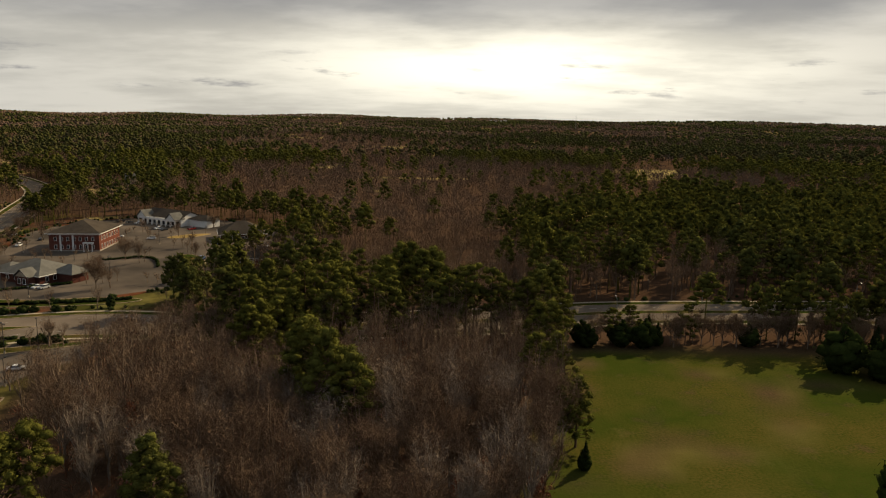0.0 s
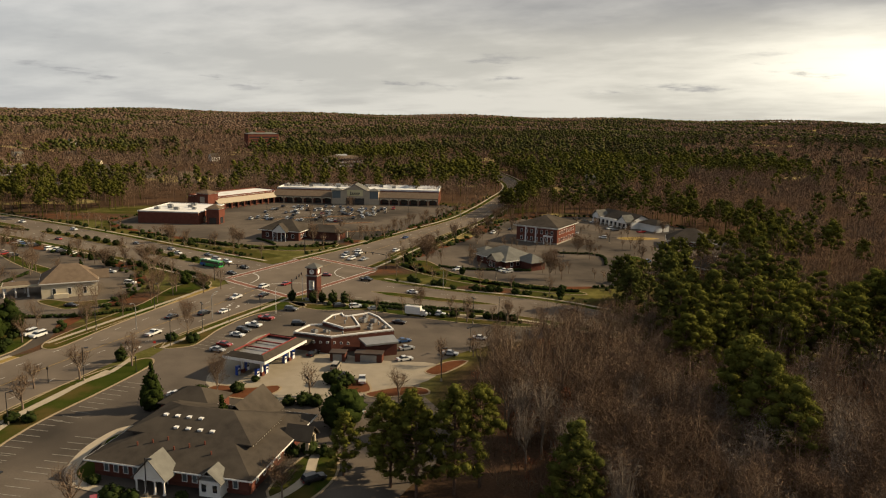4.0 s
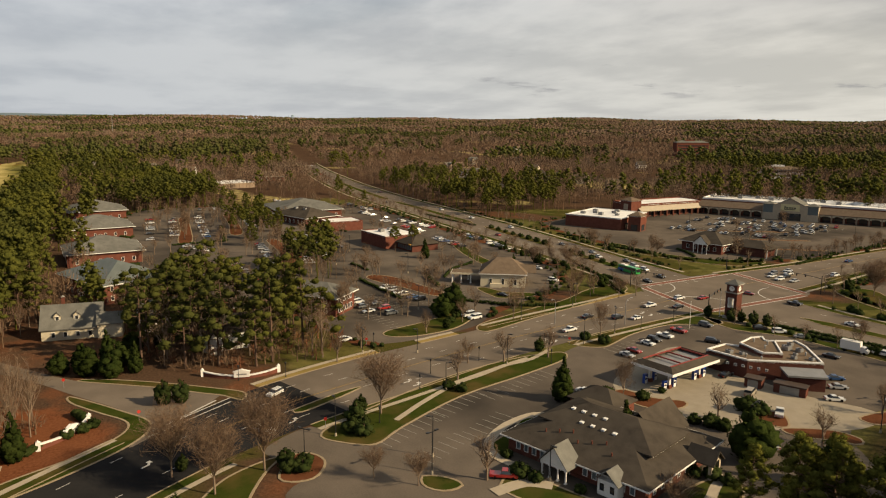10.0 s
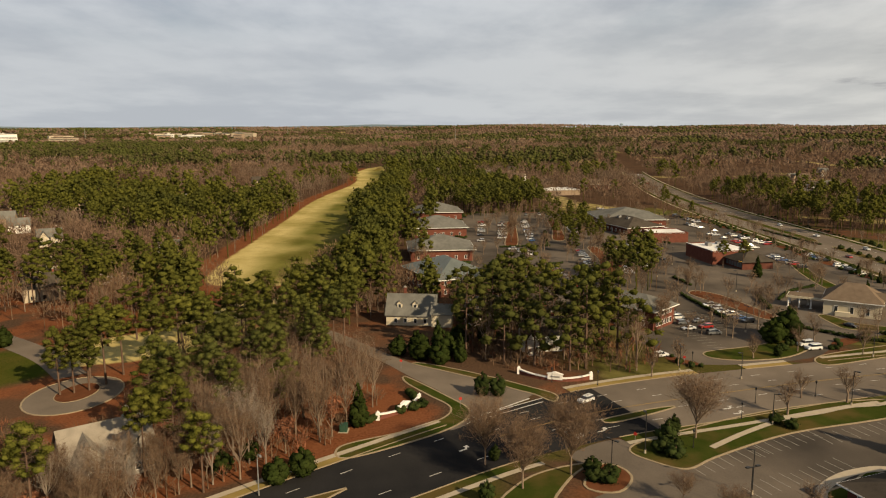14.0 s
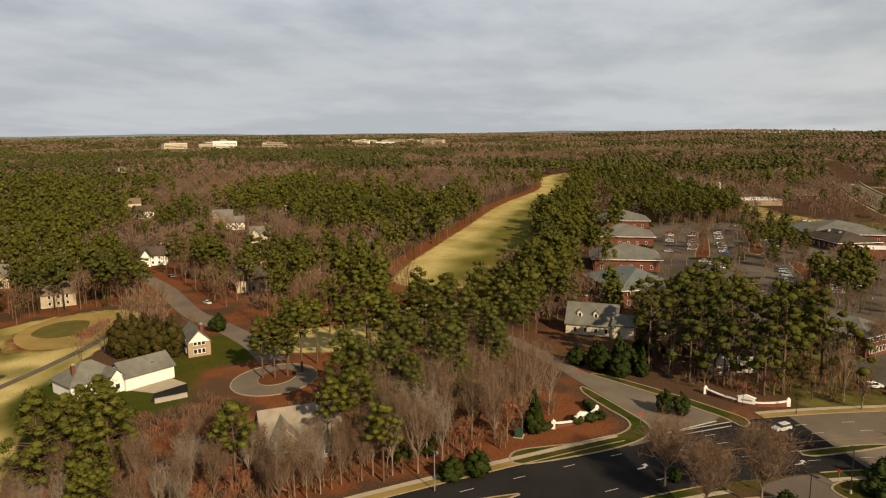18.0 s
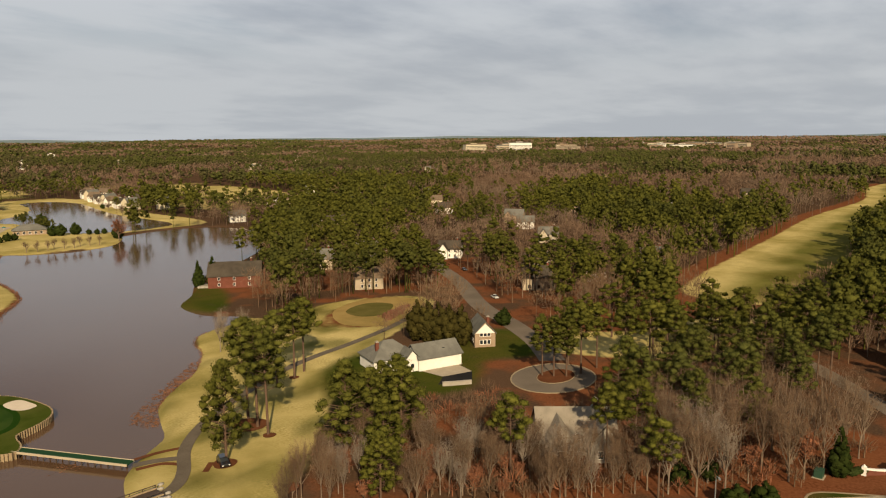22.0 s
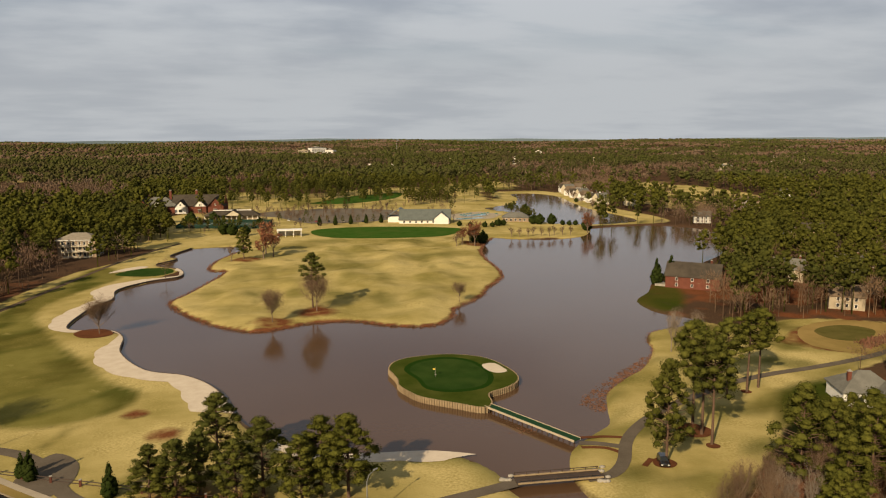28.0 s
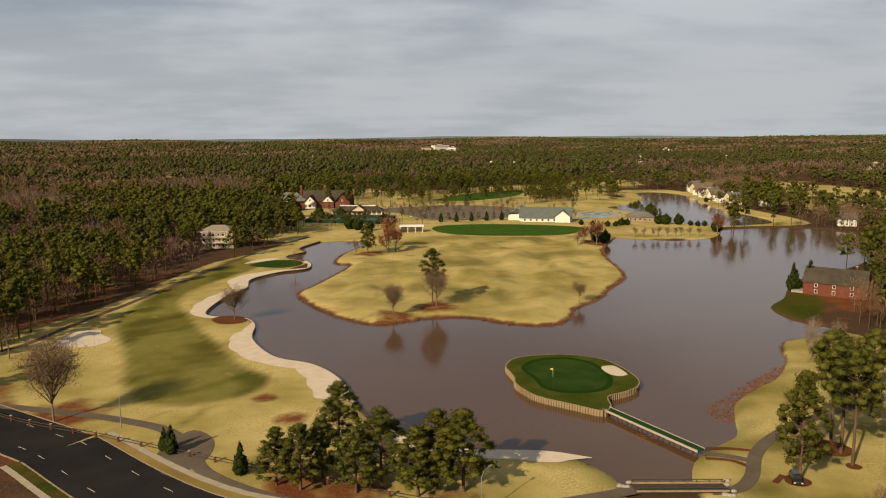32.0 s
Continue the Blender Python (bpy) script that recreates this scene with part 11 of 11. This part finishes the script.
SHAPES = {
    "sedan": dict(w=1.8, body=[(-2.3, 0.3), (2.25, 0.3), (2.35, 0.6), (2.2, 0.75), (1.1, 0.9), (-1.5, 0.95), (-2.3, 0.9), (-2.4, 0.6)], cabin=[(1.05, 0.9), (0.35, 1.38), (-0.9, 1.4), (-1.6, 0.94)], roof=[(0.32, 1.38), (0.2, 1.44), (-0.8, 1.46), (-0.92, 1.4)], axle=1.4),
    "suv": dict(w=1.9, body=[(-2.3, 0.35), (2.25, 0.35), (2.35, 0.75), (2.2, 0.98), (1.1, 1.1), (-2.2, 1.12), (-2.35, 0.8)], cabin=[(1.1, 1.08), (0.5, 1.66), (-1.9, 1.66), (-2.25, 1.1)], roof=[(0.48, 1.66), (0.3, 1.74), (-1.85, 1.74), (-1.95, 1.66)], axle=1.42),
    "pickup": dict(w=1.95, body=[(-2.8, 0.45), (2.6, 0.45), (2.7, 0.85), (2.5, 1.08), (1.4, 1.15), (-0.75, 1.15), (-0.8, 0.95), (-2.65, 0.95), (-2.7, 1.15), (-2.85, 1.15)], cabin=[(1.35, 1.13), (0.75, 1.72), (-0.45, 1.74), (-0.75, 1.13)], roof=[(0.73, 1.72), (0.6, 1.8), (-0.4, 1.82), (-0.48, 1.74)], axle=1.75),
    "van": dict(w=2.0, body=[(-2.5, 0.35), (2.45, 0.35), (2.55, 0.75), (2.3, 1.05), (1.5, 1.2), (-2.45, 1.2)], cabin=[(1.5, 1.18), (0.9, 1.75), (-2.3, 1.8), (-2.45, 1.18)], roof=[(0.88, 1.75), (0.7, 1.85), (-2.25, 1.9), (-2.34, 1.8)], axle=1.6),
}
CAR_MESH = {}
for kind, q in SHAPES.items():
    body = hull(q["body"], q["w"], 0.1, 0.5)
    r = hull(q["roof"], q["w"] - 0.42, 0.05, q["roof"][0][1])
    k = len(body.v)
    body.v += r.v
    body.f += [tuple(i + k for i in f) for f in r.f]
    CAR_MESH[kind] = (body.mesh(kind + "_body", TRIM), hull(q["cabin"], q["w"] - 0.1, 0.2, q["cabin"][0][1]).mesh(kind + "_glass", GLASS))
wheel = Bag()
wv = Solid()
wv.v = [(0.34 * math.cos(a), y, 0.34 * math.sin(a)) for y in (-0.12, 0.12) for a in np.linspace(0, 6.2832, 10, endpoint=False)]
wv.f = [(i, (i + 1) % 10, 10 + (i + 1) % 10, 10 + i)[::-1] for i in range(10)] + [tuple(range(10)), tuple(range(19, 9, -1))]
WHEEL = wv.mesh("wheel", TYRE)
PAINT = {c: plain("paint_" + c, v, 0.28, 0.2, 0.6) for c, v in CAR_COLOURS.items()}
LAMP_RED, LAMP_PALE = plain("tail_lens", (0.25, 0.01, 0.01), 0.3), plain("head_lens", (0.7, 0.7, 0.68), 0.2)


def far_body(kind):
    """The same body with its wheels joined on, for cars too far off to see them apart."""
    key = kind + "_far"
    if key not in CAR_MESH:
        me = CAR_MESH[kind][0].copy()
        bm = bmesh.new()
        bm.from_mesh(me)
        me.materials.append(TYRE)
        ax, w = SHAPES[kind]["axle"], SHAPES[kind]["w"]
        for sx in (-1, 1):
            for sy in (-1, 1):
                q = bmesh.ops.create_cone(bm, cap_ends=True, segments=8, radius1=0.34, radius2=0.34, depth=0.24, matrix=pose(sx * ax, sy * (w / 2 - 0.1), 0.34, 90, 0, 0))
                for f in {f for v in q["verts"] for f in v.link_faces}:
                    f.material_index = 1
        bm.to_mesh(me)
        CAR_MESH[key] = me
    return CAR_MESH[key]


def car(x, y, turn, kind="sedan", colour="white", near=False, where="parked in a bay"):
    b = new({"suv": "suv", "van": "minivan", "pickup": "pickup_truck"}.get(kind, "car"))
    b.matrix_world = pose(x, y, 0.06, 0, 0, turn)
    tagged(b, "%s %s %s" % (colour, {"suv": "sport utility car", "van": "minivan", "pickup": "pickup truck"}.get(kind, "saloon car"), where), "car", "cars")
    far = math.hypot(x, y) > 330
    body = new("body", far_body(kind) if far else CAR_MESH[kind][0])
    body.parent = b
    body.material_slots[0].link = "OBJECT"
    body.material_slots[0].material = PAINT[colour]
    new("glass", CAR_MESH[kind][1]).parent = b
    ax, w = SHAPES[kind]["axle"], SHAPES[kind]["w"]
    for sx in () if far else (-1, 1):
        for sy in (-1, 1):
            o = new("wheel", WHEEL)
            o.parent = b
            o.location = (sx * ax, sy * (w / 2 - 0.1), 0.34)
    if near:
        e = SHAPES[kind]["body"]
        for nm, xx, mt in (("headlight", max(p[0] for p in e), LAMP_PALE), ("tail_light", min(p[0] for p in e), LAMP_RED)):
            for sy in (-1, 1):
                part(nm, Solid().box(xx - 0.12, xx + 0.02 if xx > 0 else xx + 0.12, sy * w * 0.36 - 0.18, sy * w * 0.36 + 0.18, 0.62, 0.82), mt, b)
    return b


CR = random.Random(12)
MIX = ["white"] * 7 + ["silver"] * 5 + ["grey"] * 5 + ["black"] * 5 + ["red"] * 2 + ["blue"] * 2 + ["tan"]


def some(x, y, turn, near=False, where="parked in a bay"):
    car(x, y, turn + CR.uniform(-3, 3) + (180 if CR.random() < 0.5 else 0), CR.choice(["sedan", "sedan", "suv", "suv", "pickup", "van"]), CR.choice(MIX), near, where)


# market lot: rows across the front
for k in range(5):
    base = np.array((-402, 372)) + np.array((0.514, -0.857)) * 16 * k
    for i in range(32 - 2 * k):
        for s in (2.6, 7.8):
            if CR.random() < (0.36 if k < 3 else 0.2):
                p = base + np.array((0.857, 0.514)) * 2.75 * (i + 0.5) + np.array((0.514, -0.857)) * s
                some(p[0], p[1], -59)
# rows in the lots to the west
for (x0, y0), (x1, y1), n, t in (((-601, 104), (-525, 138), 16, 110), ((-550, 97), (-540, 84), 3, 110), ((-508, 149), (-418, 171), 17, 100), ((-487, 126), (-454, 133), 7, 100), ((-386, 177), (-329, 180), 12, 95), ((-277, 90), (-250, 98), 6, 105), ((-243, 102), (-219, 106), 6, 105), ((-256, 80), (-226, 81), 4, 105), ((-520, 38), (-430, 36), 14, 90), ((-516, 22), (-440, 19), 12, 90), ((-515, 67), (-440, 66), 12, 90), ((-405, 22), (-385, 34), 5, 100), ((-400, 78), (-370, 99), 6, 60)):
    for i in range(n):
        if CR.random() < 0.8:
            f = (i + 0.5) / n
            some(x0 + (x1 - x0) * f, y0 + (y1 - y0) * f, t)
for (x0, y0), (x1, y1), n, t in (((-330, 74), (-408, 76), 16, 90), ((-330, 58), (-400, 60), 14, 90), ((-520, 8), (-430, 6), 16, 90), ((-420, 88), (-350, 86), 12, 90), ((-350, 40), (-300, 44), 9, 95), ((-345, 24), (-310, 26), 7, 95), ((-470, 150), (-400, 160), 12, 100), ((-560, 40), (-562, 80), 8, 0), ((-300, 132), (-285, 134), 4, 95), ((-382, 156), (-350, 160), 9, 100), ((-262, 74), (-241, 74), 6, 105), ((-561, 153), (-515, 160), 9, 100)):
    for i in range(n):
        if CR.random() < 0.6:
            f = (i + 0.5) / n
            some(x0 + (x1 - x0) * f, y0 + (y1 - y0) * f, t)
# single cars round the fuel station
for x, y, t, k, c in ((-168, 130, 14, "sedan", "silver"), (-170.5, 134.5, 14, "sedan", "red"), (-175, 143, 14, "sedan", "white"), (-177, 147, 14, "suv", "black"), (-179, 153, 14, "pickup", "white"), (-182, 161, 14, "pickup", "red"), (-184, 174, 20, "suv", "grey"), (-169, 163, 40, "suv", "black"), (-144, 144.5, 104, "sedan", "black"), (-131.5, 140.5, 120, "van", "tan"), (-119, 137, 130, "pickup", "white"), (-174, 188, 60, "suv", "black"), (-169, 191, 60, "suv", "white"), (-162, 193, 60, "sedan", "grey"), (-144.5, 185, 20, "sedan", "black"), (-140, 201, 20, "pickup", "white"), (-131, 170, 60, "sedan", "blue"), (-126, 165, 60, "sedan", "silver"), (-120.5, 157, 60, "sedan", "white"), (-113, 169, 20, "sedan", "silver"), (-114, 187, 20, "sedan", "white"), (-116.5, 62.5, 60, "pickup", "red"), (-148, 102, 20, "sedan", "white"), (-144, 104, 20, "suv", "white"), (-107, 122, 150, "suv", "white"), (-92, 92, 70, "suv", "black"), (-155, 23, 40, "suv", "white"), (-213, 57, 110, "suv", "white"), (-287, 169, 20, "sedan", "white"), (-262, 162, 30, "suv", "white"), (-247, 130, 30, "sedan", "black"), (-255, -178, 60, "sedan", "white"), (-300, -229, 55, "sedan", "black"), (-85, -130, 70, "suv", "black")):
    car(x, y, t, k, c, True, "standing on the asphalt")
# traffic waiting and passing at the crossing
for x, y, t, k, c in ((-212, 173, 100, "pickup", "white"), (-207, 182, 100, "sedan", "black"), (-217, 191, 100, "suv", "white"), (-214, 200, 100, "sedan", "red"), (-196, 128, 103, "pickup", "white"), (-246, 199, 0, "sedan", "black"), (-251, 210, 0, "sedan", "black"), (-266, 213, 0, "suv", "white"), (-286, 218, 0, "sedan", "grey"), (-275, 214, 0, "suv", "silver"), (-238, 262, -82, "suv", "grey"), (-234, 257, -82, "sedan", "white"), (-240, 273, -82, "sedan", "silver"), (-235, 268, -82, "suv", "white"), (-231, 262, -82, "sedan", "black"), (-228, 255, -82, "suv", "white"), (-223, 258, -82, "sedan", "silver"), (-213, 222, 30, "sedan", "red"), (-194, 226, 10, "pickup", "black"), (-225, 285, 100, "suv", "white"), (-246, 320, 100, "sedan", "blue"), (-403, 217, 0, "suv", "white"), (-338, 214, 0, "sedan", "grey"), (-312, 216, 0, "sedan", "silver"), (-301, 212, 0, "sedan", "white"), (-380, 196, 180, "sedan", "red"), (-451, 212, 0, "pickup", "white"), (-500, 210, 0, "suv", "white"), (-560, 186, 180, "sedan", "black"), (-640, 208, 0, "sedan", "red"), (-860, 205, 5, "suv", "red"), (-1010, 228, 8, "sedan", "white"), (-208, 143, 103, "sedan", "black"), (-203, 152, 103, "suv", "black"), (-200, 158, 103, "sedan", "white"), (-166, 221, 10, "sedan", "white"), (-105, 236, 5, "sedan", "black"), (-48, 228, 0, "suv", "white"), (135, 266, 0, "sedan", "silver"), (-176, 29, -50, "suv", "white")):
    car(x, y, t, k, c, x > -260, "on the road")
for x, y, t in ((-217, 367, 100), (-216, 386, 100), (-204, 456, 60), (-197, 453, 60), (-190, 450, 60), (-199, 476, 60), (-162, 280, 70), (-159, 279, 70), (-156, 278, 70), (-176, 268, 80), (-115, 342, 90), (-111, 322, 80), (-238, 399, 100), (-170, 430, 60), (-165, 426, 60), (-150, 430, 60), (-120, 380, 60), (-90, 372, 80), (-180, 400, 10), (-160, 395, 10), (69, -693, 90), (59, -676, 90), (37, -688, 90), (-40, -640, 90), (-62, -625, 90), (-72, -621, 90), (-84, -615, 90), (-100, -612, 90), (-110, -620, 90), (-50, -648, 90)):
    some(x, y, t)


def bus():
    b = new("bus")
    b.matrix_world = pose(-265, 203.5, 0.06, 0, 0, 4)
    tagged(b, "green and blue city bus waiting at the crossing", "bus")
    part("body", Solid().box(-6, 6, -1.25, 1.25, 0.4, 2.9).box(-5.9, 5.9, -1.15, 1.15, 2.9, 3.05), plain("bus_green", (0.03, 0.30, 0.07), 0.35, 0.0, 0.4), b)
    part("rear_panel", Solid().box(-6.03, -2.5, -1.28, 1.28, 0.5, 1.6), plain("bus_blue", (0.02, 0.10, 0.32), 0.35, 0.0, 0.4), b, "blue lower rear panel")
    for sy in (-1, 1):
        part("side_window", Solid().box(-5.2, 5.4, sy * 1.27 - 0.02, sy * 1.27 + 0.02, 1.7, 2.6), GLASS, b)
        for x in (-3.8, 3.6):
            o = new("wheel", WHEEL)
            o.parent = b
            o.matrix_local = Matrix.LocRotScale((x, sy * 1.12, 0.48), None, (1.45, 1.4, 1.45))
    part("windscreen", Solid().box(6.0, 6.05, -1.1, 1.1, 1.3, 2.7), GLASS, b)
    part("roof_unit", Solid().box(-4.5, -1.5, -0.9, 0.9, 3.05, 3.35), TRIM, b)


def box_truck():
    b = new("box_truck")
    b.matrix_world = pose(-145.5, 196, 0.06, 0, 0, 22)
    tagged(b, "white box truck parked beside the shop", "truck")
    part("cargo_box", Solid().box(-3.9, 1.6, -1.2, 1.2, 0.95, 3.5), SIDING_WHITE, b, "tall plain white cargo box")
    part("cab", hull([(1.7, 0.5), (3.7, 0.5), (3.8, 1.2), (3.3, 1.4), (2.8, 2.2), (1.7, 2.3)], 2.1, 0.12, 0.8), PAINT["white"], b)
    part("windscreen", Solid().box(2.85, 3.2, -0.9, 0.9, 1.45, 2.1), GLASS, b)
    part("chassis", Solid().box(-3.8, 3.2, -0.5, 0.5, 0.5, 0.9), METAL_DARK, b)
    for x in (-2.6, 2.8):
        for sy in (-1, 1):
            o = new("wheel", WHEEL)
            o.parent = b
            o.matrix_local = Matrix.LocRotScale((x, sy * 1.0, 0.42), None, (1.25, 1.5, 1.25))
    t = new("box_trailer")
    t.matrix_world = pose(-122.5, 132.8, 0.06, 0, 0, 130)
    tagged(t, "dark open box trailer behind a white pickup", "trailer")
    part("bed", Solid().box(-2.2, 2.2, -1.0, 1.0, 0.5, 0.7), METAL_DARK, t)
    part("cargo_frame", Solid().box(-2.2, 2.2, -1.0, -0.9, 0.7, 2.4).box(-2.2, 2.2, 0.9, 1.0, 0.7, 2.4).box(-2.2, -2.1, -0.9, 0.9, 0.7, 2.4).box(-2.2, 2.2, -1.0, 1.0, 2.4, 2.5), METAL_DARK, t)
    for sy in (-1, 1):
        o = new("wheel", WHEEL)
        o.parent = t
        o.location = (0, sy * 1.1, 0.34)


bus()
box_truck()
